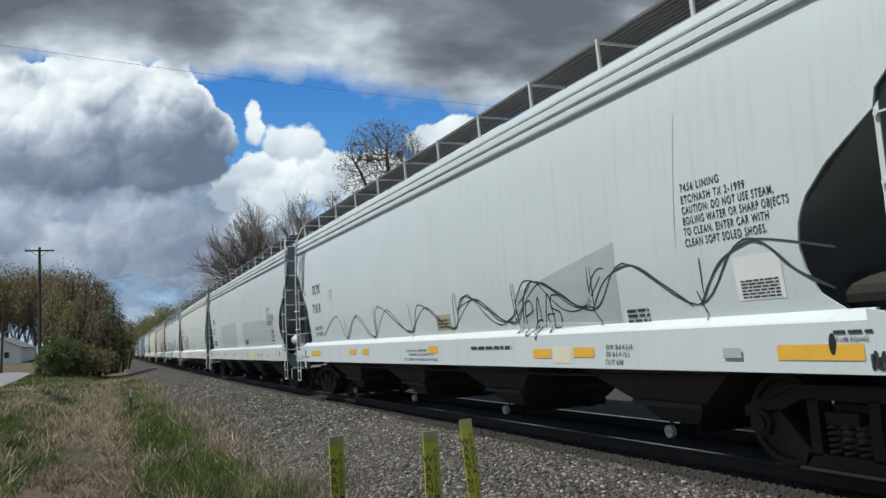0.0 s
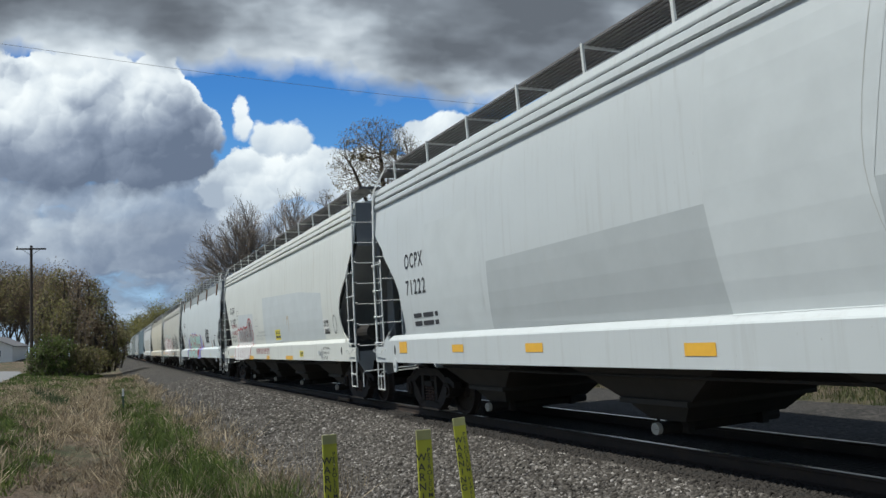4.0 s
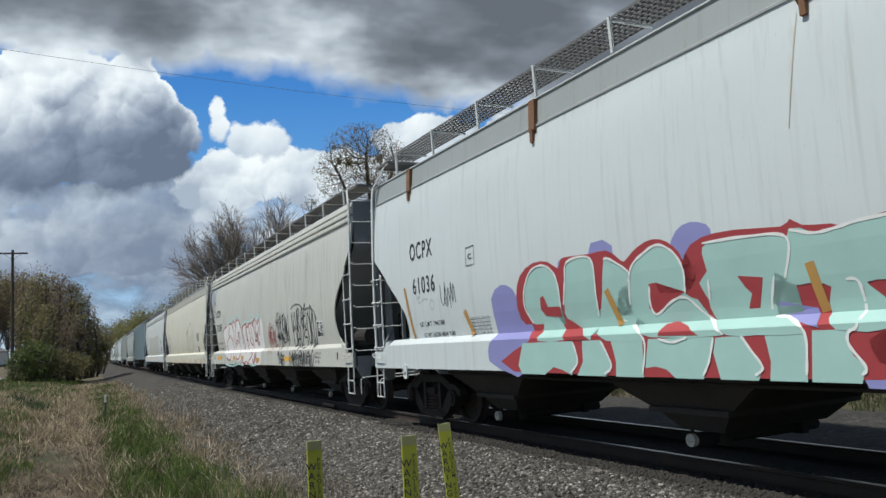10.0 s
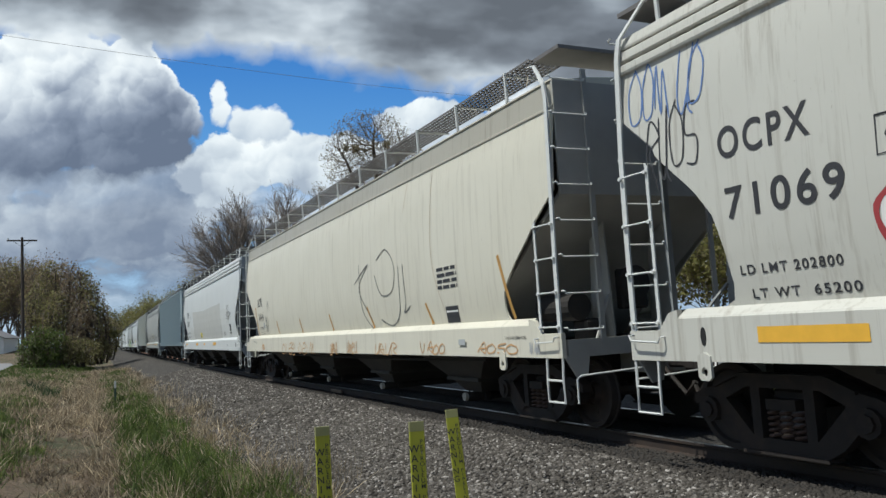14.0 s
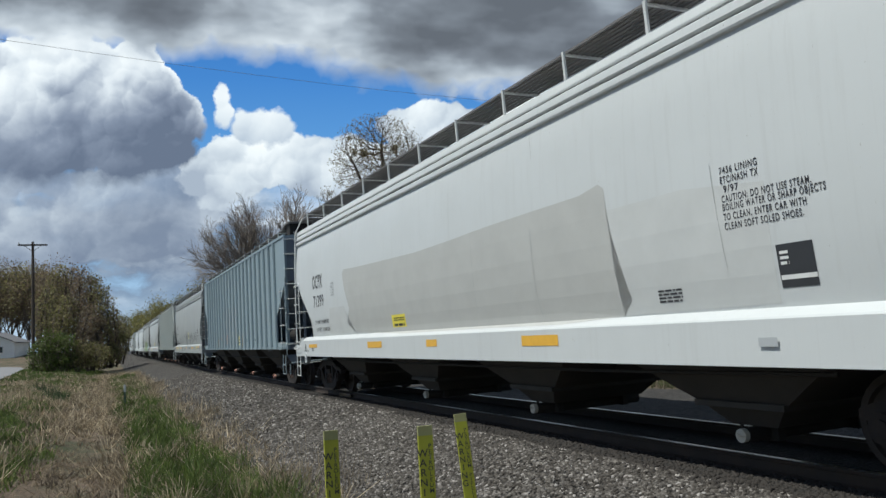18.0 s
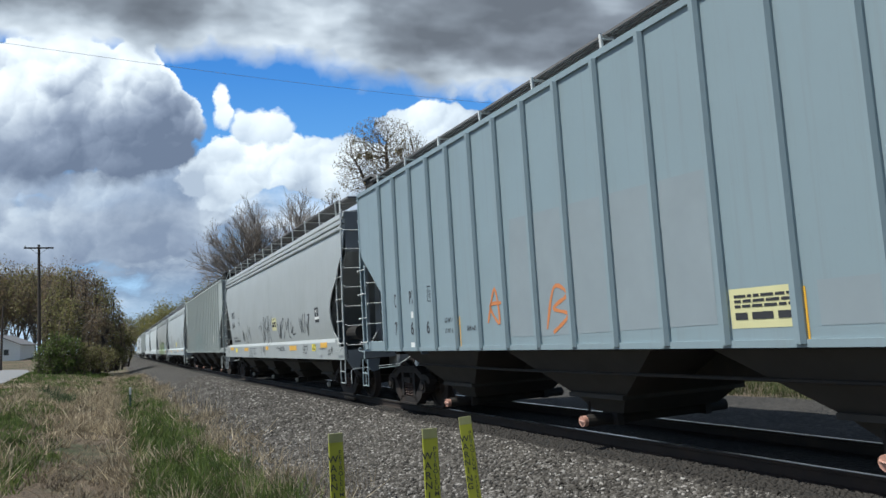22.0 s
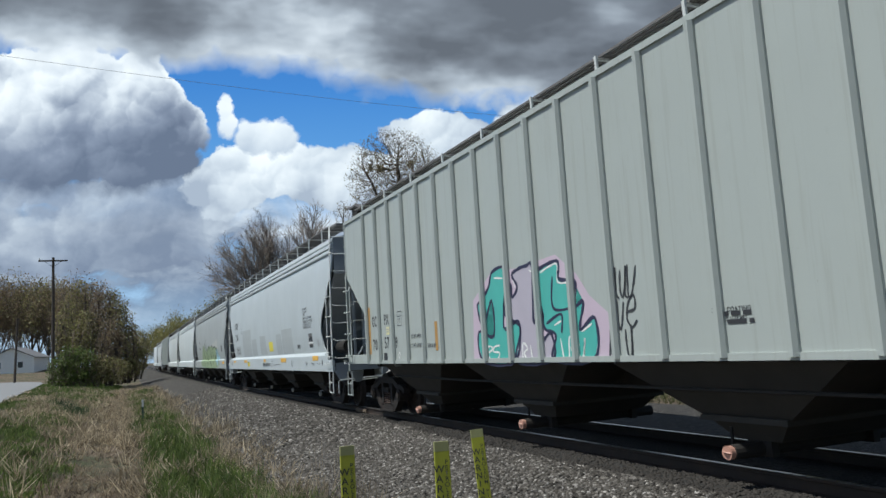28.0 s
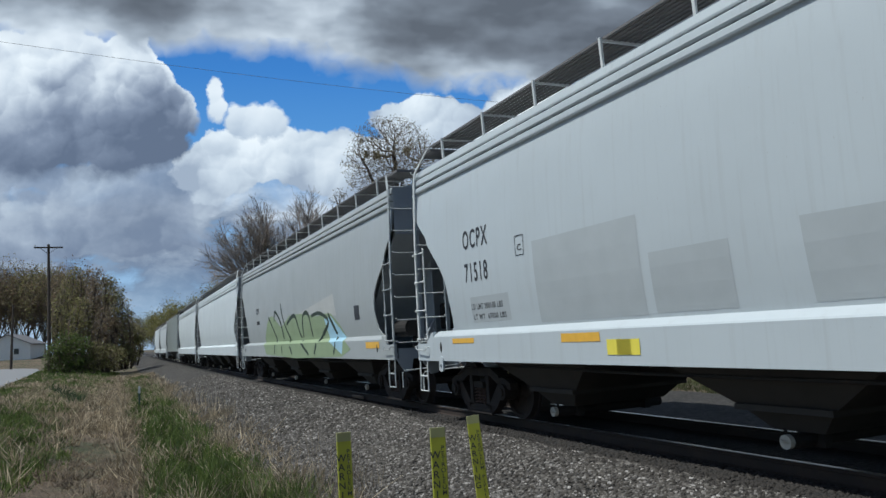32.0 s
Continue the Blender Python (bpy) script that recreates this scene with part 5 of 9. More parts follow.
fill(car_b, ((6.60, 0.94), (6.61, 1.31), (6.31, 1.57), (6.32, 1.97), (6.03, 2.17), (5.68, 2.10), (5.38, 2.19), (5.03, 2.12), (4.78, 2.21), (4.47, 2.17), (4.18, 2.18), (4.04, 2.22), (3.82, 2.41), (3.53, 2.48), (3.28, 2.39), (3.04, 2.14), (2.92, 1.90), (2.99, 1.73), (3.18, 1.66), (3.22, 1.57), (3.01, 1.44), (3.11, 1.25), (3.35, 1.00)), SILVERPAINT, 'fill', 0.004)
stroke(car_b, ((6.46, 0.95), (6.46, 1.31), (6.26, 1.57), (6.26, 1.96), (6.00, 2.15), (5.68, 2.09), (5.38, 2.18), (5.04, 2.10), (4.78, 2.19), (4.47, 2.14), (4.18, 2.17), (3.98, 2.22), (3.78, 2.41), (3.50, 2.46), (3.23, 2.36), (3.02, 2.12), (2.93, 1.90), (3.00, 1.74), (3.16, 1.65), (3.20, 1.57), (3.03, 1.44), (3.12, 1.25), (3.35, 1.00)), 0.070, RED, 'outline')
stroke(car_b, ((5.81, 1.80), (5.71, 1.63), (5.75, 1.30), (5.73, 0.96)), 0.030, DARKRED, 'outline')
stroke(car_b, ((5.65, 2.07), (5.42, 1.89), (5.45, 1.56)), 0.030, DARKRED, 'outline')
stroke(car_b, ((5.21, 1.75), (5.19, 1.53), (5.24, 0.97)), 0.030, DARKRED, 'outline')
stroke(car_b, ((5.00, 2.09), (4.94, 1.85), (4.88, 1.62), (4.70, 1.50), (4.95, 0.97)), 0.030, DARKRED, 'outline')
stroke(car_b, ((4.33, 2.12), (4.38, 1.80), (4.25, 1.58), (4.48, 1.27), (4.50, 0.98)), 0.030, DARKRED, 'outline')
stroke(car_b, ((4.06, 2.04), (3.87, 1.91), (4.15, 1.84), (3.95, 1.79)), 0.030, DARKRED, 'outline')
stroke(car_b, ((3.49, 1.58), (3.57, 1.26), (3.62, 1.00)), 0.030, DARKRED, 'outline')
stroke(car_b, ((3.98, 1.56), (4.03, 1.27), (4.23, 0.98)), 0.030, DARKRED, 'outline')
scrawl(car_b, 3.63, 3.32, 2.09, 2.37, 5, 0.022, DARKRED, 8)
scrawl(car_b, 3.57, 3.30, 1.80, 2.10, 6, 0.022, DARKRED, 8)
scrawl(car_b, 4.75, 4.56, 1.68, 2.09, 7, 0.020, DARKRED, 6)
fill(car_b, ((0.95, 3.07), (-4.20, 2.90), (-6.64, 2.71), (-6.74, 1.52), (-2.64, 1.53), (0.82, 1.49)), PATCH2, 'fill', 0.004)
fill(car_b, ((5.88, 2.70), (2.80, 2.62), (2.72, 1.55), (6.00, 1.53)), PATCH2, 'fill', 0.004)
side_rect(car_b, -0.88, -1.61, 1.59, 1.92, LEMON, 'sticker')
side_bars(car_b, -0.97, -1.55, 1.77, 1.87, 2, INK)
side_bars(car_b, -0.96, -1.58, 1.62, 1.75, 1, INK)
side_rect(car_b, -6.68, -7.19, 1.65, 2.02, PALE, 'placard')
side_rect(car_b, -6.72, -6.93, 1.76, 1.99, BLACKBOARD, 'test_board')
side_rect(car_b, -6.98, -7.17, 1.77, 1.99, BLACKBOARD, 'test_board')
side_rect(car_b, -6.75, -7.20, 1.65, 1.76, BLACKBOARD, 'test_board')
side_bars(car_b, -6.74, -6.82, 1.86, 1.97, 3, PALE)
stroke(car_b, ((-7.60, 1.96), (-7.69, 2.08), (-7.84, 2.01), (-7.86, 1.80), (-7.70, 1.64), (-7.60, 1.78)), 0.020, SPRAY, 'outline', True)
side_text(car_b, 'EXW 10-8 H 3-11', -6.88, 1.26, 0.061, 0.58, INK)
side_text(car_b, 'EW  8-0 H 15-1', -6.86, 1.15, 0.061, 0.55, INK)
side_text(car_b, 'CU FT 5800', -6.85, 1.03, 0.061, 0.40, INK)
scrawl(car_b, -6.66, -6.84, 1.00, 1.29, 8, 0.015, CHALKGREY, 10)
side_rect(car_b, 3.31, 2.53, 0.97, 1.09, AMBER, 'reflector')
side_rect(car_b, 0.21, -0.25, 0.98, 1.10, AMBER, 'reflector')
side_rect(car_b, -2.64, -3.55, 0.99, 1.10, AMBER, 'reflector')
side_rect(car_b, -4.38, -4.81, 1.08, 1.24, LEMON, 'sticker')
side_bars(car_b, -4.42, -4.78, 1.10, 1.21, 3, INK)
side_rect(car_b, -6.43, -6.64, 1.14, 1.23, HANDLE, 'sill_bracket')
side_text(car_b, "THE BUFF CAN'T KEEP UP !!!", 1.97, 1.17, 0.178, 2.24, REDINK)
side_text(car_b, '- LINING -', 2.36, 2.36, 0.051, 0.35, CHALKGREY)
side_text(car_b, '7456', 2.11, 2.21, 0.055, 0.18, CHALKGREY)
side_text(car_b, 'ETC/NASH TX', 2.43, 2.12, 0.057, 0.50, CHALKGREY)
side_text(car_b, '5/94', 2.25, 2.00, 0.056, 0.19, CHALKGREY)
side_text(car_b, 'CAUTION: DO NOT USE STEAM. BOILING', 2.09, 1.88, 0.055, 1.35, CHALKGREY)
side_text(car_b, 'WATER OR SHARP OBJECTS TO CLEAN. ENTER CAR', 2.36, 1.76, 0.056, 1.85, CHALKGREY)
side_text(car_b, 'WITH CLEAN SOFT SOLED SHOES.', 2.33, 1.65, 0.056, 1.20, CHALKGREY)
stroke(car_b, ((-6.02, 4.05), (-5.98, 3.52), (-5.95, 2.79)), 0.010, RUSTSTREAK, 'rust_run')
stroke(car_b, ((-7.55, 3.19), (-7.56, 2.45), (-7.60, 1.92)), 0.010, RUSTSTREAK, 'rust_run')
stroke(car_b, ((-2.64, 4.06), (-2.51, 3.01)), 0.010, RUSTSTREAK, 'rust_run')
stroke(car_b, ((-2.64, 2.25), (-2.86, 2.27), (-2.83, 2.20), (-2.60, 2.23)), 0.050, RUSTSTREAK, 'rust_patch')
stroke(car_b, ((-2.64, 2.23), (-2.65, 2.02)), 0.040, RUSTSTREAK, 'rust_run')
stroke(car_b, ((-2.86, 2.21), (-2.88, 1.82)), 0.040, RUSTSTREAK, 'rust_run')
stroke(car_b, ((-2.19, 2.26), (-2.20, 2.06)), 0.030, RUSTSTREAK, 'rust_run')
side_text(car_b, '2 INCH COMP SHOES', 7.89, 1.03, 0.053, 0.85, AMBER)
# white car with the turquoise letters
side_text(car_c, 'OCPX', 8.12, 2.87, 0.295, 0.93, INK)
side_text(car_c, '61036', 8.06, 2.27, 0.283, 0.90, INK)
side_text(car_c, 'LD LMT 196700', 7.92, 1.70, 0.076, 0.96, INK)
side_text(car_c, 'LT WT 66300 NEW 9-89', 7.82, 1.51, 0.075, 1.18, INK)
stroke(car_c, ((5.99, 2.82), (5.72, 2.83), (5.74, 2.55), (6.00, 2.55)), 0.014, INK, 'plate_frame', True)
side_text(car_c, 'C', 5.93, 2.64, 0.087, 0.12, INK)
stroke(car_c, ((8.42, 2.41), (8.21, 1.505)), 0.080, MARKER, 'marker_strip', lift=0.0195)
stroke(car_c, ((6.19, 1.88), (5.99, 1.505)), 0.100, MARKER, 'marker_strip', lift=0.0195)
scrawl(car_c, 7.05, 6.35, 1.98, 2.38, 11, 0.014, INK, 8)
stroke(car_c, ((7.42, 2.06), (7.34, 2.13), (7.25, 2.07), (7.30, 1.98), (7.39, 1.98)), 0.008, CHALKGREY, 'outline', True)
stroke(car_c, ((7.95, 2.18), (7.80, 2.22), (7.88, 2.10), (7.62, 2.16), (7.50, 2.15)), 0.010, CHALKGREY, 'tag')
side_bars(car_c, 6.05, 5.45, 1.51, 1.78, 5, CHALKGREY)
fill(car_c, ((5.35, 1.37), (5.27, 1.43), (5.34, 1.99), (5.03, 2.17), (4.74, 2.10), (4.62, 1.94), (4.26, 1.40), (4.50, 0.94), (4.79, 0.94), (5.38, 1.11)), VIOLET, 'fill', 0.0015)
fill(car_c, ((2.98, 2.30), (2.88, 2.47), (2.66, 2.48), (2.50, 2.39), (2.50, 2.26)), VIOLET, 'fill', 0.0015)
fill(car_c, ((3.62, 2.22), (3.56, 2.34), (3.41, 2.37), (3.31, 2.26)), VIOLET, 'fill', 0.0015)
fill(car_c, ((1.62, 2.19), (1.49, 2.40), (1.28, 2.46), (1.07, 2.40), (1.03, 2.30), (1.17, 2.23), (1.26, 2.14), (1.24, 1.97), (1.41, 1.79), (1.57, 1.95)), VIOLET, 'fill', 0.0015)
fill(car_c, ((-1.28, 2.18), (-1.58, 2.22), (-1.87, 2.06), (-2.01, 1.86), (-2.11, 1.58), (-2.27, 1.46), (-2.43, 1.36), (-2.16, 1.31), (-2.09, 1.08), (-2.12, 0.96), (-0.44, 0.91), (-0.56, 1.35), (-1.25, 1.35)), VIOLET, 'fill', 0.0015)
fill(car_c, ((4.72, 0.975), (4.66, 1.26), (4.26, 1.39), (4.61, 1.67), (4.64, 1.98), (4.49, 2.25), (4.15, 2.38), (3.81, 2.36), (3.59, 2.25), (3.52, 2.35), (3.38, 2.37), (2.93, 2.35), (2.61, 2.35), (2.43, 2.25), (2.33, 2.19), (2.17, 2.28), (1.94, 2.36), (1.72, 2.35), (1.54, 2.25), (1.44, 2.10), (1.44, 1.80), (1.33, 1.87), (1.27, 2.00), (1.39, 2.17), (1.16, 2.29), (0.74, 2.30), (0.24, 2.25), (0.14, 2.30), (0.02, 2.23), (-0.24, 2.20), (-0.40, 2.17), (-0.96, 2.25), (-1.40, 2.17), (-1.19, 1.60), (-1.27, 1.35), (-0.73, 1.36), (-0.49, 1.27), (-0.55, 1.10), (-0.55, 0.975)), RED, 'fill', 0.003)
fill(car_c, ((4.42, 2.04), (4.23, 2.27), (3.96, 2.33), (3.74, 2.25), (3.63, 2.08), (3.63, 1.76), (3.69, 1.62), (3.49, 1.37), (4.07, 1.37), (4.08, 1.48), (4.31, 1.60), (4.43, 1.79)), TURQUOISE, 'fill', 0.0060)
fill(car_c, ((3.47, 2.07), (3.37, 2.31), (2.91, 2.29), (2.89, 1.88), (2.90, 1.59), (2.77, 1.90), (2.67, 2.26), (2.55, 2.24), (2.27, 2.07), (2.32, 1.96), (2.47, 1.88), (2.57, 1.60), (2.37, 1.52), (2.02, 1.33), (2.68, 1.34), (2.94, 1.49), (2.96, 1.35), (3.43, 1.58), (3.57, 1.69)), TURQUOISE, 'fill', 0.0072)
fill(car_c, ((2.20, 2.13), (2.00, 2.24), (1.77, 2.30), (1.56, 2.20), (1.45, 2.02), (1.47, 1.77), (1.32, 1.70), (1.19, 1.53), (0.93, 1.35), (1.95, 1.36), (2.24, 1.50), (2.32, 1.71), (2.28, 1.96)), TURQUOISE, 'fill', 0.0084)
fill(car_c, ((1.08, 2.23), (0.62, 2.22), (0.19, 2.15), (0.27, 1.81), (0.37, 1.87), (0.46, 1.53), (0.30, 1.48), (0.06, 1.34), (0.56, 1.34), (0.91, 1.35), (1.15, 1.53), (1.18, 1.69), (1.26, 1.86), (1.14, 1.96), (1.17, 2.13)), TURQUOISE, 'fill', 0.0096)
fill(car_c, ((0.16, 2.22), (-0.07, 2.15), (-0.27, 2.16), (-0.71, 2.20), (-1.31, 2.13), (-1.11, 1.53), (-0.91, 1.61), (-0.68, 1.71), (-0.46, 1.71), (-0.56, 1.61), (-0.72, 1.36), (-0.22, 1.36), (-0.10, 1.56), (-0.15, 1.70), (0.01, 1.75), (0.27, 1.78)), TURQUOISE, 'fill', 0.0108)
fill(car_c, ((4.06, 1.92), (3.98, 1.94), (3.91, 1.79), (3.64, 1.78), (3.65, 1.65), (3.98, 1.68), (4.08, 1.77)), RED, 'fill', 0.0135)
fill(car_c, ((3.64, 1.55), (3.48, 1.61), (2.99, 1.36), (3.47, 1.36)), RED, 'fill', 0.0135)
fill(car_c, ((1.98, 1.91), (1.87, 1.92), (1.82, 1.80), (1.47, 1.79), (1.67, 1.72), (1.92, 1.59), (2.03, 1.66)), RED, 'fill', 0.0135)
fill(car_c, ((1.82, 1.37), (1.79, 1.48), (1.65, 1.51), (1.43, 1.45), (1.26, 1.36)), RED, 'fill', 0.0135)
fill(car_c, ((0.78, 1.88), (0.50, 1.84), (0.60, 1.55), (0.67, 1.50), (0.74, 1.53), (0.65, 1.71), (0.71, 1.77)), RED, 'fill', 0.0135)
fill(car_c, ((0.37, 1.62), (0.01, 1.54), (-0.07, 1.38), (0.40, 1.51)), VIOLET, 'fill', 0.0135)
fill(car_c, ((4.45, 1.35), (3.33, 1.35), (3.25, 1.11), (3.38, 0.945), (3.58, 1.01), (3.76, 1.04), (3.96, 0.945), (4.50, 0.945), (4.59, 1.05)), TURQUOISE, 'fill', 0.0048)
fill(car_c, ((3.13, 1.35), (2.78, 1.35), (2.61, 1.06), (2.73, 0.945), (3.27, 0.945), (3.14, 1.11)), TURQUOISE, 'fill', 0.0048)
fill(car_c, ((2.60, 1.35), (2.07, 1.34), (2.09, 0.945), (2.55, 0.945), (2.53, 1.11)), TURQUOISE, 'fill', 0.0048)
fill(car_c, ((1.98, 1.34), (1.07, 1.34), (1.16, 1.11), (1.24, 0.945), (1.62, 0.945), (1.74, 1.03), (1.90, 1.06), (2.06, 1.04)), TURQUOISE, 'fill', 0.0048)
fill(car_c, ((1.05, 1.33), (0.72, 1.34), (0.53, 1.06), (0.59, 0.945), (1.03, 0.945), (1.09, 1.19)), TURQUOISE, 'fill', 0.0048)
fill(car_c, ((0.48, 1.34), (0.06, 1.35), (0.09, 0.945), (0.47, 0.945), (0.44, 1.11)), TURQUOISE, 'fill', 0.0048)
fill(car_c, ((-0.00, 1.36), (-0.34, 1.36), (-0.32, 1.28), (-0.34, 1.16), (-0.44, 1.07), (-0.39, 0.945), (0.05, 0.945)), TURQUOISE, 'fill', 0.0048)
stroke(car_c, ((4.31, 1.60), (4.45, 1.81), (4.42, 2.04), (4.23, 2.27), (3.96, 2.33), (3.74, 2.25), (3.63, 2.08), (3.63, 1.76)), 0.026, PALE, 'white_edge', lift=0.0165)
stroke(car_c, ((3.56, 1.79), (3.47, 2.07), (3.37, 2.31), (2.91, 2.29), (2.89, 1.88), (2.90, 1.62)), 0.026, PALE, 'white_edge', lift=0.0165)
stroke(car_c, ((2.67, 2.26), (2.55, 2.24), (2.27, 2.07), (2.30, 1.97)), 0.026, PALE, 'white_edge', lift=0.0165)
stroke(car_c, ((2.58, 1.58), (2.35, 1.51), (2.04, 1.34), (2.10, 0.98)), 0.026, PALE, 'white_edge', lift=0.0165)
stroke(car_c, ((2.32, 1.71), (2.28, 1.96), (2.20, 2.13), (2.00, 2.24), (1.77, 2.30), (1.56, 2.20), (1.45, 2.02), (1.47, 1.78)), 0.026, PALE, 'white_edge', lift=0.0165)
stroke(car_c, ((1.97, 1.89), (2.00, 1.69), (1.92, 1.59), (1.67, 1.71), (1.47, 1.73), (1.25, 1.56), (0.95, 1.36)), 0.026, PALE, 'white_edge', lift=0.0165)
stroke(car_c, ((1.15, 2.23), (0.62, 2.22), (0.19, 2.15), (0.27, 1.81)), 0.026, PALE, 'white_edge', lift=0.0165)
stroke(car_c, ((1.14, 1.88), (1.16, 1.69)), 0.026, PALE, 'white_edge', lift=0.0165)
stroke(car_c, ((0.38, 1.84), (0.46, 1.53), (0.28, 1.48), (0.07, 1.35), (0.09, 1.00)), 0.026, PALE, 'white_edge', lift=0.0165)
stroke(car_c, ((0.74, 1.34), (0.64, 1.21), (0.53, 1.06), (0.62, 0.99)), 0.026, PALE, 'white_edge', lift=0.0165)
stroke(car_c, ((0.15, 2.21), (-0.07, 2.15), (-0.27, 2.16), (-0.53, 2.19), (-0.95, 2.19), (-1.31, 2.13), (-1.12, 1.55)), 0.026, PALE, 'white_edge', lift=0.0165)
stroke(car_c, ((-0.29, 1.75), (-0.40, 1.71), (-0.41, 1.40), (-0.33, 1.34), (-0.32, 1.24), (-0.44, 1.07), (-0.40, 1.01)), 0.026, PALE, 'white_edge', lift=0.0165)
stroke(car_c, ((1.07, 1.33), (1.15, 1.11), (1.24, 0.98)), 0.026, PALE, 'white_edge', lift=0.0165)
stroke(car_c, ((3.31, 1.34), (3.24, 1.11), (3.41, 0.97)), 0.026, PALE, 'white_edge', lift=0.0165)
stroke(car_c, ((2.77, 1.34), (2.61, 1.07), (2.75, 0.97)), 0.026, PALE, 'white_edge', lift=0.0165)
stroke(car_c, ((1.82, 1.34), (1.62, 1.30), (1.42, 1.34)), 0.026, PALE, 'white_edge', lift=0.0165)
fill(car_c, ((-2.31, 1.85), (-2.51, 1.99), (-2.66, 1.87), (-2.72, 1.50), (-2.73, 1.38), (-2.46, 1.41), (-2.31, 1.57)), VIOLET, 'fill', 0.0015)
scrawl(car_c, -2.32, -2.72, 1.73, 1.95, 90, 0.030, RED, 9)
scrawl(car_c, -2.33, -2.73, 1.55, 1.76, 91, 0.030, RED, 9)
scrawl(car_c, -2.50, -2.64, 1.95, 2.10, 92, 0.030, RED, 5)
stroke(car_c, ((0.01, 1.92), (-0.07, 1.50)), 0.090, MARKER, 'marker_strip', lift=0.0195)
stroke(car_c, ((2.69, 1.91), (2.51, 1.50)), 0.090, MARKER, 'marker_strip', lift=0.0195)
scrawl(car_c, -3.96, -5.34, 1.99, 2.43, 12, 0.050, SPRAY, 16)
scrawl(car_c, -3.98, -5.31, 1.71, 2.13, 13, 0.045, SPRAY, 16)
stroke(car_c, ((-6.29, 1.89), (-6.41, 1.505)), 0.110, MARKER, 'marker_strip', lift=0.0195)
stroke(car_c, ((-2.70, 1.90), (-2.86, 1.50)), 0.110, MARKER, 'marker_strip', lift=0.0195)
side_rect(car_c, -6.96, -7.16, 1.63, 1.86, BLACKBOARD, 'test_board')
side_rect(car_c, -7.21, -7.33, 1.63, 1.87, BLACKBOARD, 'test_board')
side_rect(car_c, -6.99, -7.36, 1.54, 1.63, BLACKBOARD, 'test_board')
side_bars(car_c, -6.99, -7.07, 1.77, 1.84, 2, PALE)
side_bars(car_c, -5.85, -6.98, 0.99, 1.00, 1, CHALKGREY)
stroke(car_c, ((-6.39, 1.19), (-6.46, 1.21), (-6.48, 1.16), (-6.43, 1.09), (-6.38, 1.12)), 0.030, LEMON, 'round_sticker', True)
stroke(car_c, ((-2.17, 1.23), (-2.26, 1.24), (-2.24, 1.12), (-2.16, 1.12)), 0.025, LEMON, 'round_sticker', True)
side_text(car_c, 'EXW 10-7 H 3-10', -7.52, 2.04, 0.051, 0.46, INK)
side_text(car_c, 'EW 8-0 H 15-0', -7.51, 1.95, 0.051, 0.41, INK)
side_text(car_c, 'CU FT 5750', -7.50, 1.87, 0.051, 0.32, INK)
stroke(car_c, ((-4.43, 4.00), (-4.20, 2.60)), 0.012, RUSTSTREAK, 'rust_run')
stroke(car_c, ((-6.39, 3.72), (-6.28, 3.06), (-6.37, 1.91)), 0.012, RUSTSTREAK, 'rust_run')
stroke(car_c, ((-0.11, 4.02), (0.04, 3.06)), 0.012, RUSTSTREAK, 'rust_run')
stroke(car_c, ((-2.74, 3.20), (-2.66, 2.30)), 0.012, RUSTSTREAK, 'rust_run')
# soiled car with the large red and silver letters
side_text(car_d, 'OCPX', 8.01, 2.87, 0.295, 1.01, INK)
side_text(car_d, '71069', 7.98, 2.30, 0.293, 1.25, INK)
side_text(car_d, 'LD LMT 202800', 7.91, 1.77, 0.087, 1.06, INK)
side_text(car_d, 'LT WT  65200', 7.82, 1.55, 0.086, 1.09, INK)
stroke(car_d, ((6.43, 2.86), (6.20, 2.86), (6.21, 2.57), (6.44, 2.56)), 0.014, INK, 'plate_frame', True)
side_text(car_d, 'C', 6.37, 2.67, 0.070, 0.11, INK)
scrawl(car_d, 9.26, 8.10, 3.42, 4.15, 14, 0.020, BLUEINK, 12)
scrawl(car_d, 9.07, 8.17, 2.82, 3.57, 15, 0.020, INK, 10)
fill(car_d, ((6.37, 1.65), (6.47, 2.19), (6.20, 2.34), (5.60, 2.41), (5.14, 2.48), (4.61, 2.47), (4.33, 2.46), (4.15, 2.55), (3.87, 2.40), (3.66, 2.56), (3.30, 2.56), (2.99, 2.40), (2.67, 2.01), (2.58, 1.50), (2.54, 2.25), (2.34, 2.31), (1.98, 2.37), (1.93, 2.26), (1.49, 2.33), (1.09, 2.35), (0.81, 2.29), (0.39, 2.45), (0.35, 2.34), (0.09, 2.37), (-0.29, 2.46), (-0.67, 2.29), (-0.56, 1.05), (0.43, 1.04), (1.78, 1.02), (2.55, 1.18), (3.18, 1.07), (3.74, 1.20), (5.13, 1.10), (5.76, 1.30)), SILVERPAINT, 'fill', 0.0055)
stroke(car_d, ((5.55, 2.54), (4.59, 2.61), (3.64, 2.77), (3.07, 2.64)), 0.055, CYANPAINT, 'cyan_spray')
stroke(car_d, ((2.58, 2.38), (2.01, 2.47), (1.52, 2.43), (0.99, 2.48), (0.72, 2.51)), 0.055, CYANPAINT, 'cyan_spray')
stroke(car_d, ((1.27, 2.58), (0.98, 2.64), (0.41, 2.55)), 0.055, CYANPAINT, 'cyan_spray')
stroke(car_d, ((0.34, 2.44), (0.02, 2.50), (-0.24, 2.53), (-0.36, 2.78), (-0.39, 3.13)), 0.055, CYANPAINT, 'cyan_spray')
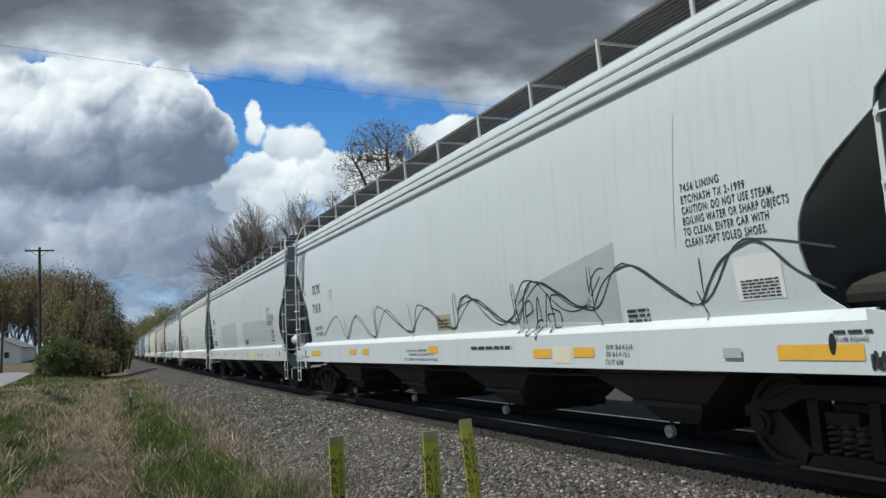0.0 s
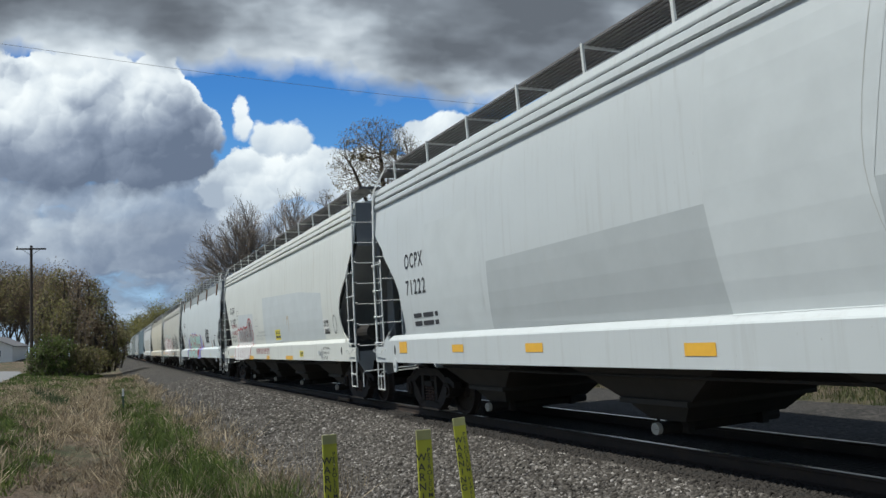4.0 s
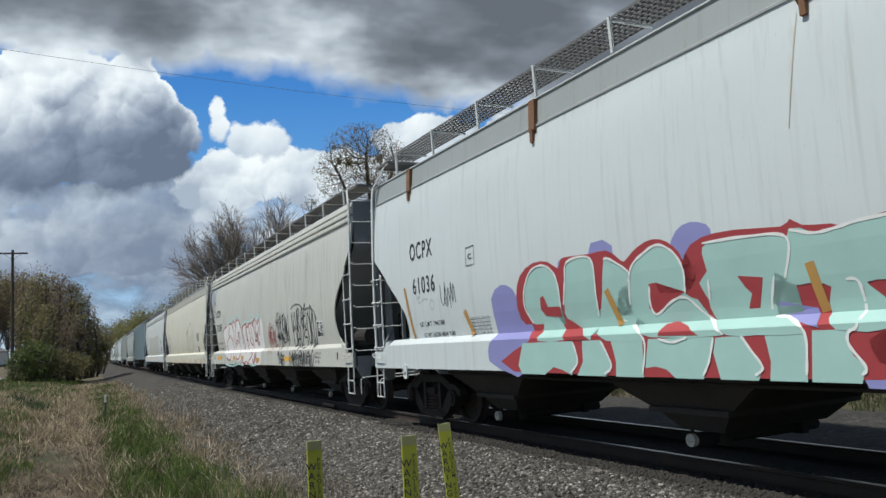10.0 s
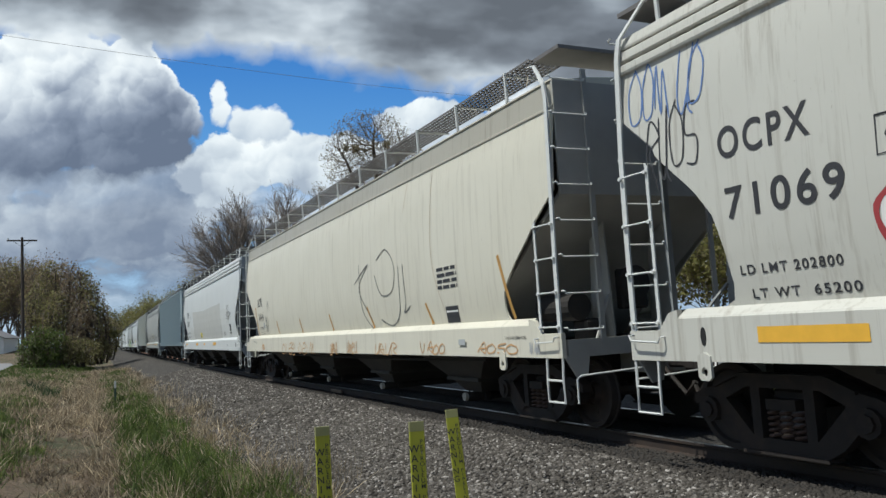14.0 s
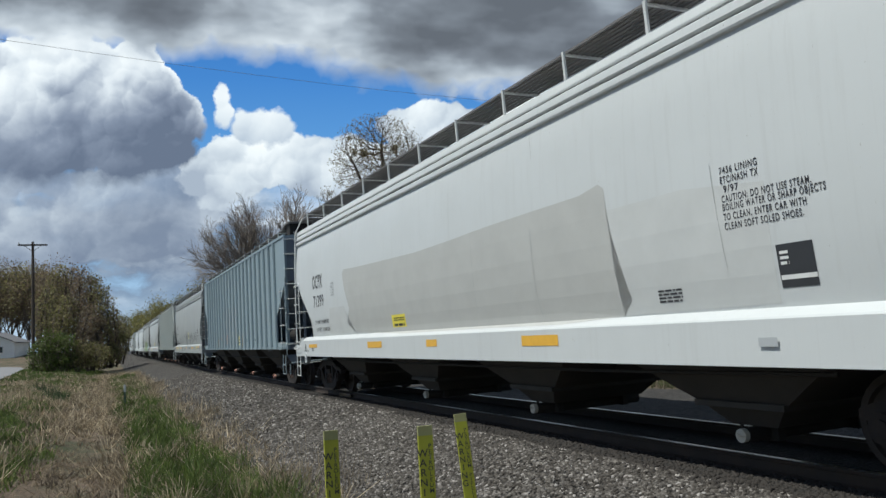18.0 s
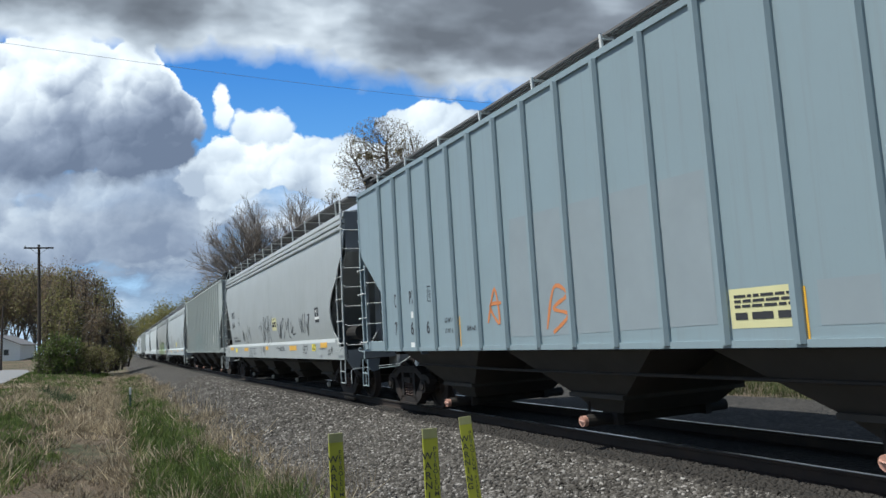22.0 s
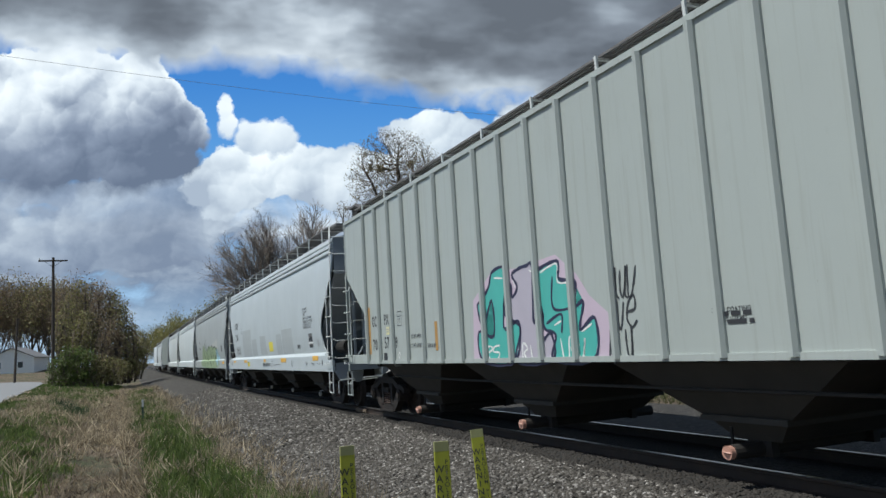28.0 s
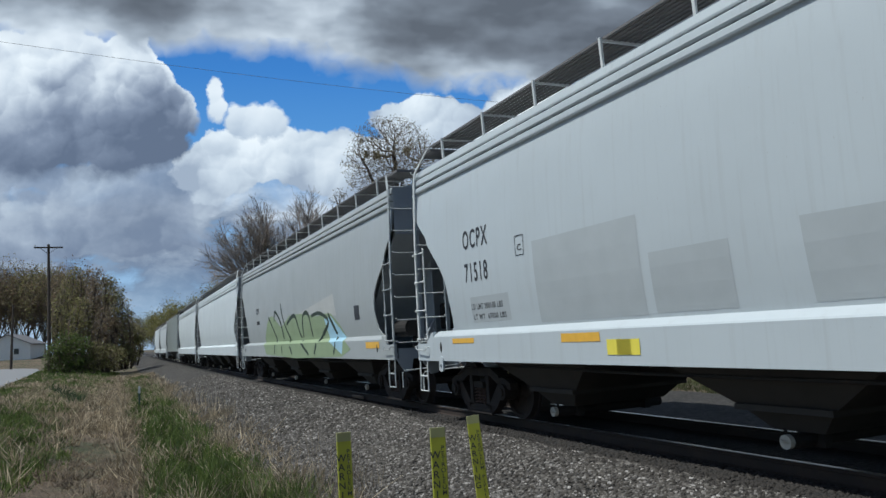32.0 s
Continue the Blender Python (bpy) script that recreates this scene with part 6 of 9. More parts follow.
stroke(car_d, ((-0.19, 2.55), (-0.34, 2.60), (-0.52, 2.50)), 0.055, CYANPAINT, 'cyan_spray')
stroke(car_d, ((2.52, 2.05), (2.42, 1.61), (2.54, 1.44)), 0.055, CYANPAINT, 'cyan_spray')
stroke(car_d, ((5.80, 0.97), (4.29, 0.92), (3.08, 1.00), (2.21, 0.94)), 0.055, CYANPAINT, 'cyan_spray')
stroke(car_d, ((1.19, 1.00), (0.67, 0.96), (0.16, 0.99)), 0.055, CYANPAINT, 'cyan_spray')
stroke(car_d, ((5.60, 2.43), (6.26, 2.34), (6.51, 2.14), (6.32, 1.74), (5.92, 1.51)), 0.050, RED, 'outline')
stroke(car_d, ((5.03, 2.07), (5.45, 1.94), (5.81, 1.76), (5.66, 1.38)), 0.050, RED, 'outline')
stroke(car_d, ((5.43, 2.10), (5.08, 2.31), (5.14, 2.48), (4.61, 2.47), (4.29, 2.16), (4.09, 1.56), (4.10, 1.35)), 0.050, RED, 'outline')
stroke(car_d, ((5.03, 2.07), (4.67, 1.89), (4.49, 1.58), (4.66, 1.21), (5.12, 1.14), (5.59, 1.26)), 0.050, RED, 'outline')
stroke(car_d, ((4.29, 2.16), (4.33, 2.46), (4.15, 2.55), (3.87, 2.40), (3.81, 2.33), (3.60, 2.55), (3.25, 2.57), (2.89, 2.29), (2.68, 1.88), (2.58, 1.50)), 0.050, RED, 'outline')
stroke(car_d, ((3.87, 2.33), (3.95, 1.70), (3.62, 1.85), (3.34, 1.73), (3.17, 1.46)), 0.050, RED, 'outline')
stroke(car_d, ((3.72, 1.34), (3.39, 1.17), (3.05, 1.20), (2.72, 1.38)), 0.050, RED, 'outline')
stroke(car_d, ((2.58, 1.50), (2.33, 1.61), (2.60, 2.19), (2.54, 2.28), (1.97, 2.38), (1.95, 2.23), (1.82, 1.87), (1.95, 1.88), (1.99, 2.24)), 0.050, RED, 'outline')
stroke(car_d, ((1.99, 1.83), (1.73, 1.38), (1.73, 1.58), (1.75, 1.81), (1.99, 1.83)), 0.050, RED, 'outline')
stroke(car_d, ((1.94, 2.26), (1.57, 2.27), (1.49, 2.33)), 0.050, RED, 'outline')
stroke(car_d, ((1.49, 2.34), (1.40, 2.11), (1.28, 1.88), (1.40, 1.75), (0.96, 1.59)), 0.050, RED, 'outline')
stroke(car_d, ((1.49, 2.34), (1.09, 2.35), (1.05, 2.01), (0.84, 1.43), (1.00, 1.41)), 0.050, RED, 'outline')
stroke(car_d, ((0.87, 2.41), (0.79, 2.24), (0.74, 2.38), (0.39, 2.45), (0.43, 1.99), (0.50, 1.80), (0.62, 1.76), (0.27, 1.73), (0.25, 1.50), (0.40, 1.22), (0.54, 1.08)), 0.050, RED, 'outline')
stroke(car_d, ((0.71, 2.33), (0.56, 2.01), (0.46, 1.85)), 0.050, RED, 'outline')
stroke(car_d, ((0.14, 2.38), (0.10, 2.30), (-0.23, 2.42), (-0.30, 2.45), (-0.23, 2.04)), 0.050, RED, 'outline')
stroke(car_d, ((0.02, 2.31), (-0.08, 2.06), (-0.17, 1.92)), 0.050, RED, 'outline')
stroke(car_d, ((0.22, 1.73), (0.17, 1.72), (0.08, 1.58), (0.01, 1.71), (0.06, 1.71)), 0.050, RED, 'outline')
stroke(car_d, ((2.53, 1.32), (2.38, 1.07), (2.03, 1.02), (1.77, 1.10), (1.47, 1.02), (1.24, 1.13), (0.89, 1.23)), 0.050, RED, 'outline')
stroke(car_d, ((0.89, 1.23), (0.56, 1.42)), 0.050, RED, 'outline')
stroke(car_d, ((0.77, 1.18), (0.54, 1.03), (0.30, 1.18), (0.16, 1.40)), 0.050, RED, 'outline')
stroke(car_d, ((0.10, 1.40), (0.17, 1.13), (-0.10, 1.04)), 0.050, RED, 'outline')
scrawl(car_d, 3.64, 3.05, 1.88, 2.20, 93, 0.025, DARKRED, 9)
scrawl(car_d, 0.35, 0.03, 1.76, 2.05, 94, 0.030, DARKRED, 7)
stroke(car_d, ((-1.72, 2.10), (-1.57, 2.13), (-1.49, 2.06), (-1.56, 1.97), (-1.75, 1.93), (-1.79, 1.82), (-1.63, 1.75), (-1.51, 1.83), (-1.60, 1.95), (-1.74, 2.00), (-1.73, 2.09)), 0.030, RED, 'tag')
stroke(car_d, ((-1.96, 2.10), (-1.80, 2.09), (-1.75, 1.97), (-1.94, 1.93), (-2.03, 1.84), (-1.95, 1.74), (-1.78, 1.74)), 0.030, RED, 'tag')
stroke(car_d, ((-2.13, 2.18), (-2.10, 2.00), (-2.05, 1.84), (-2.13, 1.73), (-2.26, 1.78), (-2.30, 1.91), (-2.20, 1.97), (-2.09, 1.92)), 0.030, RED, 'tag')
stroke(car_d, ((-1.50, 1.72), (-1.56, 1.54), (-1.57, 1.35)), 0.030, RED, 'tag')
stroke(car_d, ((-1.77, 1.33), (-1.76, 1.59), (-1.90, 1.73), (-1.93, 1.64), (-1.99, 1.44), (-2.07, 1.32)), 0.030, RED, 'tag')
stroke(car_d, ((-2.14, 1.70), (-2.15, 1.53), (-2.17, 1.39)), 0.030, RED, 'tag')
stroke(car_d, ((-2.14, 1.70), (-2.38, 1.69)), 0.030, RED, 'tag')
stroke(car_d, ((-2.15, 1.52), (-2.51, 1.58)), 0.030, RED, 'tag')
stroke(car_d, ((-2.55, 1.89), (-2.59, 1.76), (-2.66, 1.86), (-2.69, 1.72), (-2.78, 1.89)), 0.035, SPRAY, 'tag')
stroke(car_d, ((-2.84, 1.89), (-2.76, 1.77), (-2.81, 1.72), (-2.86, 1.85), (-2.87, 1.73)), 0.035, SPRAY, 'tag')
stroke(car_d, ((-2.94, 1.91), (-2.88, 1.85), (-2.92, 1.79), (-2.87, 1.72)), 0.035, SPRAY, 'tag')
stroke(car_d, ((-3.01, 1.96), (-2.97, 1.70)), 0.035, SPRAY, 'tag')
stroke(car_d, ((-3.13, 1.97), (-3.07, 1.60)), 0.035, SPRAY, 'tag')
stroke(car_d, ((-2.97, 1.83), (-3.14, 1.83)), 0.035, SPRAY, 'tag')
stroke(car_d, ((-3.14, 1.75), (-3.21, 1.81), (-3.17, 1.85), (-3.13, 1.74), (-3.19, 1.68)), 0.035, SPRAY, 'tag')
stroke(car_d, ((-3.25, 1.79), (-3.25, 1.62)), 0.035, SPRAY, 'tag')
stroke(car_d, ((-3.24, 1.73), (-3.32, 1.77)), 0.035, SPRAY, 'tag')
stroke(car_d, ((-3.32, 1.67), (-3.39, 1.73), (-3.36, 1.76), (-3.32, 1.64), (-3.37, 1.55)), 0.035, SPRAY, 'tag')
stroke(car_d, ((-3.51, 1.68), (-3.51, 1.60)), 0.035, SPRAY, 'tag')
stroke(car_d, ((-2.46, 2.21), (-2.60, 2.32), (-2.51, 2.05)), 0.035, SPRAY, 'tag')
stroke(car_d, ((-2.50, 2.19), (-2.75, 2.24)), 0.035, SPRAY, 'tag')
stroke(car_d, ((-2.67, 2.44), (-2.74, 2.21), (-2.68, 2.03)), 0.035, SPRAY, 'tag')
stroke(car_d, ((-2.81, 2.32), (-2.89, 2.18), (-2.80, 2.07)), 0.035, SPRAY, 'tag')
stroke(car_d, ((-2.99, 2.41), (-3.03, 2.13), (-2.97, 2.02)), 0.035, SPRAY, 'tag')
stroke(car_d, ((-3.11, 2.48), (-3.11, 2.18)), 0.035, SPRAY, 'tag')
stroke(car_d, ((-2.97, 2.20), (-3.18, 2.20)), 0.035, SPRAY, 'tag')
stroke(car_d, ((-3.30, 2.36), (-3.27, 1.96)), 0.035, SPRAY, 'tag')
stroke(car_d, ((-3.23, 2.34), (-3.40, 2.39), (-3.45, 2.27), (-3.32, 2.21), (-3.40, 1.83)), 0.035, SPRAY, 'tag')
stroke(car_d, ((-3.51, 2.21), (-3.53, 1.87)), 0.035, SPRAY, 'tag')
stroke(car_d, ((-3.52, 2.04), (-3.65, 2.07), (-3.60, 1.92), (-3.50, 1.90)), 0.035, SPRAY, 'tag')
stroke(car_d, ((-3.68, 2.10), (-3.68, 1.85), (-3.78, 2.16)), 0.035, SPRAY, 'tag')
stroke(car_d, ((-3.81, 2.18), (-3.74, 1.90), (-3.85, 1.86), (-3.92, 1.98)), 0.035, SPRAY, 'tag')
stroke(car_d, ((-3.61, 1.64), (-3.67, 1.80), (-3.82, 1.81), (-3.88, 1.73), (-3.74, 1.66)), 0.035, SPRAY, 'tag')
stroke(car_d, ((-2.84, 1.35), (-2.90, 1.26), (-2.97, 1.46), (-3.03, 1.14)), 0.035, SPRAY, 'tag')
stroke(car_d, ((-3.16, 1.11), (-3.26, 1.34), (-3.34, 1.22), (-3.25, 1.03), (-3.18, 1.14)), 0.035, SPRAY, 'tag')
stroke(car_d, ((-3.34, 1.00), (-3.43, 1.22), (-3.56, 1.25), (-3.59, 1.02)), 0.035, SPRAY, 'tag')
scrawl(car_d, -2.93, -3.60, 0.98, 1.35, 40, 0.030, SPRAY, 9)
scrawl(car_d, -4.48, -5.13, 1.00, 1.34, 41, 0.030, SPRAY, 9)
scrawl(car_d, -5.18, -5.75, 1.01, 1.35, 42, 0.030, SPRAY, 9)
scrawl(car_d, -5.77, -6.38, 1.02, 1.36, 43, 0.030, SPRAY, 9)
scrawl(car_d, -1.38, -2.40, 1.57, 2.15, 30, 0.030, RED, 10)
side_rect(car_d, 7.70, 6.63, 1.16, 1.30, AMBER, 'reflector')
side_rect(car_d, 4.24, 3.77, 1.17, 1.29, AMBER, 'reflector')
side_rect(car_d, 2.68, 2.22, 1.17, 1.29, AMBER, 'reflector')
side_rect(car_d, 0.13, -0.11, 1.09, 1.21, AMBER, 'reflector')
side_rect(car_d, -0.14, -0.27, 1.10, 1.21, AMBER, 'reflector')
side_rect(car_d, 0.11, -0.34, 1.07, 1.21, AMBER, 'reflector')
side_rect(car_d, -3.51, -4.41, 1.11, 1.23, AMBER, 'reflector')
side_text(car_d, 'CAUTION REMOVE BOTH CAPS BEFORE', 3.83, 1.00, 0.042, 1.30, INK)
stroke(car_d, ((-5.94, 3.95), (-5.92, 3.30), (-5.93, 2.66)), 0.020, RUSTSTREAK, 'rust_run')
stroke(car_d, ((-6.17, 3.86), (-6.12, 2.57)), 0.020, RUSTSTREAK, 'rust_run')
stroke(car_d, ((-4.47, 4.54), (-4.57, 4.08)), 0.020, RUSTSTREAK, 'rust_run')
stroke(car_d, ((-3.86, 4.27), (-3.80, 3.06)), 0.020, RUSTSTREAK, 'rust_run')
stroke(car_d, ((-4.30, 3.62), (-4.26, 2.84)), 0.020, RUSTSTREAK, 'rust_run')
stroke(car_d, ((-2.63, 4.10), (-2.55, 3.18)), 0.020, RUSTSTREAK, 'rust_run')
stroke(car_d, ((0.00, 4.04), (0.11, 2.82)), 0.020, RUSTSTREAK, 'rust_run')
stroke(car_d, ((3.97, 4.12), (3.96, 3.20)), 0.020, RUSTSTREAK, 'rust_run')
stroke(car_d, ((-0.74, 3.88), (-0.78, 2.78)), 0.020, RUSTSTREAK, 'rust_run')
stroke(car_d, ((1.05, 4.18), (0.99, 2.84)), 0.020, RUSTSTREAK, 'rust_run')
scrawl(car_d, -4.36, -5.88, 1.92, 2.51, 201, 0.045, SPRAY, 12)
scrawl(car_d, -4.35, -5.85, 1.45, 2.07, 202, 0.045, SPRAY, 10)
scrawl(car_d, -5.87, -6.71, 1.42, 2.42, 203, 0.050, SPRAY, 8)
scrawl(car_d, -4.14, -5.47, 1.00, 1.34, 204, 0.035, SPRAY, 14)
scrawl(car_d, -5.44, -6.61, 1.01, 1.36, 205, 0.035, SPRAY, 14)
scrawl(car_d, -2.68, -4.19, 1.52, 2.47, 206, 0.035, SPRAY, 12)
stroke(car_d, ((-4.31, 2.52), (-4.70, 2.60), (-5.21, 2.58), (-5.66, 2.43), (-6.14, 2.44), (-6.55, 2.34), (-6.75, 2.13)), 0.050, SPRAYTHIN, 'spray_band')
side_rect(car_d, -6.71, -7.21, 1.67, 2.07, PALE, 'placard')
side_rect(car_d, -6.74, -6.94, 1.79, 2.05, BLACKBOARD, 'test_board')
side_rect(car_d, -7.00, -7.18, 1.78, 2.04, BLACKBOARD, 'test_board')
side_rect(car_d, -6.73, -7.20, 1.70, 1.79, BLACKBOARD, 'test_board')
side_text(car_d, 'EXW 10-8 H 3-10', -6.76, 1.27, 0.063, 0.51, INK)
side_text(car_d, 'EW 8-0 H 15-1', -6.75, 1.17, 0.063, 0.45, INK)
side_text(car_d, 'CU FT 5800', -6.73, 1.07, 0.063, 0.35, INK)
# cream car
side_text(car_d2, 'OCPX', 8.05, 2.45, 0.281, 0.66, INK)
side_text(car_d2, '61414', 7.95, 1.98, 0.265, 0.66, INK)
side_text(car_d2, 'LD LMT 197300', 7.90, 1.69, 0.094, 0.49, INK)
side_text(car_d2, 'LT WT  65700', 7.87, 1.53, 0.094, 0.49, INK)
stroke(car_d2, ((6.64, 2.56), (6.42, 2.55), (6.40, 2.27), (6.63, 2.27)), 0.014, INK, 'plate_frame', True)
side_text(car_d2, 'PLATE', 6.63, 2.45, 0.058, 0.19, INK)
side_text(car_d2, 'C', 6.56, 2.33, 0.088, 0.07, INK)
stroke(car_d2, ((8.41, 2.46), (8.20, 1.43)), 0.090, MARKER, 'marker_strip')
side_text(car_d2, '2 INCH HF COMP SHOES', 8.65, 1.26, 0.051, 0.53, INK)
side_rect(car_d2, 7.37, 7.17, 1.73, 1.90, CHALKGREY, 'patch')
scrawl(car_d2, 7.08, 6.59, 1.57, 2.11, 95, 0.012, SPRAYTHIN, 14)
scrawl(car_d2, 7.31, 6.97, 1.02, 1.21, 96, 0.030, CHALK, 9)
stroke(car_d2, ((-2.36, 2.88), (-2.40, 1.91), (-2.95, 1.46)), 0.030, SPRAYTHIN, 'sprayed_outline')
stroke(car_d2, ((-2.02, 2.48), (-2.91, 2.82), (-2.30, 2.35), (-2.92, 1.68)), 0.030, SPRAYTHIN, 'sprayed_outline')
stroke(car_d2, ((-3.43, 2.86), (-3.94, 3.02), (-4.36, 2.66), (-4.19, 2.20), (-3.60, 2.15), (-3.27, 2.58)), 0.030, SPRAYTHIN, 'sprayed_outline')
stroke(car_d2, ((-4.57, 2.64), (-4.48, 1.81), (-4.01, 1.53), (-3.43, 1.66)), 0.030, SPRAYTHIN, 'sprayed_outline')
stroke(car_d2, ((-4.78, 2.66), (-4.81, 1.97), (-4.69, 1.75), (-5.01, 1.87)), 0.030, SPRAYTHIN, 'sprayed_outline')
stroke(car_d2, ((-8.33, 2.43), (-8.63, 1.40)), 0.070, MARKER, 'marker_strip')
stroke(car_d2, ((-5.67, 1.88), (-5.93, 1.41)), 0.070, MARKER, 'marker_strip')
stroke(car_d2, ((5.50, 1.91), (5.35, 1.51)), 0.070, MARKER, 'marker_strip')
stroke(car_d2, ((2.82, 1.89), (2.62, 1.47)), 0.070, MARKER, 'marker_strip')
stroke(car_d2, ((0.05, 1.91), (-0.22, 1.42)), 0.070, MARKER, 'marker_strip')
stroke(car_d2, ((-2.68, 1.95), (-3.04, 1.43)), 0.070, MARKER, 'marker_strip')
side_bars(car_d2, -6.25, -6.98, 2.05, 2.45, 4, INK)
side_rect(car_d2, -6.44, -6.90, 1.51, 1.78, BLACKBOARD, 'test_board')
side_rect(car_d2, -6.46, -6.88, 1.68, 1.71, PALE, 'patch')
side_rect(car_d2, -7.05, -7.28, 1.15, 1.24, HANDLE, 'sill_bracket')
side_text(car_d2, '2 INCH HF COMP SHOES', -8.48, 1.23, 0.039, 0.56, INK)
scrawl(car_d2, 4.63, 3.05, 0.92, 1.26, 50, 0.020, CHALK, 10)
scrawl(car_d2, 2.75, 1.20, 0.93, 1.25, 51, 0.020, CHALK, 10)
scrawl(car_d2, -0.11, -0.77, 0.95, 1.23, 52, 0.020, CHALK, 10)
scrawl(car_d2, -1.41, -2.16, 0.97, 1.23, 53, 0.020, CHALK, 10)
scrawl(car_d2, -3.12, -4.50, 0.99, 1.22, 54, 0.020, CHALK, 10)
scrawl(car_d2, -5.51, -6.58, 1.01, 1.20, 55, 0.020, CHALK, 10)
scrawl(car_d2, -7.59, -8.87, 1.03, 1.19, 56, 0.020, CHALK, 10)
scrawl(car_d2, -9.11, -9.35, 1.03, 1.18, 57, 0.020, CHALKGREY, 10)
stroke(car_d2, ((-6.16, 4.14), (-6.07, 2.64), (-6.41, 1.71)), 0.020, RUSTSTREAK, 'rust_run')
stroke(car_d2, ((-9.31, 4.78), (-9.24, 4.62)), 0.020, RUSTSTREAK, 'rust_run')
stroke(car_d2, ((-2.95, 4.23), (-3.02, 3.95)), 0.020, RUSTSTREAK, 'rust_run')
stroke(car_d2, ((-5.07, 4.18), (-4.89, 3.61)), 0.020, RUSTSTREAK, 'rust_run')
# clean car with the large grey area
side_text(car_e, 'OCPX', 7.89, 2.76, 0.350, 0.93, INK)
side_text(car_e, '71399', 7.86, 2.27, 0.305, 0.97, INK)
side_text(car_e, 'LD LMT 218400 LBS', 7.83, 1.83, 0.094, 1.24, INK)
side_text(car_e, 'LT WT  67600 LBS', 7.78, 1.63, 0.093, 1.20, INK)
stroke(car_e, ((6.19, 2.78), (5.95, 2.79), (5.94, 2.50), (6.19, 2.49)), 0.014, INK, 'plate_frame', True)
side_text(car_e, 'C', 6.10, 2.55, 0.085, 0.08, INK)
side_text(car_e, 'PLATE', 6.16, 2.67, 0.042, 0.17, INK)
fill(car_e, ((5.23, 2.95), (4.42, 3.00), (0.73, 2.92), (-2.09, 2.98), (-4.56, 3.00), (-5.05, 3.00), (-5.12, 1.97), (-5.17, 1.51), (-1.95, 1.46), (4.58, 1.53), (4.83, 2.10)), PATCHW, 'fill', 0.004)
fill(car_e, ((6.41, 2.18), (5.23, 2.18), (4.58, 1.53), (6.62, 1.54)), PATCHW2, 'fill', 0.004)
fill(car_e, ((-5.07, 2.73), (-6.31, 2.74), (-7.37, 2.62), (-7.37, 1.53), (-5.17, 1.51)), PATCHW2, 'fill', 0.004)
side_text(car_e, '7456 LINING', -6.86, 2.78, 0.068, 0.46, INK)
side_text(car_e, 'ETC/NASH TX', -6.86, 2.69, 0.068, 0.46, INK)
side_text(car_e, ' 9/97', -6.86, 2.60, 0.068, 0.22, INK)
side_text(car_e, 'CAUTION: DO NOT USE STEAM,', -6.86, 2.51, 0.068, 1.00, INK)
side_text(car_e, 'BOILING WATER OR SHARP OBJECTS', -6.86, 2.43, 0.068, 1.13, INK)
side_text(car_e, 'TO CLEAN, ENTER CAR WITH', -6.86, 2.34, 0.067, 0.93, INK)
side_text(car_e, 'CLEAN SOFT SOLED SHOES.', -6.86, 2.25, 0.067, 0.89, INK)
side_rect(car_e, -7.41, -7.79, 1.66, 2.04, BLACKBOARD, 'test_board')
side_bars(car_e, -7.44, -7.53, 1.85, 1.99, 3, PALE)
side_rect(car_e, -7.42, -7.79, 1.73, 1.77, PALE, 'patch')
side_rect(car_e, 2.17, 1.45, 1.54, 1.83, LEMON, 'sticker')
side_bars(car_e, 2.06, 1.51, 1.70, 1.78, 2, INK)
side_bars(car_e, 2.07, 1.53, 1.58, 1.67, 1, INK)
side_bars(car_e, -5.80, -6.16, 1.61, 1.76, 4, INK)
side_rect(car_e, 8.30, 7.51, 1.21, 1.30, AMBER, 'reflector')
side_rect(car_e, 3.47, 2.59, 1.19, 1.32, AMBER, 'reflector')
side_rect(car_e, 0.29, -0.16, 1.20, 1.32, AMBER, 'reflector')
side_rect(car_e, -3.03, -3.94, 1.19, 1.33, AMBER, 'reflector')
side_rect(car_e, -7.19, -7.40, 1.16, 1.24, HANDLE, 'sill_bracket')
side_text(car_e, '2 INCH HF COMP SHOES', 8.85, 1.11, 0.044, 0.55, INK)
side_bars(car_e, 8.00, 7.83, 1.13, 1.20, 2, INK)
stroke(car_e, ((-3.37, 2.78), (-3.39, 1.85), (-3.50, 1.47)), 0.008, SEAM, 'weld_seam')
stroke(car_e, ((-1.57, 2.98), (-1.57, 1.47)), 0.008, SEAM, 'weld_seam')
stroke(car_e, ((-6.74, 2.91), (-6.82, 1.90)), 0.008, SEAM, 'weld_seam')
stroke(car_e, ((-3.40, 4.11), (-3.48, 3.71)), 0.008, SEAM, 'weld_seam')
# blue-grey ribbed car
side_text(car_f, 'OC', 8.17, 2.04, 0.261, 0.29, INK)
side_text(car_f, 'PX', 7.37, 2.07, 0.241, 0.30, INK)
side_text(car_f, '70', 8.20, 1.49, 0.261, 0.29, INK)
side_text(car_f, '63', 7.35, 1.48, 0.240, 0.30, INK)
side_text(car_f, '6', 6.59, 1.49, 0.221, 0.14, INK)
side_text(car_f, 'LD LMT 198700', 5.77, 1.65, 0.079, 0.48, INK)
side_text(car_f, 'LT WT  69300', 5.78, 1.47, 0.079, 0.47, INK)
side_text(car_f, 'NEW 6-89', 4.92, 1.49, 0.075, 0.32, INK)
stroke(car_f, ((6.46, 2.33), (6.23, 2.32), (6.25, 2.06), (6.48, 2.06)), 0.014, INK, 'plate_frame', True)
side_text(car_f, 'C', 6.41, 2.12, 0.075, 0.09, INK)
side_text(car_f, 'PLATE', 6.43, 2.22, 0.040, 0.17, INK)
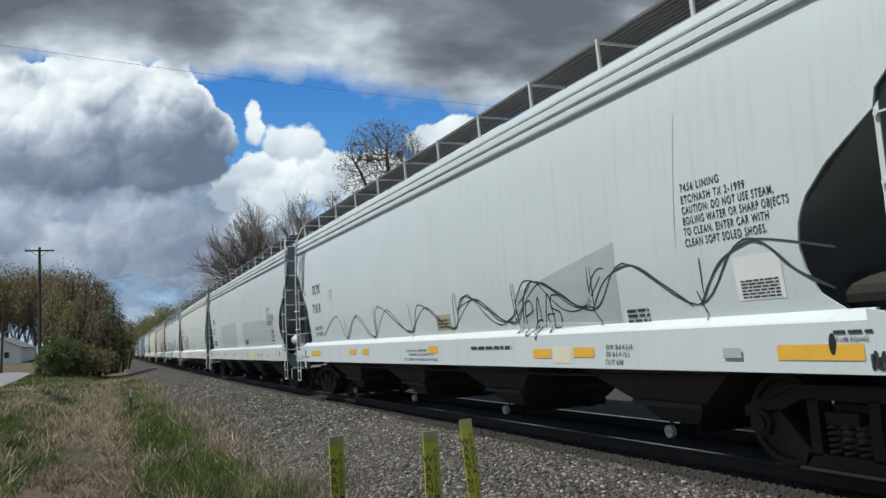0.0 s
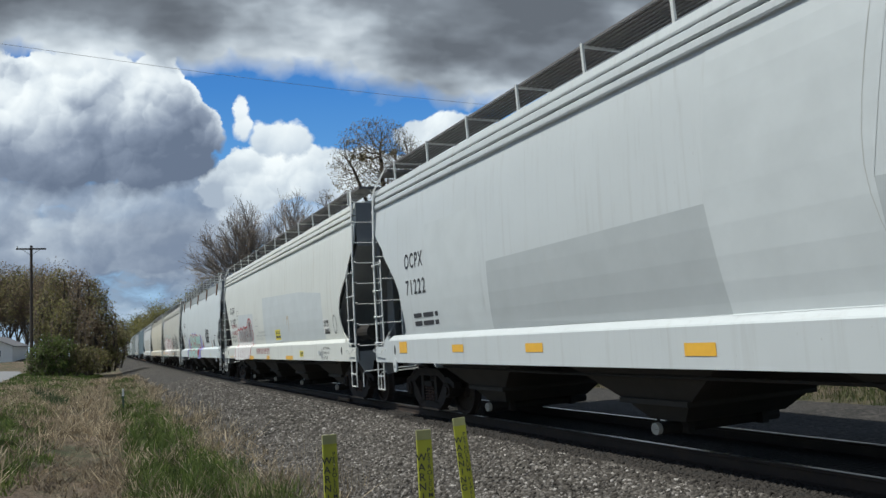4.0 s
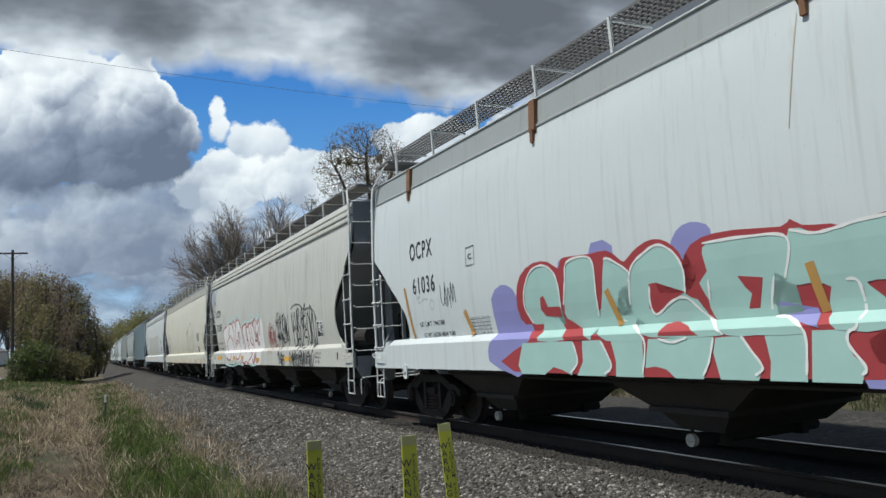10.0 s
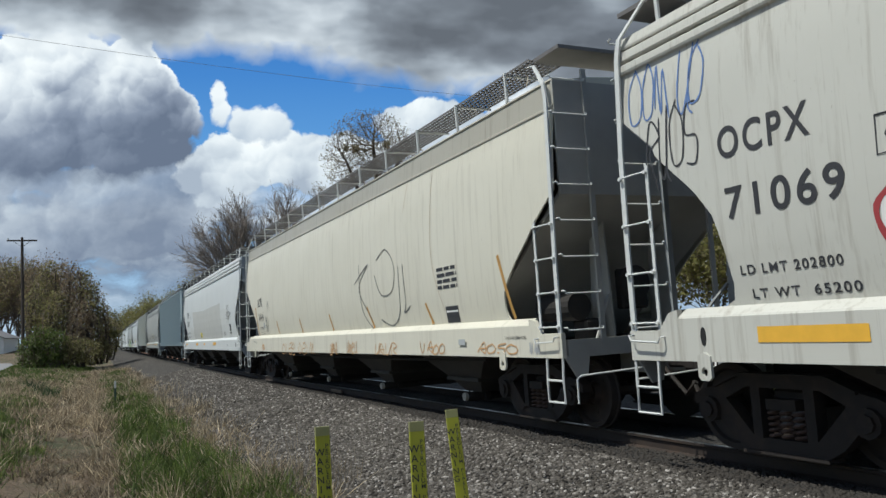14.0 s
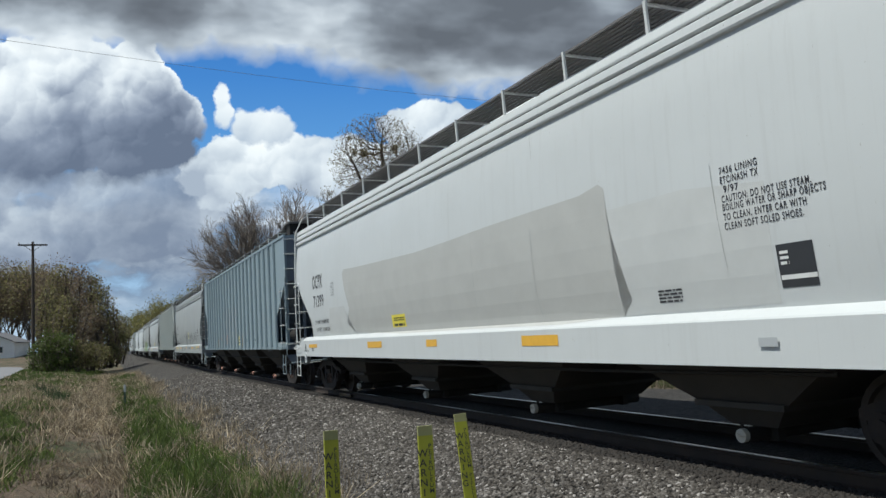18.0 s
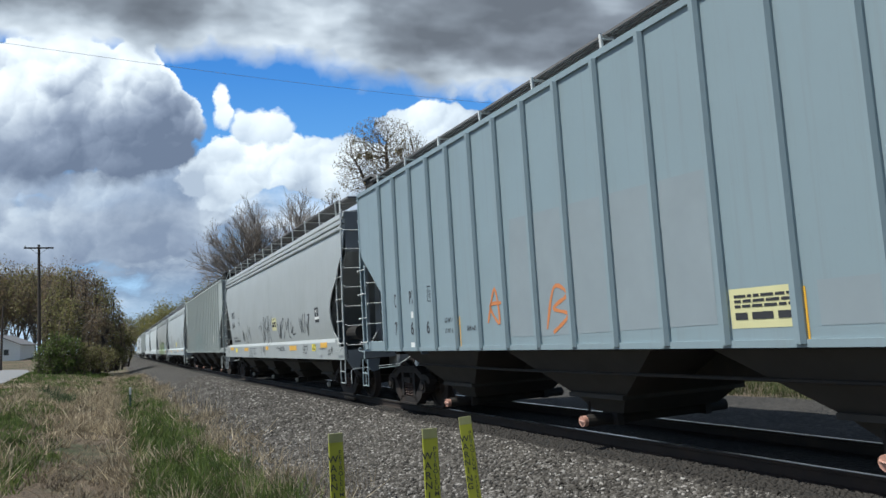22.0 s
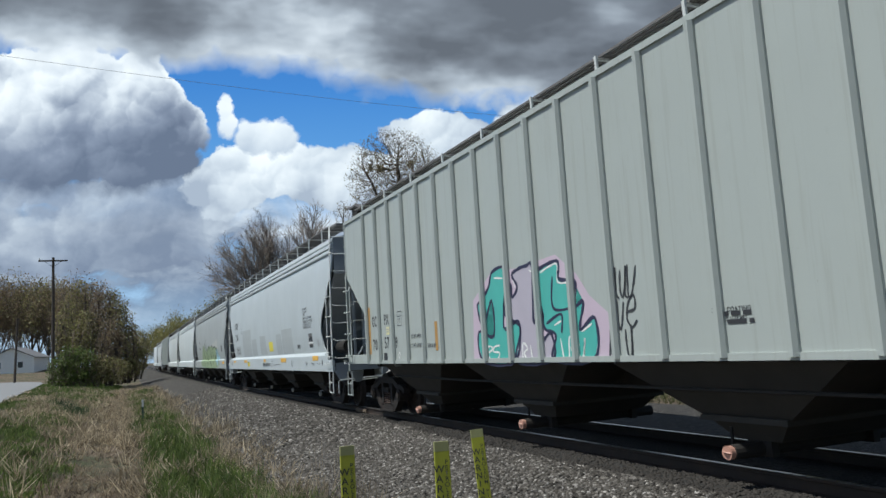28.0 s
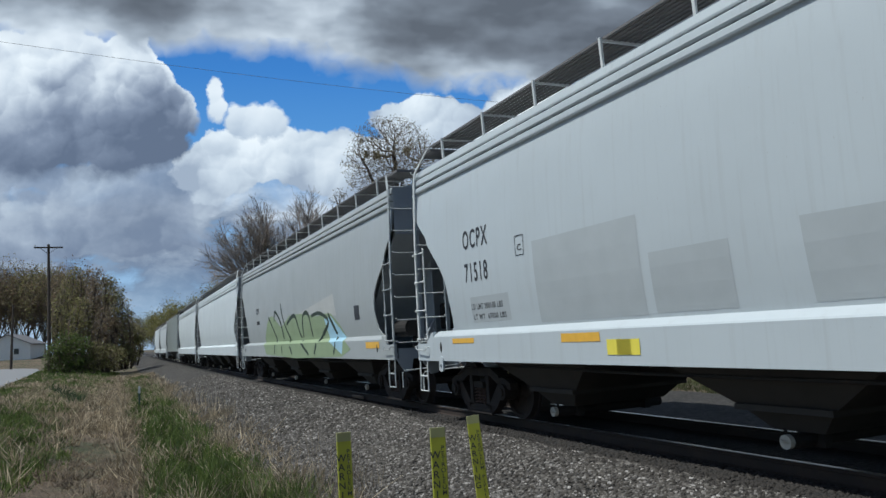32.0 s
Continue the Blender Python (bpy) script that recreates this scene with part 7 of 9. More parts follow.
side_rect(car_f, 7.31, 7.07, 1.79, 1.91, PALE, 'label')
side_rect(car_f, 7.38, 7.20, 1.17, 1.33, PALE, 'label')
side_bars(car_f, 9.18, 8.76, 1.26, 1.31, 1, INK)
side_rect(car_f, 8.66, 8.65, 1.18, 2.24, AMBER, 'reflector')
side_rect(car_f, 5.20, 5.17, 1.20, 1.73, AMBER, 'reflector')
side_rect(car_f, 0.14, 0.11, 1.17, 1.69, AMBER, 'reflector')
side_rect(car_f, -1.60, -1.64, 1.17, 1.69, AMBER, 'reflector')
side_rect(car_f, -4.86, -4.89, 1.22, 1.74, AMBER, 'reflector')
side_rect(car_f, 1.90, 1.83, 1.20, 1.69, AMBER, 'reflector')
side_rect(car_f, -0.77, -1.53, 1.35, 1.72, STICKER, 'patch')
side_bars(car_f, -0.83, -1.50, 1.53, 1.67, 3, INK)
side_bars(car_f, -0.83, -1.51, 1.40, 1.52, 1, INK)
side_rect(car_f, -1.76, -2.35, 1.35, 1.73, PATCHB, 'patch')
side_bars(car_f, -2.64, -3.15, 1.46, 1.60, 2, INK)
side_bars(car_f, -4.36, -4.65, 1.48, 1.57, 2, INK)
fill(car_f, ((3.33, 3.05), (-0.60, 2.93), (-0.59, 1.40), (2.68, 1.35), (3.51, 1.36)), PATCHB, 'fill', 0.004)
stroke(car_f, ((4.18, 1.58), (3.91, 2.09), (3.81, 1.57), (4.09, 1.84), (3.68, 1.87)), 0.050, ORANGESPRAY, 'tag')
stroke(car_f, ((2.50, 1.44), (2.27, 1.98), (1.97, 1.87), (2.31, 1.71), (1.97, 1.61), (2.35, 1.39)), 0.050, ORANGESPRAY, 'tag')
# mid grey car with black tags
side_text(car_g, 'BFGX', 7.79, 2.65, 0.261, 0.85, INK)
side_text(car_g, '1844', 7.75, 2.20, 0.259, 0.74, INK)
side_text(car_g, 'LD LMT 195200 LBS', 7.56, 1.75, 0.064, 1.05, INK)
side_bars(car_g, 7.51, 5.88, 1.57, 1.72, 1, INK)
stroke(car_g, ((6.00, 2.60), (5.74, 2.59), (5.75, 2.32), (6.01, 2.32)), 0.012, INK, 'plate_frame', True)
side_text(car_g, 'C', 5.95, 2.38, 0.087, 0.12, INK)
scrawl(car_g, 5.12, 4.73, 1.64, 2.08, 60, 0.030, SPRAY, 5)
scrawl(car_g, 4.35, 4.07, 1.54, 1.94, 61, 0.020, SPRAY, 5)
stroke(car_g, ((3.85, 2.24), (3.87, 1.78), (3.58, 2.09), (3.61, 1.85), (3.36, 2.15), (3.43, 1.56)), 0.025, SPRAY, 'tag')
stroke(car_g, ((0.97, 2.26), (0.88, 1.75), (0.76, 1.52), (0.53, 2.24), (0.38, 2.37), (0.52, 1.60), (0.08, 2.33), (0.27, 2.12), (0.00, 1.92), (0.10, 2.10)), 0.035, SPRAY, 'tag')
stroke(car_g, ((-0.25, 2.06), (0.02, 1.80), (-0.08, 1.41), (-0.26, 1.78), (-0.25, 2.34), (-0.44, 2.37), (-0.31, 1.89)), 0.035, SPRAY, 'tag')
stroke(car_g, ((-0.58, 2.29), (-0.46, 1.87), (-0.63, 1.39)), 0.035, SPRAY, 'tag')
stroke(car_g, ((0.76, 1.37), (0.71, 1.01)), 0.035, SPRAY, 'tag')
stroke(car_g, ((0.39, 1.36), (0.40, 1.19), (0.22, 1.36), (0.09, 1.04)), 0.035, SPRAY, 'tag')
stroke(car_g, ((-0.73, 2.08), (-1.01, 2.41)), 0.035, SPRAY, 'tag')
stroke(car_g, ((1.45, 2.05), (1.14, 2.12), (0.95, 1.97)), 0.035, SPRAY, 'tag')
stroke(car_g, ((-1.88, 2.12), (-2.03, 1.61), (-2.35, 2.16), (-2.20, 1.60), (-2.50, 2.07), (-2.84, 2.24), (-2.57, 1.90)), 0.040, SPRAY, 'tag')
stroke(car_g, ((-3.13, 2.17), (-3.17, 1.86), (-3.56, 2.20), (-3.43, 1.70), (-3.68, 1.58)), 0.040, SPRAY, 'tag')
stroke(car_g, ((-3.87, 2.10), (-3.77, 1.75), (-4.10, 1.94), (-3.95, 1.71), (-4.31, 1.72)), 0.040, SPRAY, 'tag')
stroke(car_g, ((-4.97, 2.19), (-5.12, 1.74), (-5.22, 2.16), (-5.31, 1.72), (-5.47, 2.26)), 0.040, SPRAY, 'tag')
stroke(car_g, ((-5.70, 2.29), (-5.60, 1.88), (-5.49, 1.71)), 0.040, SPRAY, 'tag')
stroke(car_g, ((-5.80, 2.04), (-5.87, 1.63), (-6.19, 2.22), (-5.80, 1.75)), 0.040, SPRAY, 'tag')
stroke(car_g, ((-5.98, 2.19), (-6.23, 2.22)), 0.040, SPRAY, 'tag')
stroke(car_g, ((-2.94, 1.84), (-2.61, 1.58)), 0.040, SPRAY, 'tag')
side_rect(car_g, -0.98, -1.70, 1.89, 2.31, STICKER, 'patch')
side_text(car_g, 'FOR CHEMICAL EMERGENCY', -1.05, 2.24, 0.050, 0.57, INK)
side_bars(car_g, -1.08, -1.65, 2.08, 2.19, 1, INK)
side_bars(car_g, -1.02, -1.67, 1.97, 2.12, 1, INK)
side_rect(car_g, -6.82, -7.23, 1.96, 2.36, BLACKBOARD, 'test_board')
side_rect(car_g, -7.04, -7.02, 2.11, 2.32, PALE, 'patch')
side_rect(car_g, -6.83, -7.24, 2.04, 2.11, PALE, 'patch')
side_bars(car_g, -6.88, -6.97, 2.22, 2.31, 2, PALE)
side_bars(car_g, -7.09, -7.17, 2.22, 2.31, 2, PALE)
side_rect(car_g, 8.02, 7.17, 1.26, 1.39, AMBER, 'reflector')
side_rect(car_g, 4.40, 3.48, 1.23, 1.36, AMBER, 'reflector')
side_rect(car_g, -0.05, -0.49, 1.25, 1.37, AMBER, 'reflector')
side_rect(car_g, -3.84, -4.77, 1.22, 1.36, AMBER, 'reflector')
side_rect(car_g, -7.51, -8.18, 1.28, 1.41, AMBER, 'reflector')
side_rect(car_g, 6.58, 6.11, 1.17, 1.35, LEMON, 'sticker')
side_rect(car_g, -6.63, -7.03, 1.20, 1.38, LEMON, 'sticker')
side_text(car_g, 'CAUTION', -6.76, 1.32, 0.046, 0.27, INK)
side_bars(car_g, -6.68, -6.99, 1.22, 1.29, 2, INK)
side_text(car_g, 'EXW 10-8 H 3-8', -5.61, 1.30, 0.058, 0.57, INK)
side_text(car_g, 'EW 8-0 H 15-2', -5.60, 1.21, 0.058, 0.53, INK)
side_text(car_g, 'CU FT 5800', -5.59, 1.12, 0.058, 0.41, INK)
side_text(car_g, '2 INCH HF COMP SHOES', -7.40, 1.23, 0.046, 0.60, INK)
side_rect(car_g, -7.41, -7.66, 1.07, 1.15, HANDLE, 'sill_bracket')
side_text(car_g, 'CAUTION: OPEN HATCHES BEFORE', -1.87, 1.28, 0.066, 1.25, INK)
side_text(car_g, 'UNLOADING COMPARTMENTS', -2.25, 1.21, 0.056, 1.01, INK)
side_text(car_g, 'NOTE: THIS CAR HAS FOUR COMPARTMENTS', 3.25, 1.29, 0.046, 1.56, INK)
side_text(car_g, 'EQUIPPED WITH 5231 OUTLETS', 3.26, 1.19, 0.046, 1.17, INK)
side_text(car_g, 'CAUTION: REMOVE BOTH CAPS BEFORE', 3.27, 1.10, 0.046, 1.42, INK)
side_text(car_g, 'OPERATING OUTLETS', 3.29, 1.01, 0.046, 0.80, INK)
stroke(car_g, ((-7.77, 3.57), (-7.75, 2.76), (-7.83, 1.58)), 0.008, SEAM, 'weld_seam')
stroke(car_g, ((-6.19, 3.67), (-6.10, 2.46)), 0.008, SEAM, 'weld_seam')
stroke(car_g, ((-4.47, 3.49), (-4.34, 2.26)), 0.008, SEAM, 'weld_seam')
side_text(car_g, 'JACK', -8.33, 1.18, 0.059, 0.20, INK)
side_text(car_g, 'HERE', -8.32, 1.09, 0.059, 0.20, INK)
stroke(car_g, ((-8.29, 1.24), (-8.26, 1.05)), 0.020, INK, 'arrow')
# stone grey ribbed car with teal letters
side_text(car_h, 'OC', 8.20, 1.99, 0.235, 0.31, INK)
side_text(car_h, 'PX', 7.38, 2.00, 0.233, 0.29, INK)
side_text(car_h, '70', 8.21, 1.47, 0.245, 0.30, INK)
side_text(car_h, '57', 7.41, 1.50, 0.242, 0.28, INK)
side_text(car_h, '9', 6.72, 1.50, 0.230, 0.11, INK)
stroke(car_h, ((6.53, 2.23), (6.29, 2.23), (6.31, 1.94), (6.55, 1.95)), 0.014, INK, 'plate_frame', True)
side_text(car_h, 'C', 6.46, 2.01, 0.080, 0.07, INK)
side_text(car_h, 'PLATE', 6.50, 2.12, 0.040, 0.16, INK)
side_rect(car_h, 8.46, 8.33, 1.38, 2.44, MARKER, 'marker_strip')
side_rect(car_h, 4.59, 4.47, 1.40, 1.93, MARKER, 'marker_strip')
side_text(car_h, 'LD LMT 198500', 5.80, 1.66, 0.085, 0.54, INK)
side_text(car_h, 'LT WT 69500', 5.83, 1.48, 0.085, 0.54, INK)
side_text(car_h, 'NEW 6-89', 4.97, 1.46, 0.085, 0.37, INK)
side_rect(car_h, 7.27, 7.07, 1.78, 1.95, STICKER, 'label')
side_bars(car_h, 7.25, 7.09, 1.82, 1.92, 2, CHALKGREY)
side_rect(car_h, 7.49, 7.27, 1.23, 1.40, BLACKBOARD, 'card_holder')
stroke(car_h, ((6.55, 1.37), (6.49, 1.39), (6.47, 1.34), (6.51, 1.28), (6.56, 1.31)), 0.030, PALE, 'round_sticker', True)
side_text(car_h, '2 INCH HF COMP SHOES', 9.39, 1.28, 0.032, 0.44, INK)
fill(car_h, ((3.02, 1.19), (2.91, 2.18), (2.23, 2.56), (1.36, 2.54), (0.31, 2.60), (-0.16, 2.29), (-0.41, 1.99), (-0.87, 1.69), (-0.89, 1.17)), LILAC, 'fill', 0.003)
fill(car_h, ((2.67, 1.20), (2.76, 1.66), (2.25, 1.58), (2.25, 2.13), (2.59, 1.74), (2.76, 2.07), (2.59, 2.16), (2.32, 2.35), (2.16, 2.57), (1.72, 2.53), (1.90, 1.70), (1.42, 1.76), (1.61, 1.19)), TEALPAINT, 'fill', 0.0055)
stroke(car_h, ((2.67, 1.20), (2.76, 1.66), (2.25, 1.58), (2.25, 2.13), (2.59, 1.74), (2.76, 2.07), (2.59, 2.16), (2.32, 2.35), (2.16, 2.57), (1.72, 2.53), (1.90, 1.70), (1.42, 1.76), (1.61, 1.19)), 0.050, NAVY, 'outline', True)
fill(car_h, ((1.56, 1.19), (1.39, 1.67), (1.84, 1.89), (1.76, 2.28), (1.59, 2.32), (1.57, 2.13), (1.40, 2.27), (1.54, 2.45), (1.36, 2.52), (1.11, 2.54), (0.94, 2.50), (1.00, 1.74), (0.84, 1.90), (0.73, 1.80), (0.82, 1.46), (0.56, 1.56), (0.57, 1.20)), LAVENDER, 'fill', 0.0055)
stroke(car_h, ((1.56, 1.19), (1.39, 1.67), (1.84, 1.89), (1.76, 2.28), (1.59, 2.32), (1.57, 2.13), (1.40, 2.27), (1.54, 2.45), (1.36, 2.52), (1.11, 2.54), (0.94, 2.50), (1.00, 1.74), (0.84, 1.90), (0.73, 1.80), (0.82, 1.46), (0.56, 1.56), (0.57, 1.20)), 0.050, NAVY, 'outline', True)
fill(car_h, ((0.53, 1.20), (0.44, 1.53), (0.71, 1.63), (0.76, 1.92), (0.92, 2.00), (0.89, 2.30), (0.81, 2.43), (0.50, 2.50), (0.25, 2.49), (0.26, 2.27), (-0.07, 2.22), (-0.13, 2.13), (-0.05, 1.87), (-0.27, 1.93), (-0.15, 1.58), (-0.49, 1.71), (-0.42, 1.21)), TEALPAINT, 'fill', 0.0055)
stroke(car_h, ((0.53, 1.20), (0.44, 1.53), (0.71, 1.63), (0.76, 1.92), (0.92, 2.00), (0.89, 2.30), (0.81, 2.43), (0.50, 2.50), (0.25, 2.49), (0.26, 2.27), (-0.07, 2.22), (-0.13, 2.13), (-0.05, 1.87), (-0.27, 1.93), (-0.15, 1.58), (-0.49, 1.71), (-0.42, 1.21)), 0.050, NAVY, 'outline', True)
stroke(car_h, ((0.42, 2.32), (0.45, 1.89), (-0.05, 1.87)), 0.040, NAVY, 'outline')
stroke(car_h, ((0.66, 1.69), (0.27, 1.80), (0.29, 1.55)), 0.040, NAVY, 'outline')
stroke(car_h, ((2.12, 2.47), (1.84, 2.44)), 0.025, PALE, 'highlight')
stroke(car_h, ((1.51, 2.38), (1.47, 2.26)), 0.025, PALE, 'highlight')
stroke(car_h, ((1.03, 2.47), (0.96, 2.44)), 0.025, PALE, 'highlight')
stroke(car_h, ((0.73, 2.40), (0.47, 2.46), (0.28, 2.46), (0.29, 2.23), (0.01, 2.20)), 0.025, PALE, 'highlight')
stroke(car_h, ((-0.12, 2.08), (-0.09, 1.95)), 0.025, PALE, 'highlight')
stroke(car_h, ((-0.18, 1.55), (-0.42, 1.64)), 0.025, PALE, 'highlight')
stroke(car_h, ((0.46, 1.66), (0.28, 1.71)), 0.025, PALE, 'highlight')
scrawl(car_h, 2.63, 1.98, 1.19, 1.44, 70, 0.030, PALE, 6)
scrawl(car_h, 1.40, 0.88, 1.18, 1.42, 71, 0.030, PALE, 6)
scrawl(car_h, 0.35, -0.24, 1.21, 1.47, 72, 0.030, PALE, 7)
scrawl(car_h, -0.82, -1.35, 1.91, 2.28, 73, 0.030, SPRAY, 9)
scrawl(car_h, -0.77, -1.30, 1.57, 1.94, 74, 0.030, SPRAY, 9)
scrawl(car_h, -0.72, -1.24, 1.17, 1.58, 75, 0.030, SPRAY, 9)
side_text(car_h, '35480 COATING', -2.50, 1.64, 0.048, 0.51, INK)
side_text(car_h, 'APPLIED 11-09 MRT', -2.54, 1.55, 0.048, 0.41, INK)
side_rect(car_h, -5.92, -6.32, 1.68, 2.07, PALE, 'placard')
side_rect(car_h, -5.95, -6.12, 1.76, 2.02, CHALKGREY, 'patch')
side_rect(car_h, -6.17, -6.31, 1.78, 2.02, CHALKGREY, 'patch')
side_rect(car_h, -6.68, -6.88, 1.37, 2.63, PATCH1, 'patch')
side_rect(car_h, -4.26, -4.38, 1.42, 1.95, MARKER, 'marker_strip')
side_text(car_h, 'EXW 10-6 H 8-4', -5.13, 1.62, 0.043, 0.32, INK)
side_text(car_h, 'EW 8-8 H 15-1', -5.12, 1.55, 0.043, 0.29, INK)
side_text(car_h, 'CU FT 5800', -5.11, 1.49, 0.043, 0.23, INK)
stroke(car_h, ((-6.06, 1.36), (-6.13, 1.38), (-6.17, 1.33), (-6.11, 1.28), (-6.06, 1.30)), 0.025, PALE, 'round_sticker', True)
side_bars(car_h, -2.52, -3.04, 1.50, 1.66, 2, INK)
# ice grey car with repainted squares
side_text(car_j, 'OCPX', 8.09, 2.81, 0.302, 0.89, INK)
side_text(car_j, '71518', 8.08, 2.27, 0.300, 0.82, INK)
side_text(car_j, 'LD LMT 208100 LBS', 7.96, 1.81, 0.093, 1.07, INK)
side_text(car_j, 'LT WT  67000 LBS', 7.93, 1.65, 0.083, 1.10, INK)
stroke(car_j, ((6.34, 2.79), (6.10, 2.79), (6.11, 2.51), (6.34, 2.51)), 0.014, INK, 'plate_frame', True)
side_text(car_j, 'C', 6.29, 2.58, 0.091, 0.12, INK)
side_rect(car_j, 5.87, 3.58, 1.53, 2.66, PATCH1, 'patch')
side_rect(car_j, 3.43, 2.24, 1.54, 2.21, PATCH1, 'patch')
fill(car_j, ((1.40, 2.29), (0.19, 2.26), (-0.03, 1.55), (1.37, 1.54)), PATCH1, 'fill', 0.004)
side_rect(car_j, -2.01, -2.95, 1.53, 2.23, PATCH1, 'patch')
side_rect(car_j, -3.06, -4.77, 1.53, 2.35, PATCH1, 'patch')
side_rect(car_j, 7.97, 6.69, 1.60, 2.01, PATCH1, 'patch')
side_text(car_j, '7456 LINING', -6.50, 2.80, 0.074, 0.53, INK)
side_text(car_j, 'ETC/NASH TX', -6.50, 2.70, 0.074, 0.53, INK)
side_text(car_j, ' 10/97', -6.50, 2.61, 0.074, 0.30, INK)
side_text(car_j, 'CAUTION: DO NOT USE STEAM,', -6.50, 2.52, 0.073, 1.15, INK)
side_text(car_j, 'BOILING WATER OR SHARP OBJECTS', -6.50, 2.42, 0.073, 1.30, INK)
side_text(car_j, 'TO CLEAN, ENTER CAR WITH', -6.50, 2.33, 0.073, 1.07, INK)
side_text(car_j, 'CLEAN SOFT SOLED SHOES.', -6.51, 2.24, 0.073, 1.03, INK)
side_rect(car_j, -7.09, -7.56, 1.66, 2.07, BLACKBOARD, 'test_board')
side_rect(car_j, -7.34, -7.33, 1.82, 2.07, PALE, 'patch')
side_rect(car_j, -7.10, -7.58, 1.77, 1.83, PALE, 'patch')
side_bars(car_j, -7.12, -7.23, 1.93, 2.03, 3, PALE)
side_bars(car_j, -7.40, -7.49, 1.97, 2.04, 2, PALE)
scrawl(car_j, -8.14, -8.31, 1.66, 1.90, 80, 0.015, CHALKGREY, 10)
side_rect(car_j, -0.50, -1.29, 1.65, 2.00, LEMON, 'sticker')
side_bars(car_j, -5.45, -5.84, 1.66, 1.79, 3, INK)
side_rect(car_j, 8.61, 7.79, 1.28, 1.36, AMBER, 'reflector')
side_rect(car_j, 5.22, 4.37, 1.26, 1.37, AMBER, 'reflector')
side_rect(car_j, 0.28, -0.13, 1.27, 1.38, AMBER, 'reflector')
side_rect(car_j, -3.11, -4.00, 1.25, 1.38, AMBER, 'reflector')
side_rect(car_j, -7.80, -8.49, 1.28, 1.41, AMBER, 'reflector')
side_rect(car_j, 4.24, 3.79, 1.10, 1.28, LEMON, 'sticker')
side_rect(car_j, 4.05, 3.63, 1.10, 1.28, LEMON, 'sticker')
stroke(car_j, ((-1.38, 1.30), (-1.50, 1.29), (-1.55, 1.21), (-1.47, 1.10), (-1.37, 1.10), (-1.33, 1.21)), 0.012, INK, 'round_mark', True)
side_text(car_j, 'EXW 10-8 H 3-10', -4.82, 1.24, 0.040, 0.41, INK)
side_text(car_j, 'EW 8-0 H 15-1', -4.81, 1.18, 0.040, 0.36, INK)
side_text(car_j, 'CU FT 6200', -4.80, 1.12, 0.040, 0.28, INK)
side_rect(car_j, -6.87, -7.09, 1.18, 1.26, HANDLE, 'sill_bracket')
side_text(car_j, 'NO LUBE REQUIRED', -7.68, 1.15, 0.033, 0.33, INK)
side_bars(car_j, -7.66, -8.03, 1.19, 1.22, 1, INK)
side_text(car_j, '2 INCH HF COMP', -8.39, 1.17, 0.038, 0.32, INK)
side_text(car_j, 'CAUTION', -1.81, 1.13, 0.052, 0.30, INK)
side_bars(car_j, -2.21, -3.04, 1.15, 1.19, 1, INK)
side_bars(car_j, 0.46, -1.06, 1.11, 1.24, 3, INK)
stroke(car_j, ((-6.37, 2.22), (-6.42, 1.93), (-6.56, 1.55)), 0.008, SEAM, 'weld_seam')
stroke(car_j, ((-8.02, 2.67), (-7.97, 2.06), (-8.15, 1.54)), 0.008, SEAM, 'weld_seam')
# grey car with the green letters
fill(car_k, ((4.53, 1.06), (4.47, 2.16), (3.39, 2.42), (1.98, 1.98), (0.62, 2.30), (-1.34, 2.28), (-3.02, 2.14), (-4.50, 2.15), (-5.78, 1.47), (-5.61, 1.03)), GREENPAINT, 'fill', 0.004)
fill(car_k, ((-3.80, 2.03), (-4.49, 2.08), (-5.78, 1.47), (-5.62, 1.08), (-4.15, 1.49)), SKYPAINT, 'fill', 0.006)
stroke(car_k, ((4.12, 2.41), (2.97, 1.61), (2.97, 1.07)), 0.120, DARKGREEN, 'outline')
stroke(car_k, ((3.11, 2.21), (2.87, 2.54), (1.97, 2.07), (1.64, 1.07)), 0.120, DARKGREEN, 'outline')
stroke(car_k, ((1.89, 2.78), (1.50, 2.15), (0.11, 1.07)), 0.120, DARKGREEN, 'outline')
stroke(car_k, ((1.07, 2.04), (-0.19, 2.27), (-0.89, 1.55), (-2.12, 1.07)), 0.120, DARKGREEN, 'outline')
stroke(car_k, ((-1.11, 1.54), (-1.33, 2.22), (-2.03, 2.22), (-2.30, 1.52)), 0.120, DARKGREEN, 'outline')
stroke(car_k, ((-2.37, 2.17), (-3.33, 2.21), (-4.20, 1.94), (-3.26, 1.51), (-2.78, 1.08)), 0.120, DARKGREEN, 'outline')
stroke(car_k, ((-4.22, 2.17), (-5.00, 1.48), (-4.84, 1.08)), 0.120, DARKGREEN, 'outline')
fill(car_k, ((-0.19, 2.27), (-4.83, 2.65), (-5.03, 2.06), (-3.33, 2.21)), PATCHW, 'fill', 0.003)
side_rect(car_k, -6.63, -7.03, 1.89, 2.23, BLACKBOARD, 'test_board')
side_rect(car_k, -7.62, -8.57, 1.22, 1.36, AMBER, 'reflector')
side_text(car_k, 'OCPX', 6.65, 2.61, 0.222, 0.62, INK)
side_bars(car_k, 6.55, 5.96, 2.14, 2.38, 1, INK)

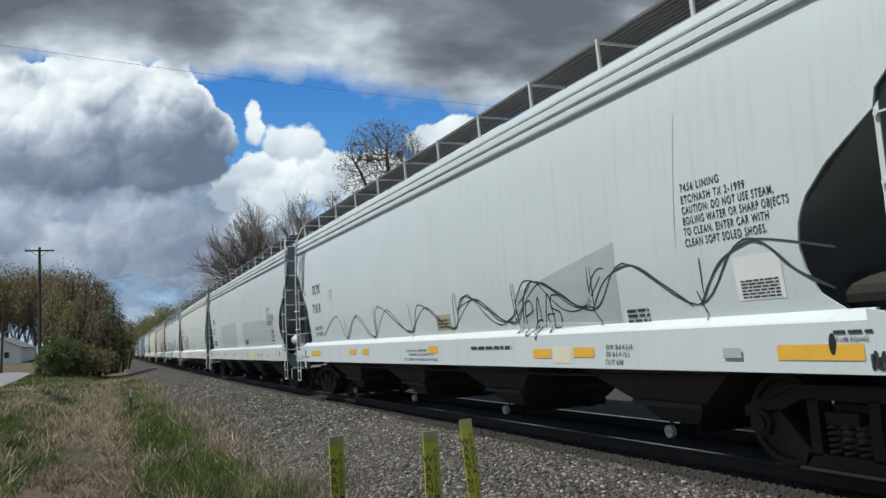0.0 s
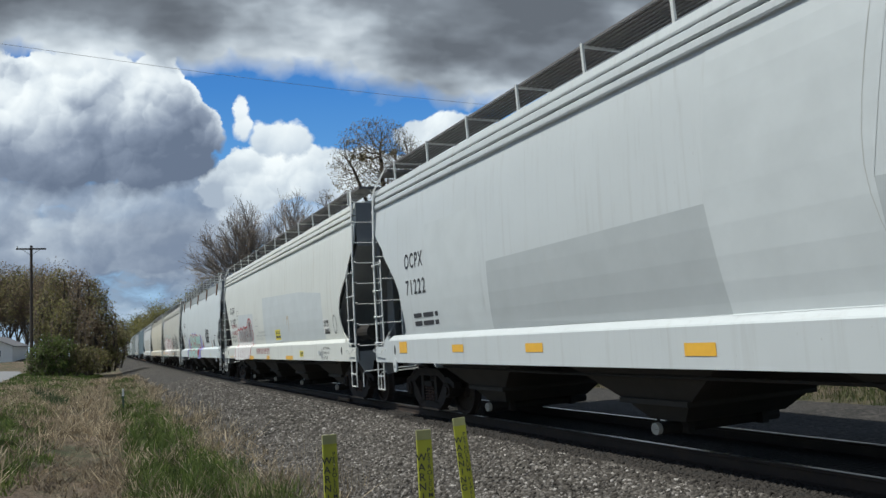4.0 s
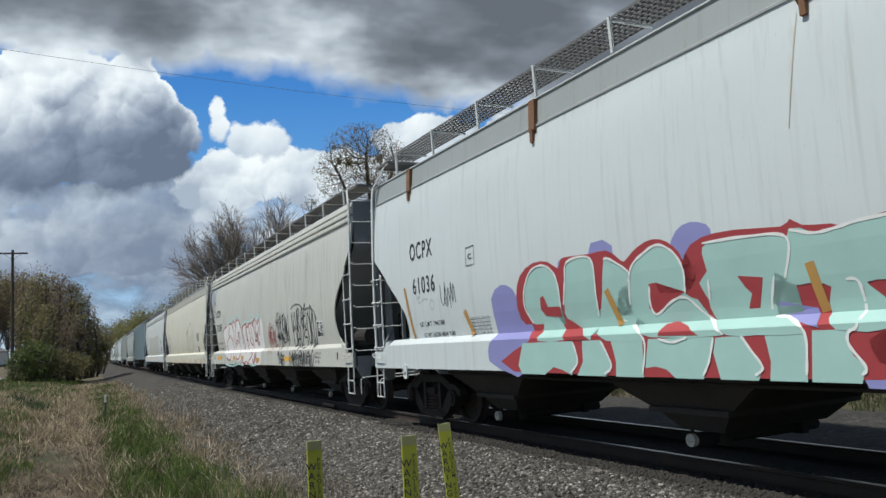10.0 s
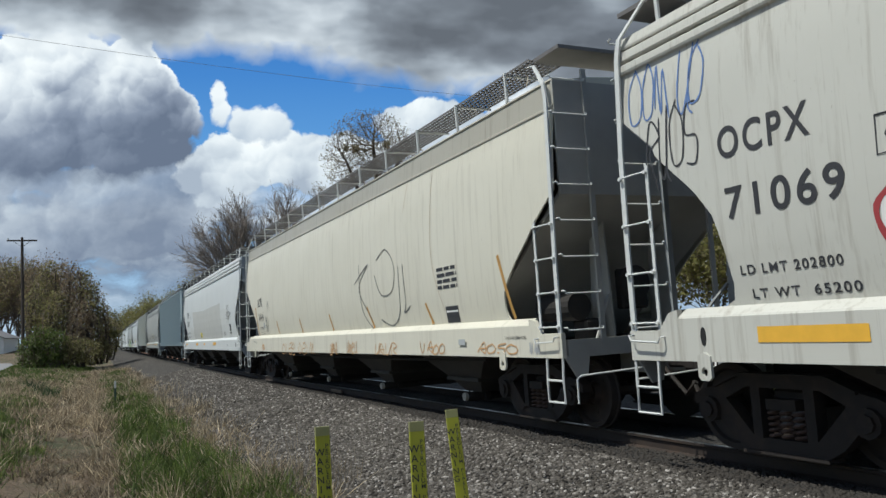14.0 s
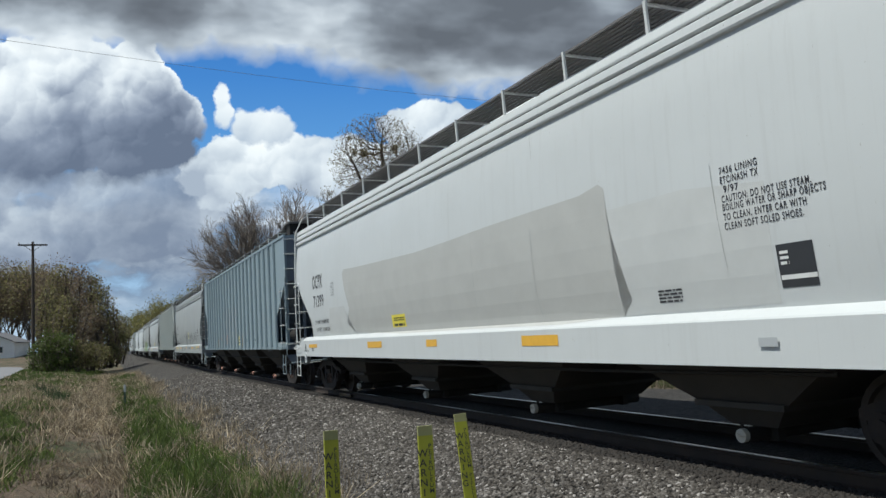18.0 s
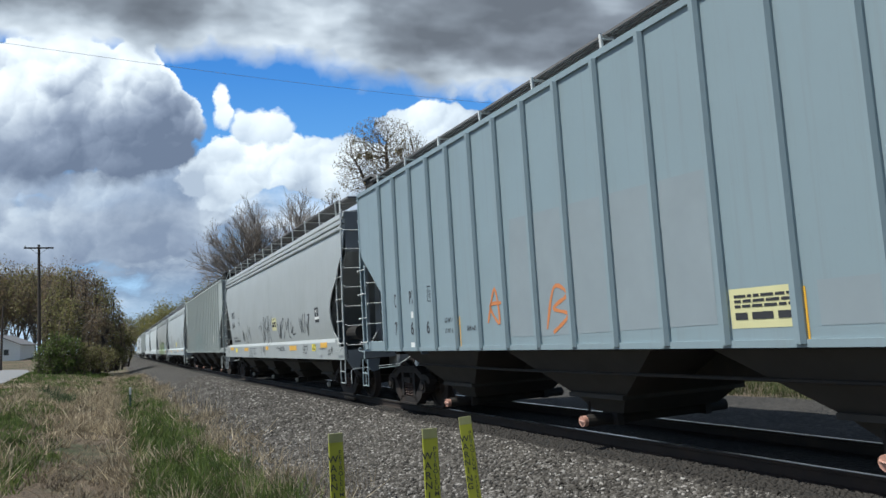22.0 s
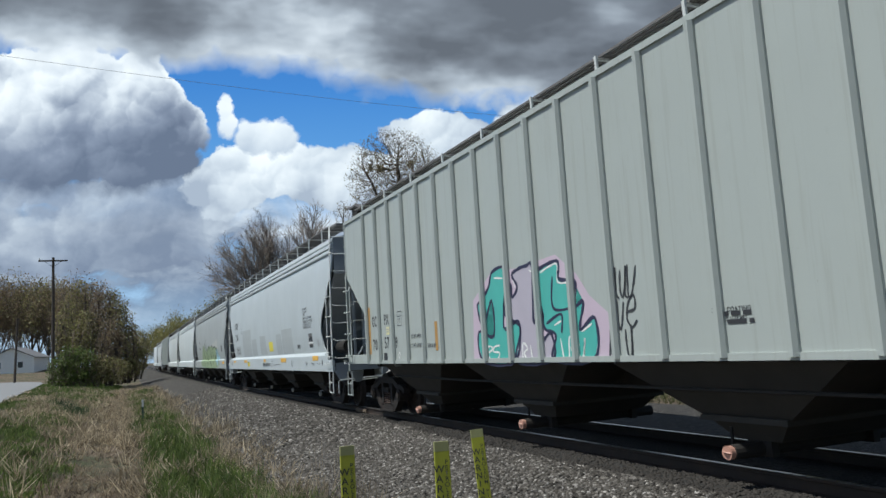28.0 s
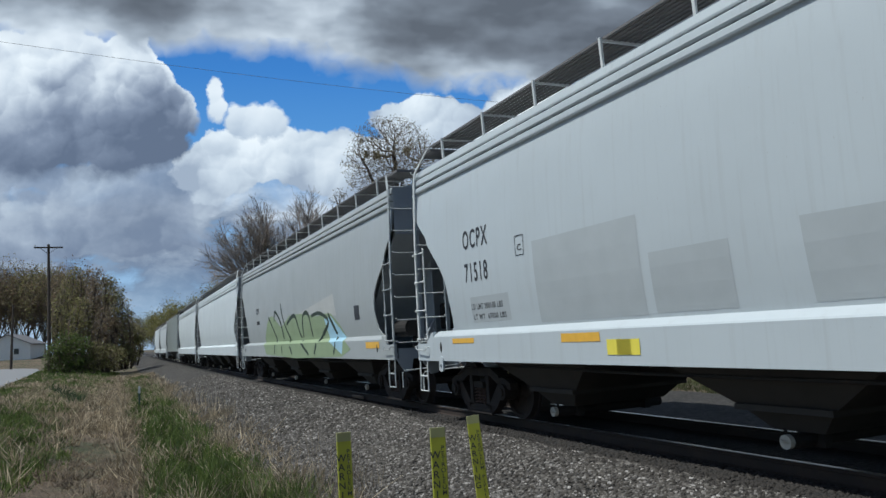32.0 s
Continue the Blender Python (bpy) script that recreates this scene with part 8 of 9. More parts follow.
# rusty brackets below the running board of the flat-railed white car
RUSTY = rusty("bracket_rust", (0.2, 0.1, 0.05), (0.32, 0.16, 0.08))
for u in (-8.4, -4.3, -0.14, 4.06, 8.2):
    bm = bmesh.new()
    prism(bm, [(-1.50, 4.08), (-1.53, 4.12), (-1.50, 4.54), (-1.44, 4.54)], "y", u - 0.07, u + 0.07)
    box(bm, -1.545, -1.50, u - 0.03, u + 0.03, 3.96, 4.14)
    part("roof_bracket", bm, RUSTY, car_c, "rusty steel roof bracket")


# ---- trees and shrubs ----
BARK = plain("grey_bark", (0.11, 0.09, 0.075), 0.9, vary=0.35, scale=3, bump=0.4)
TWIG = plain("thin_twigs", (0.16, 0.125, 0.10), 0.9, vary=0.3, scale=2)


def leaf_material(name, colors, patch=0.8):
    n = Nodes(name)
    geo = n.tree.nodes.new("ShaderNodeNewGeometry")
    k = len(colors) - 1
    base = n.ramp(geo.outputs["Random Per Island"], [(i / k, c) for i, c in enumerate(colors)])
    clump = n.ramp(n.noise(patch, n.coords(), 3), [(0.3, (0.5, 0.5, 0.5)), (0.7, (1.5, 1.5, 1.5))])
    base = n.mix(1.0, base, clump, "MULTIPLY")
    mat = n.done(base, 0.7)
    through_ = n.add("ShaderNodeBsdfTranslucent", Color=base)
    both = n.add("ShaderNodeMixShader", Fac=0.45)
    n.tree.links.new(n.bsdf.outputs[0], both.inputs[1])
    n.tree.links.new(through_.outputs[0], both.inputs[2])
    n.tree.links.new(both.outputs[0], n.tree.nodes["Material Output"].inputs[0])
    return mat


BUDS = leaf_material("opening_buds", [(0.14, 0.12, 0.07), (0.22, 0.195, 0.11), (0.34, 0.3, 0.2), (0.22, 0.17, 0.115)])
OLIVE = leaf_material("young_olive_leaves", [(0.13, 0.125, 0.05), (0.2, 0.19, 0.075), (0.27, 0.25, 0.11), (0.2, 0.15, 0.09)])
FRESH = leaf_material("fresh_green_leaves", [(0.055, 0.075, 0.02), (0.10, 0.135, 0.035), (0.15, 0.19, 0.055)])
RUST = leaf_material("reddish_twigs", [(0.17, 0.125, 0.085), (0.24, 0.175, 0.115), (0.21, 0.185, 0.10)])
LIME = leaf_material("spring_lime_leaves", [(0.15, 0.15, 0.045), (0.23, 0.22, 0.07), (0.2, 0.17, 0.08)])


def grow(rng, height, trunk, counts, wide, trunk_r):
    """A trunk that opens into a fan of limbs, each with side branches that turn upwards."""
    limbs, tips = [], []

    def limb(p, d, length, r, level):
        n = 5 if level < 2 else 3
        pts = [p]
        for i in range(n):
            d = (d + Vector(rng.normal(0, 0.07 if level else 0.03, 3)) + Vector((0, 0, 0.05 if level else 0.0))).normalized()
            pts.append(pts[-1] + d * (length / n))
        limbs.append((pts, r, r * (0.7 if level == 0 else 0.3), level))
        if level >= len(counts):
            tips.append(pts[-1])
            tips.append(pts[1])
            return
        m = counts[level]
        turn = rng.uniform(0, 6.283)
        for k in range(m):
            f = rng.uniform(0.55, 1.0) if level == 0 else 0.2 + 0.8 * (k + rng.uniform(0.2, 0.9)) / m
            j = min(int(f * n), n - 1)
            q = pts[j].lerp(pts[j + 1], min(f * n - j, 1.0))
            turn += 2.4 + rng.uniform(-0.5, 0.5)
            if level == 0:
                tilt = wide * math.sqrt((k + 0.3) / m)
                nd = Vector((math.cos(turn) * math.sin(tilt), math.sin(turn) * math.sin(tilt), math.cos(tilt)))
                limb(q, nd, height * (1 - trunk * f) * rng.uniform(0.8, 1.0), r * rng.uniform(0.35, 0.5), 1)
            else:
                side = d.orthogonal()
                side.rotate(Matrix.Rotation(turn, 3, d))
                nd = (d + side * rng.uniform(0.45, 0.9)).normalized()
                limb(q, nd, length * (0.78 - 0.40 * f) * rng.uniform(0.75, 1.15), r * (0.62 - 0.25 * f), level + 1)
    limb(Vector((0, 0, 0)), Vector((rng.normal(0, 0.04), rng.normal(0, 0.04), 1)).normalized(), max(height * trunk, 0.15), trunk_r, 0)
    return limbs, tips


def tree(name, x, y, height, label, seed, leaf=None, leaf_size=0.12, leaves=2, counts=(8, 7, 6, 4), trunk=0.3, wide=0.9, haze=0.3, category="tree", flat=1.0, twig=0.012, bark=None):
    rng = np.random.default_rng(seed)
    t = tagged(new(name), label, category)
    t.location = (x, y, ground_z(x, y) - 0.1)
    limbs, tips = grow(rng, height, trunk, counts, wide, height * 0.015)
    k = height / max(p.z for l in limbs for p in l[0])
    bm_t, bm_b = bmesh.new(), bmesh.new()
    for pts, r, r2, level in limbs:
        pts = [Vector((p.x * k * flat, p.y * k * flat, p.z * k)) for p in pts]
        tube(bm_t if level < 2 else bm_b, pts, max(r * k, twig), 7 if level < 1 else 5 if level < 2 else 3, max(r2 * k, twig * 0.6), cap=False)
    part("trunk", bm_t, BARK, t)
    part("twig_crown", bm_b, bark or TWIG, t)
    if leaf is not None:
        n = len(tips) * leaves
        cen = np.repeat(np.array([(p.x * k * flat, p.y * k * flat, p.z * k) for p in tips]), leaves, 0) + rng.normal(0, haze, (n, 3))
        cen[:, 2] = np.maximum(cen[:, 2], 0.12)
        a, b = rng.normal(0, 1, (n, 3)), rng.normal(0, 1, (n, 3))
        a /= np.linalg.norm(a, axis=1, keepdims=True)
        b = np.cross(a, b)
        b /= np.linalg.norm(b, axis=1, keepdims=True)
        s = leaf_size * rng.uniform(0.5, 1.4, (n, 1))
        v = np.stack([cen - a * s, cen + b * s * 0.5, cen + a * s, cen - b * s * 0.5], 1).reshape(-1, 3)
        quads("crown", v, leaf, t)
    return t


def quads(name, v, material, parent=None):
    me = bpy.data.meshes.new(name)
    n = len(v) // 4
    me.vertices.add(n * 4)
    me.vertices.foreach_set("co", np.ascontiguousarray(v, dtype=np.float32).ravel())
    me.loops.add(n * 4)
    me.loops.foreach_set("vertex_index", np.arange(n * 4, dtype=np.int32))
    me.polygons.add(n)
    me.polygons.foreach_set("loop_start", np.arange(0, n * 4, 4, dtype=np.int32))
    me.update(calc_edges=True)
    return place(name, me, material, parent)


def colonise(rng, lobes, stems, count, step, kill, reach, hold=0.45):
    """Branches that grow towards points scattered in the crown's lobes until each is met. Gives nodes and their parents."""
    pts = []
    total = sum(l[3] * l[4] * l[5] for l in lobes)
    for cx, cy, cz, rx, ry, rz in lobes:
        m = int(count * rx * ry * rz / total) + 1
        d = rng.normal(0, 1, (m, 3))
        d = d / np.linalg.norm(d, axis=1, keepdims=True) * rng.random((m, 1)) ** 0.37
        pts.append(d * (rx, ry, rz) + (cx, cy, cz))
    pts = np.concatenate(pts)
    nodes, parent = [], []
    for line in stems:
        last = -1
        for a, b in zip(line, line[1:]):
            a, b = np.array(a, float), np.array(b, float)
            m = max(1, int(np.linalg.norm(b - a) / step))
            for q in range(m):
                nodes.append(a + (b - a) * q / m)
                parent.append(last)
                last = len(nodes) - 1
    near = np.full(len(pts), -1)
    dist = np.full(len(pts), 1e9)
    fresh = list(range(len(nodes)))
    for _ in range(160):
        if not len(pts) or not fresh:
            break
        at = np.array([nodes[q] for q in fresh])
        d = np.linalg.norm(pts[:, None] - at[None], axis=2)
        k = d.argmin(1)
        best = d[np.arange(len(pts)), k]
        better = best < dist
        dist[better], near[better] = best[better], np.array(fresh)[k[better]]
        keep = dist > kill
        pts, near, dist = pts[keep], near[keep], dist[keep]
        pull = {}
        for q, p, dd in zip(near, pts, dist):
            if dd < reach:
                pull.setdefault(int(q), []).append((p - nodes[q]) / dd)
        fresh = []
        for q, ways in pull.items():
            w = np.sum(ways, 0)
            w /= np.linalg.norm(w) + 1e-9
            if parent[q] >= 0:
                on = nodes[q] - nodes[parent[q]]
                w = w + hold * on / (np.linalg.norm(on) + 1e-9)
            w = w + rng.normal(0, 0.16, 3)
            w /= np.linalg.norm(w) + 1e-9
            spot_ = nodes[q] + w * step
            nodes.append(spot_)
            parent.append(q)
            fresh.append(len(nodes) - 1)
    return np.array(nodes), parent


def fan(rng, stem, limbs, step):
    """Nearly straight limbs that rise from the stem's top and fork into ever finer twigs; a limb is (lean, depth, length)."""
    nodes, parent = [], []
    for a, b in zip(stem, stem[1:]):
        a, b = np.array(a, float), np.array(b, float)
        m = int(np.linalg.norm(b - a) / 0.5) + 1
        for q in range(m):
            nodes.append(a + (b - a) * q / m)
            parent.append(len(nodes) - 2)
    spacing = (0.0, 0.24, 0.27, 0.3)

    def grow(q, way, length, level):
        m = max(2, int(length / step))
        for i in range(m):
            way = way + rng.normal(0, 0.055, 3) + (0, 0, 0.022)
            way = way / np.linalg.norm(way)
            nodes.append(nodes[q] + way * step)
            parent.append(q)
            q = len(nodes) - 1
            if level and i > 0.12 * m and rng.random() < step / spacing[level]:
                side = np.cross(way, rng.normal(0, 1, 3))
                side /= np.linalg.norm(side) + 1e-9
                out = way + side * rng.uniform(0.3, 0.75)
                grow(q, out / np.linalg.norm(out), (0.35 + (length * (1 - i / m)) * rng.uniform(0.3, 0.75)) * (1.0 if level > 1 else 0.8), level - 1)

    top = len(nodes) - 1
    for lean, depth, length in limbs:
        a = radians(lean)
        grow(top - int(rng.integers(0, 3)), np.array((math.sin(a), depth, math.cos(a))), length, 3)
    return np.array(nodes), parent


def crown_tree(name, x, y, lobes, stems, label, seed, count=1500, step=0.3, kill=0.55, reach=4.0, twig=0.011, power=2.3, bark=None, leaf=None, leaf_size=0.08, leaves=3, haze=0.12, category="tree", limbs=()):
    """A tree whose twigs fill the given lobes, or fan out in limbs from the stem's top; stems run from the ground up to the first fork. Heights are over the rail."""
    rng = np.random.default_rng(seed)
    t = tagged(new(name), label, category)
    t.location = (x, y, 0)
    nodes, parent = fan(rng, stems[0], limbs, step) if limbs else colonise(rng, lobes, stems, count, step, kill, reach)
    n = len(nodes)
    load, kids = np.zeros(n), [[] for _ in range(n)]
    for q in range(n - 1, -1, -1):
        if load[q] == 0:
            load[q] = 1.0
        if parent[q] >= 0:
            load[parent[q]] += load[q]
            kids[parent[q]].append(q)
    radius = twig * load ** (1 / power)
    bm_t, bm_b = bmesh.new(), bmesh.new()
    tips = []
    for q in range(n):
        if not kids[q]:
            tips.append(nodes[q])
        if parent[q] >= 0 and q == max(kids[parent[q]], key=lambda w: load[w]) and parent[parent[q]] >= 0:
            continue
        # a chain from here to its tip, always along the heaviest child
        line = [parent[q]] if parent[q] >= 0 else []
        k = q
        while True:
            line.append(k)
            if not kids[k]:
                break
            k = max(kids[k], key=lambda w: load[w])
        if len(line) < 2:
            continue
        thick = radius[q] > twig * 5
        bm = bm_t if thick else bm_b
        sides = 6 if thick else 3
        rings = []
        for a, k in enumerate(line):
            d = Vector(nodes[line[min(a + 1, len(line) - 1)]] - nodes[line[max(a - 1, 0)]]).normalized()
            u = d.orthogonal().normalized()
            w = d.cross(u)
            r = min(radius[k], radius[q])
            rings.append([bm.verts.new(Vector(nodes[k]) + (u * math.cos(2 * math.pi * c / sides) + w * math.sin(2 * math.pi * c / sides)) * r) for c in range(sides)])
        for a, b in zip(rings, rings[1:]):
            for c in range(sides):
                bm.faces.new((a[c], a[(c + 1) % sides], b[(c + 1) % sides], b[c]))
    part("trunk", bm_t, bark or BARK, t)
    part("twig_crown", bm_b, bark or TWIG, t)
    if leaf is not None:
        tips = np.array(tips)
        m = len(tips) * leaves
        cen = np.repeat(tips, leaves, 0) + rng.normal(0, haze, (m, 3))
        a, b = rng.normal(0, 1, (m, 3)), rng.normal(0, 1, (m, 3))
        a /= np.linalg.norm(a, axis=1, keepdims=True)
        b = np.cross(a, b)
        b /= np.linalg.norm(b, axis=1, keepdims=True)
        sz = leaf_size * rng.uniform(0.5, 1.4, (m, 1))
        quads("crown", np.stack([cen - a * sz, cen + b * sz * 0.55, cen + a * sz, cen - b * sz * 0.55], 1).reshape(-1, 3), leaf, t)
    return t


GREYTWIG = plain("pale_grey_twigs", (0.25, 0.215, 0.19), 0.9, vary=0.3, scale=2)
# behind the railway: a round crown with buds, a wide bare tree, an upright one, a thin one
crown_tree("tree", 18.3, 48, ((-0.1, 0, 13.4, 3.1, 2.6, 2.9), (-2.0, 0.4, 12.6, 1.5, 1.5, 1.7), (2.1, 0, 13.3, 1.5, 1.6, 1.7)), (((0.3, 0, -0.6), (0.5, 0, 5), (0.3, 0, 9.5), (0.1, 0.2, 14.2)), ((0.4, 0, 7), (-1.0, 0.3, 10.6), (-1.9, 0.3, 13.0)), ((0.4, 0, 8), (1.2, -0.3, 11.2), (2.0, -0.2, 13.6)), ((0.4, 0, 9), (-0.4, -1.0, 12.2)), ((0.4, 0, 9), (0.9, 1.0, 12.6))),
           "tall round-crowned tree with opening buds behind the railway", 3, 6000, 0.18, 0.19, 1.3, 0.0105, 2.6, None, BUDS, 0.055, 4, 0.12)
crown_tree("tree", 13.9, 70, (), (((0, 0, -0.6), (0.1, 0, 4.0), (-0.1, 0, 7.4)),), "wide bare spring tree behind the railway", 11, step=0.2, twig=0.0105, power=2.5, bark=GREYTWIG,
           limbs=((-76, 0.1, 6.0), (-66, -0.3, 6.2), (-58, 0.3, 6.6), (-48, -0.1, 7.0), (-40, 0.4, 7.2), (-30, -0.3, 7.4), (-21, 0.1, 7.6), (-12, 0.4, 7.7), (-4, -0.2, 7.7), (5, 0.2, 7.6), (14, -0.3, 7.0), (23, 0.1, 5.6)))
crown_tree("tree", 16.5, 66, (), (((0, 0, -0.6), (0, 0, 5.0), (-0.1, 0, 10.0)),), "bare upright spring tree behind the railway", 5, step=0.18, twig=0.010, power=2.5, bark=GREYTWIG,
           limbs=((-24, 0.1, 4.2), (-12, -0.3, 4.7), (-1, 0.2, 5.0), (10, -0.1, 5.0), (20, 0.3, 4.6), (32, -0.1, 3.6)))
crown_tree("tree", 18.0, 60, ((0, 0, 12.6, 0.9, 0.9, 1.1),), (((0, 0, -0.6), (0, 0, 6.0), (0, 0, 11.0)),), "thin budding tree behind the railway", 8, 500, 0.2, 0.22, 3.0, 0.012, 2.4, None, BUDS, 0.06, 2)
for i, (x, y, hgt) in enumerate(((15.0, 150, 10.5), (14.5, 165, 12.0), (19.0, 150, 12.5), (21.5, 140, 13.0), (16, 200, 12.5), (15, 240, 12.0), (17, 280, 13), (23, 170, 13))):
    tree("tree", x, y, hgt, "young lime-green tree in the far lineside wood", 40 + i, LIME, 0.16, 14, (7, 6, 5), 0.25, 1.0, 0.55, twig=0.03)

for i in range(16):
    tree("tree", 42 + (i * 13 % 9), -6 + i * 3.6, 6.5 + (i * 29 % 4), "young tree in the wood beyond the far bank", 160 + i, OLIVE if i % 2 else LIME, 0.2, 10, (8, 6, 5), 0.12, 0.8, 0.5, twig=0.03)

# scrub on the left of the line: tall thicket behind, green bushes at its foot
THICKET = "leafing olive thicket tree beside the railway"
BROWN = "bare brownish thicket tree beside the railway"
for i, (x, y, w, low, top, mat, lab) in enumerate((
        (-3.9, 96, 1.5, 2.0, 10.4, RUST, BROWN), (-2.6, 93, 1.6, 1.5, 10.7, OLIVE, THICKET), (-1.3, 95, 1.5, 2.0, 10.9, RUST, BROWN), (-0.2, 91, 1.5, 1.2, 10.3, RUST, BROWN), (0.8, 94, 1.4, 1.5, 9.7, OLIVE, THICKET),
        (1.5, 90, 1.2, 0.6, 8.3, OLIVE, THICKET), (2.3, 92, 1.1, 0.3, 6.9, RUST, BROWN), (2.9, 96, 1.0, 0.2, 5.6, OLIVE, THICKET), (-1.8, 87, 1.4, 0.8, 7.0, OLIVE, THICKET), (0.4, 86, 1.3, 0.3, 6.2, RUST, BROWN),
        (-3.6, 89, 1.3, 0.8, 8.2, OLIVE, THICKET), (4.2, 112, 1.3, 0.2, 5.8, OLIVE, THICKET), (5.2, 135, 1.5, 0.2, 6.4, RUST, BROWN))):
    crown_tree("thicket_tree", x, y, ((0, 0, (low + top) / 2, w, w * 0.9, (top - low) / 2), (0.2 * w, 0, top - 1.5, w * 0.6, w * 0.6, 1.8)), (((0, 0, -0.5), (0.1, 0, low + 1.2)), ((0.25, 0.1, -0.5), (0.6 * w, 0, low + 1.6)), ((-0.2, 0, -0.5), (-0.6 * w, 0.2, low + 1.8))),
               lab, 60 + i, 2400, 0.26, 0.26, 3.0, 0.02, 2.4, None, mat, 0.12, 8 if mat is OLIVE else 5, 0.24)
for i, (x, y, w, top) in enumerate(((-3.9, 81, 1.0, 2.6), (-2.9, 80, 1.2, 3.5), (-1.8, 79.5, 1.2, 3.2), (-0.7, 80, 1.1, 2.4), (0.4, 81, 1.1, 2.2), (1.4, 84, 1.0, 2.0), (2.3, 90, 1.0, 2.2))):
    crown_tree("bush", x, y, ((0, 0, top * 0.45, w, w, top * 0.55), (0.4 * w, 0.2, top * 0.7, w * 0.5, w * 0.5, top * 0.3)), (((0, 0, -0.4), (0.1, 0, 0.5)), ((0.1, 0, -0.4), (0.5 * w, 0, 0.8)), ((-0.1, 0, -0.4), (-0.5 * w, 0, 0.7))),
               "dense green bush at the foot of the thicket", 90 + i, 1400, 0.18, 0.2, 2.0, 0.012, 2.3, None, FRESH if i < 3 else OLIVE, 0.10, 8, 0.16, "bush")
for i in range(14):
    x = -24 + i * 1.45
    tree("tree", x, 185 + (i * 37 % 30), 19.0 + (i * 29 % 5), "tall bare tree in the far wood beyond the road", 120 + i, RUST if i % 3 else OLIVE, 0.22, 4, (9, 7, 6), 0.25, 0.5, 0.4, twig=0.03)

# ---- the small house beyond the road ----
SIDING = plain("white_siding", (0.82, 0.82, 0.8), 0.7, vary=0.1, scale=3)
SHINGLE = plain("grey_shingles", (0.16, 0.16, 0.17), 0.9, vary=0.25, scale=8, bump=0.3)
PANE = plain("dark_window_glass", (0.04, 0.05, 0.06), 0.15, vary=0.2)


def house(x, y):
    hs = tagged(new("house"), "small white one-storey house with a grey shingle roof", "house")
    hs.matrix_basis = pose(x, y, ground_z(x, y) - 0.05, 0, 0, -12)
    part("wall", prism(bmesh.new(), [(-4, 0), (4, 0), (4, 2.9), (0, 4.7), (-4, 2.9)], "y", 0, 9), SIDING, hs)
    for s in (-1, 1):
        part("roof", prism(bmesh.new(), [(s * 4.4, 2.75), (0, 4.78), (0, 4.95), (s * 4.4, 2.92)], "y", -0.4, 9.4), SHINGLE, hs)
    for wx in (-2.2, 1.6):
        w = part("window", box(bmesh.new(), wx - 0.5, wx + 0.5, -0.06, 0.02, 1.0, 2.2), PALE, hs)
        part("pane", box(bmesh.new(), wx - 0.42, wx + 0.42, -0.08, -0.05, 1.08, 2.12), PANE, w)
    return hs


house(-16.0, 166)


# ---- grass ----
def tufts(name, count, area, chance, height, material, label, seed, lean=0.6, width=0.004, per=7, spread=0.07, depth=1.5):
    """Tufts of blades over a stretch of the plan; chance(u, y) says how likely one grows there."""
    rng = np.random.default_rng(seed)
    u0, u1, y0, y1 = area
    y = y0 + (y1 - y0) * rng.random(count) ** depth
    u = u0 + (u1 - u0) * rng.random(count)
    keep = rng.random(count) < chance(u, y)
    u, y = u[keep], y[keep]
    big = np.repeat(rng.uniform(0.55, 1.35, len(u)), per)
    u = np.repeat(u, per) + rng.normal(0, spread, len(u) * per)
    y = np.repeat(y, per) + rng.normal(0, spread, len(y) * per)
    n = len(u)
    x = u + bend(y)
    z = ground_z(x, y)
    a, b = rng.uniform(0, 6.283, n), rng.uniform(0, 6.283, n)
    hgt = height * big * rng.uniform(0.35, 1.2, n)
    out = hgt * lean * rng.uniform(0.1, 1.4, n)
    w = width * (1 + y * 0.04)
    dx, dy = np.cos(a) * w, np.sin(a) * w
    tx, ty = x + np.cos(b) * out, y + np.sin(b) * out
    v = np.stack([np.stack([x - dx, y - dy, z - 0.02], 1), np.stack([x + dx, y + dy, z - 0.02], 1),
                  np.stack([tx + dx * 0.3, ty + dy * 0.3, z + hgt], 1), np.stack([tx - dx * 0.3, ty - dy * 0.3, z + hgt], 1)], 1).reshape(-1, 3)
    return tagged(quads(name, v, material), label, "grass", kind="stuff")


GRASS = leaf_material("grass_blades", [(0.045, 0.072, 0.018), (0.10, 0.145, 0.034), (0.175, 0.215, 0.06)], 1.6)
STRAW = leaf_material("dry_straw", [(0.12, 0.09, 0.06), (0.32, 0.255, 0.165), (0.62, 0.52, 0.37)], 1.6)
DUN = leaf_material("dun_dead_grass", [(0.07, 0.052, 0.036), (0.18, 0.14, 0.095), (0.34, 0.28, 0.19)], 1.6)


def fade(v, a, b):
    return np.clip((v - a) / (b - a), 0.0, 1.0)


def road_edge(y):
    return np.interp(y, (0, 20, 40, 60, 80, 100), (-4.1, -4.5, -4.95, -5.35, -5.8, -6.4))


def lush(u, y):
    """The green strip at the foot of the ballast, with ragged edges and gaps; it thins out farther on."""
    e = 0.45 * lumps(u * 0.9, y * 0.35, 3.0)
    inside = fade(u + e, 0.75, 1.05) * (1 - fade(u + e * 1.3, 2.1, 2.6))
    return inside * np.clip(0.75 + 0.9 * lumps(u * 1.1, y * 0.5, 8.0), 0.08, 1) * (1 - 0.6 * fade(y, 30, 55))


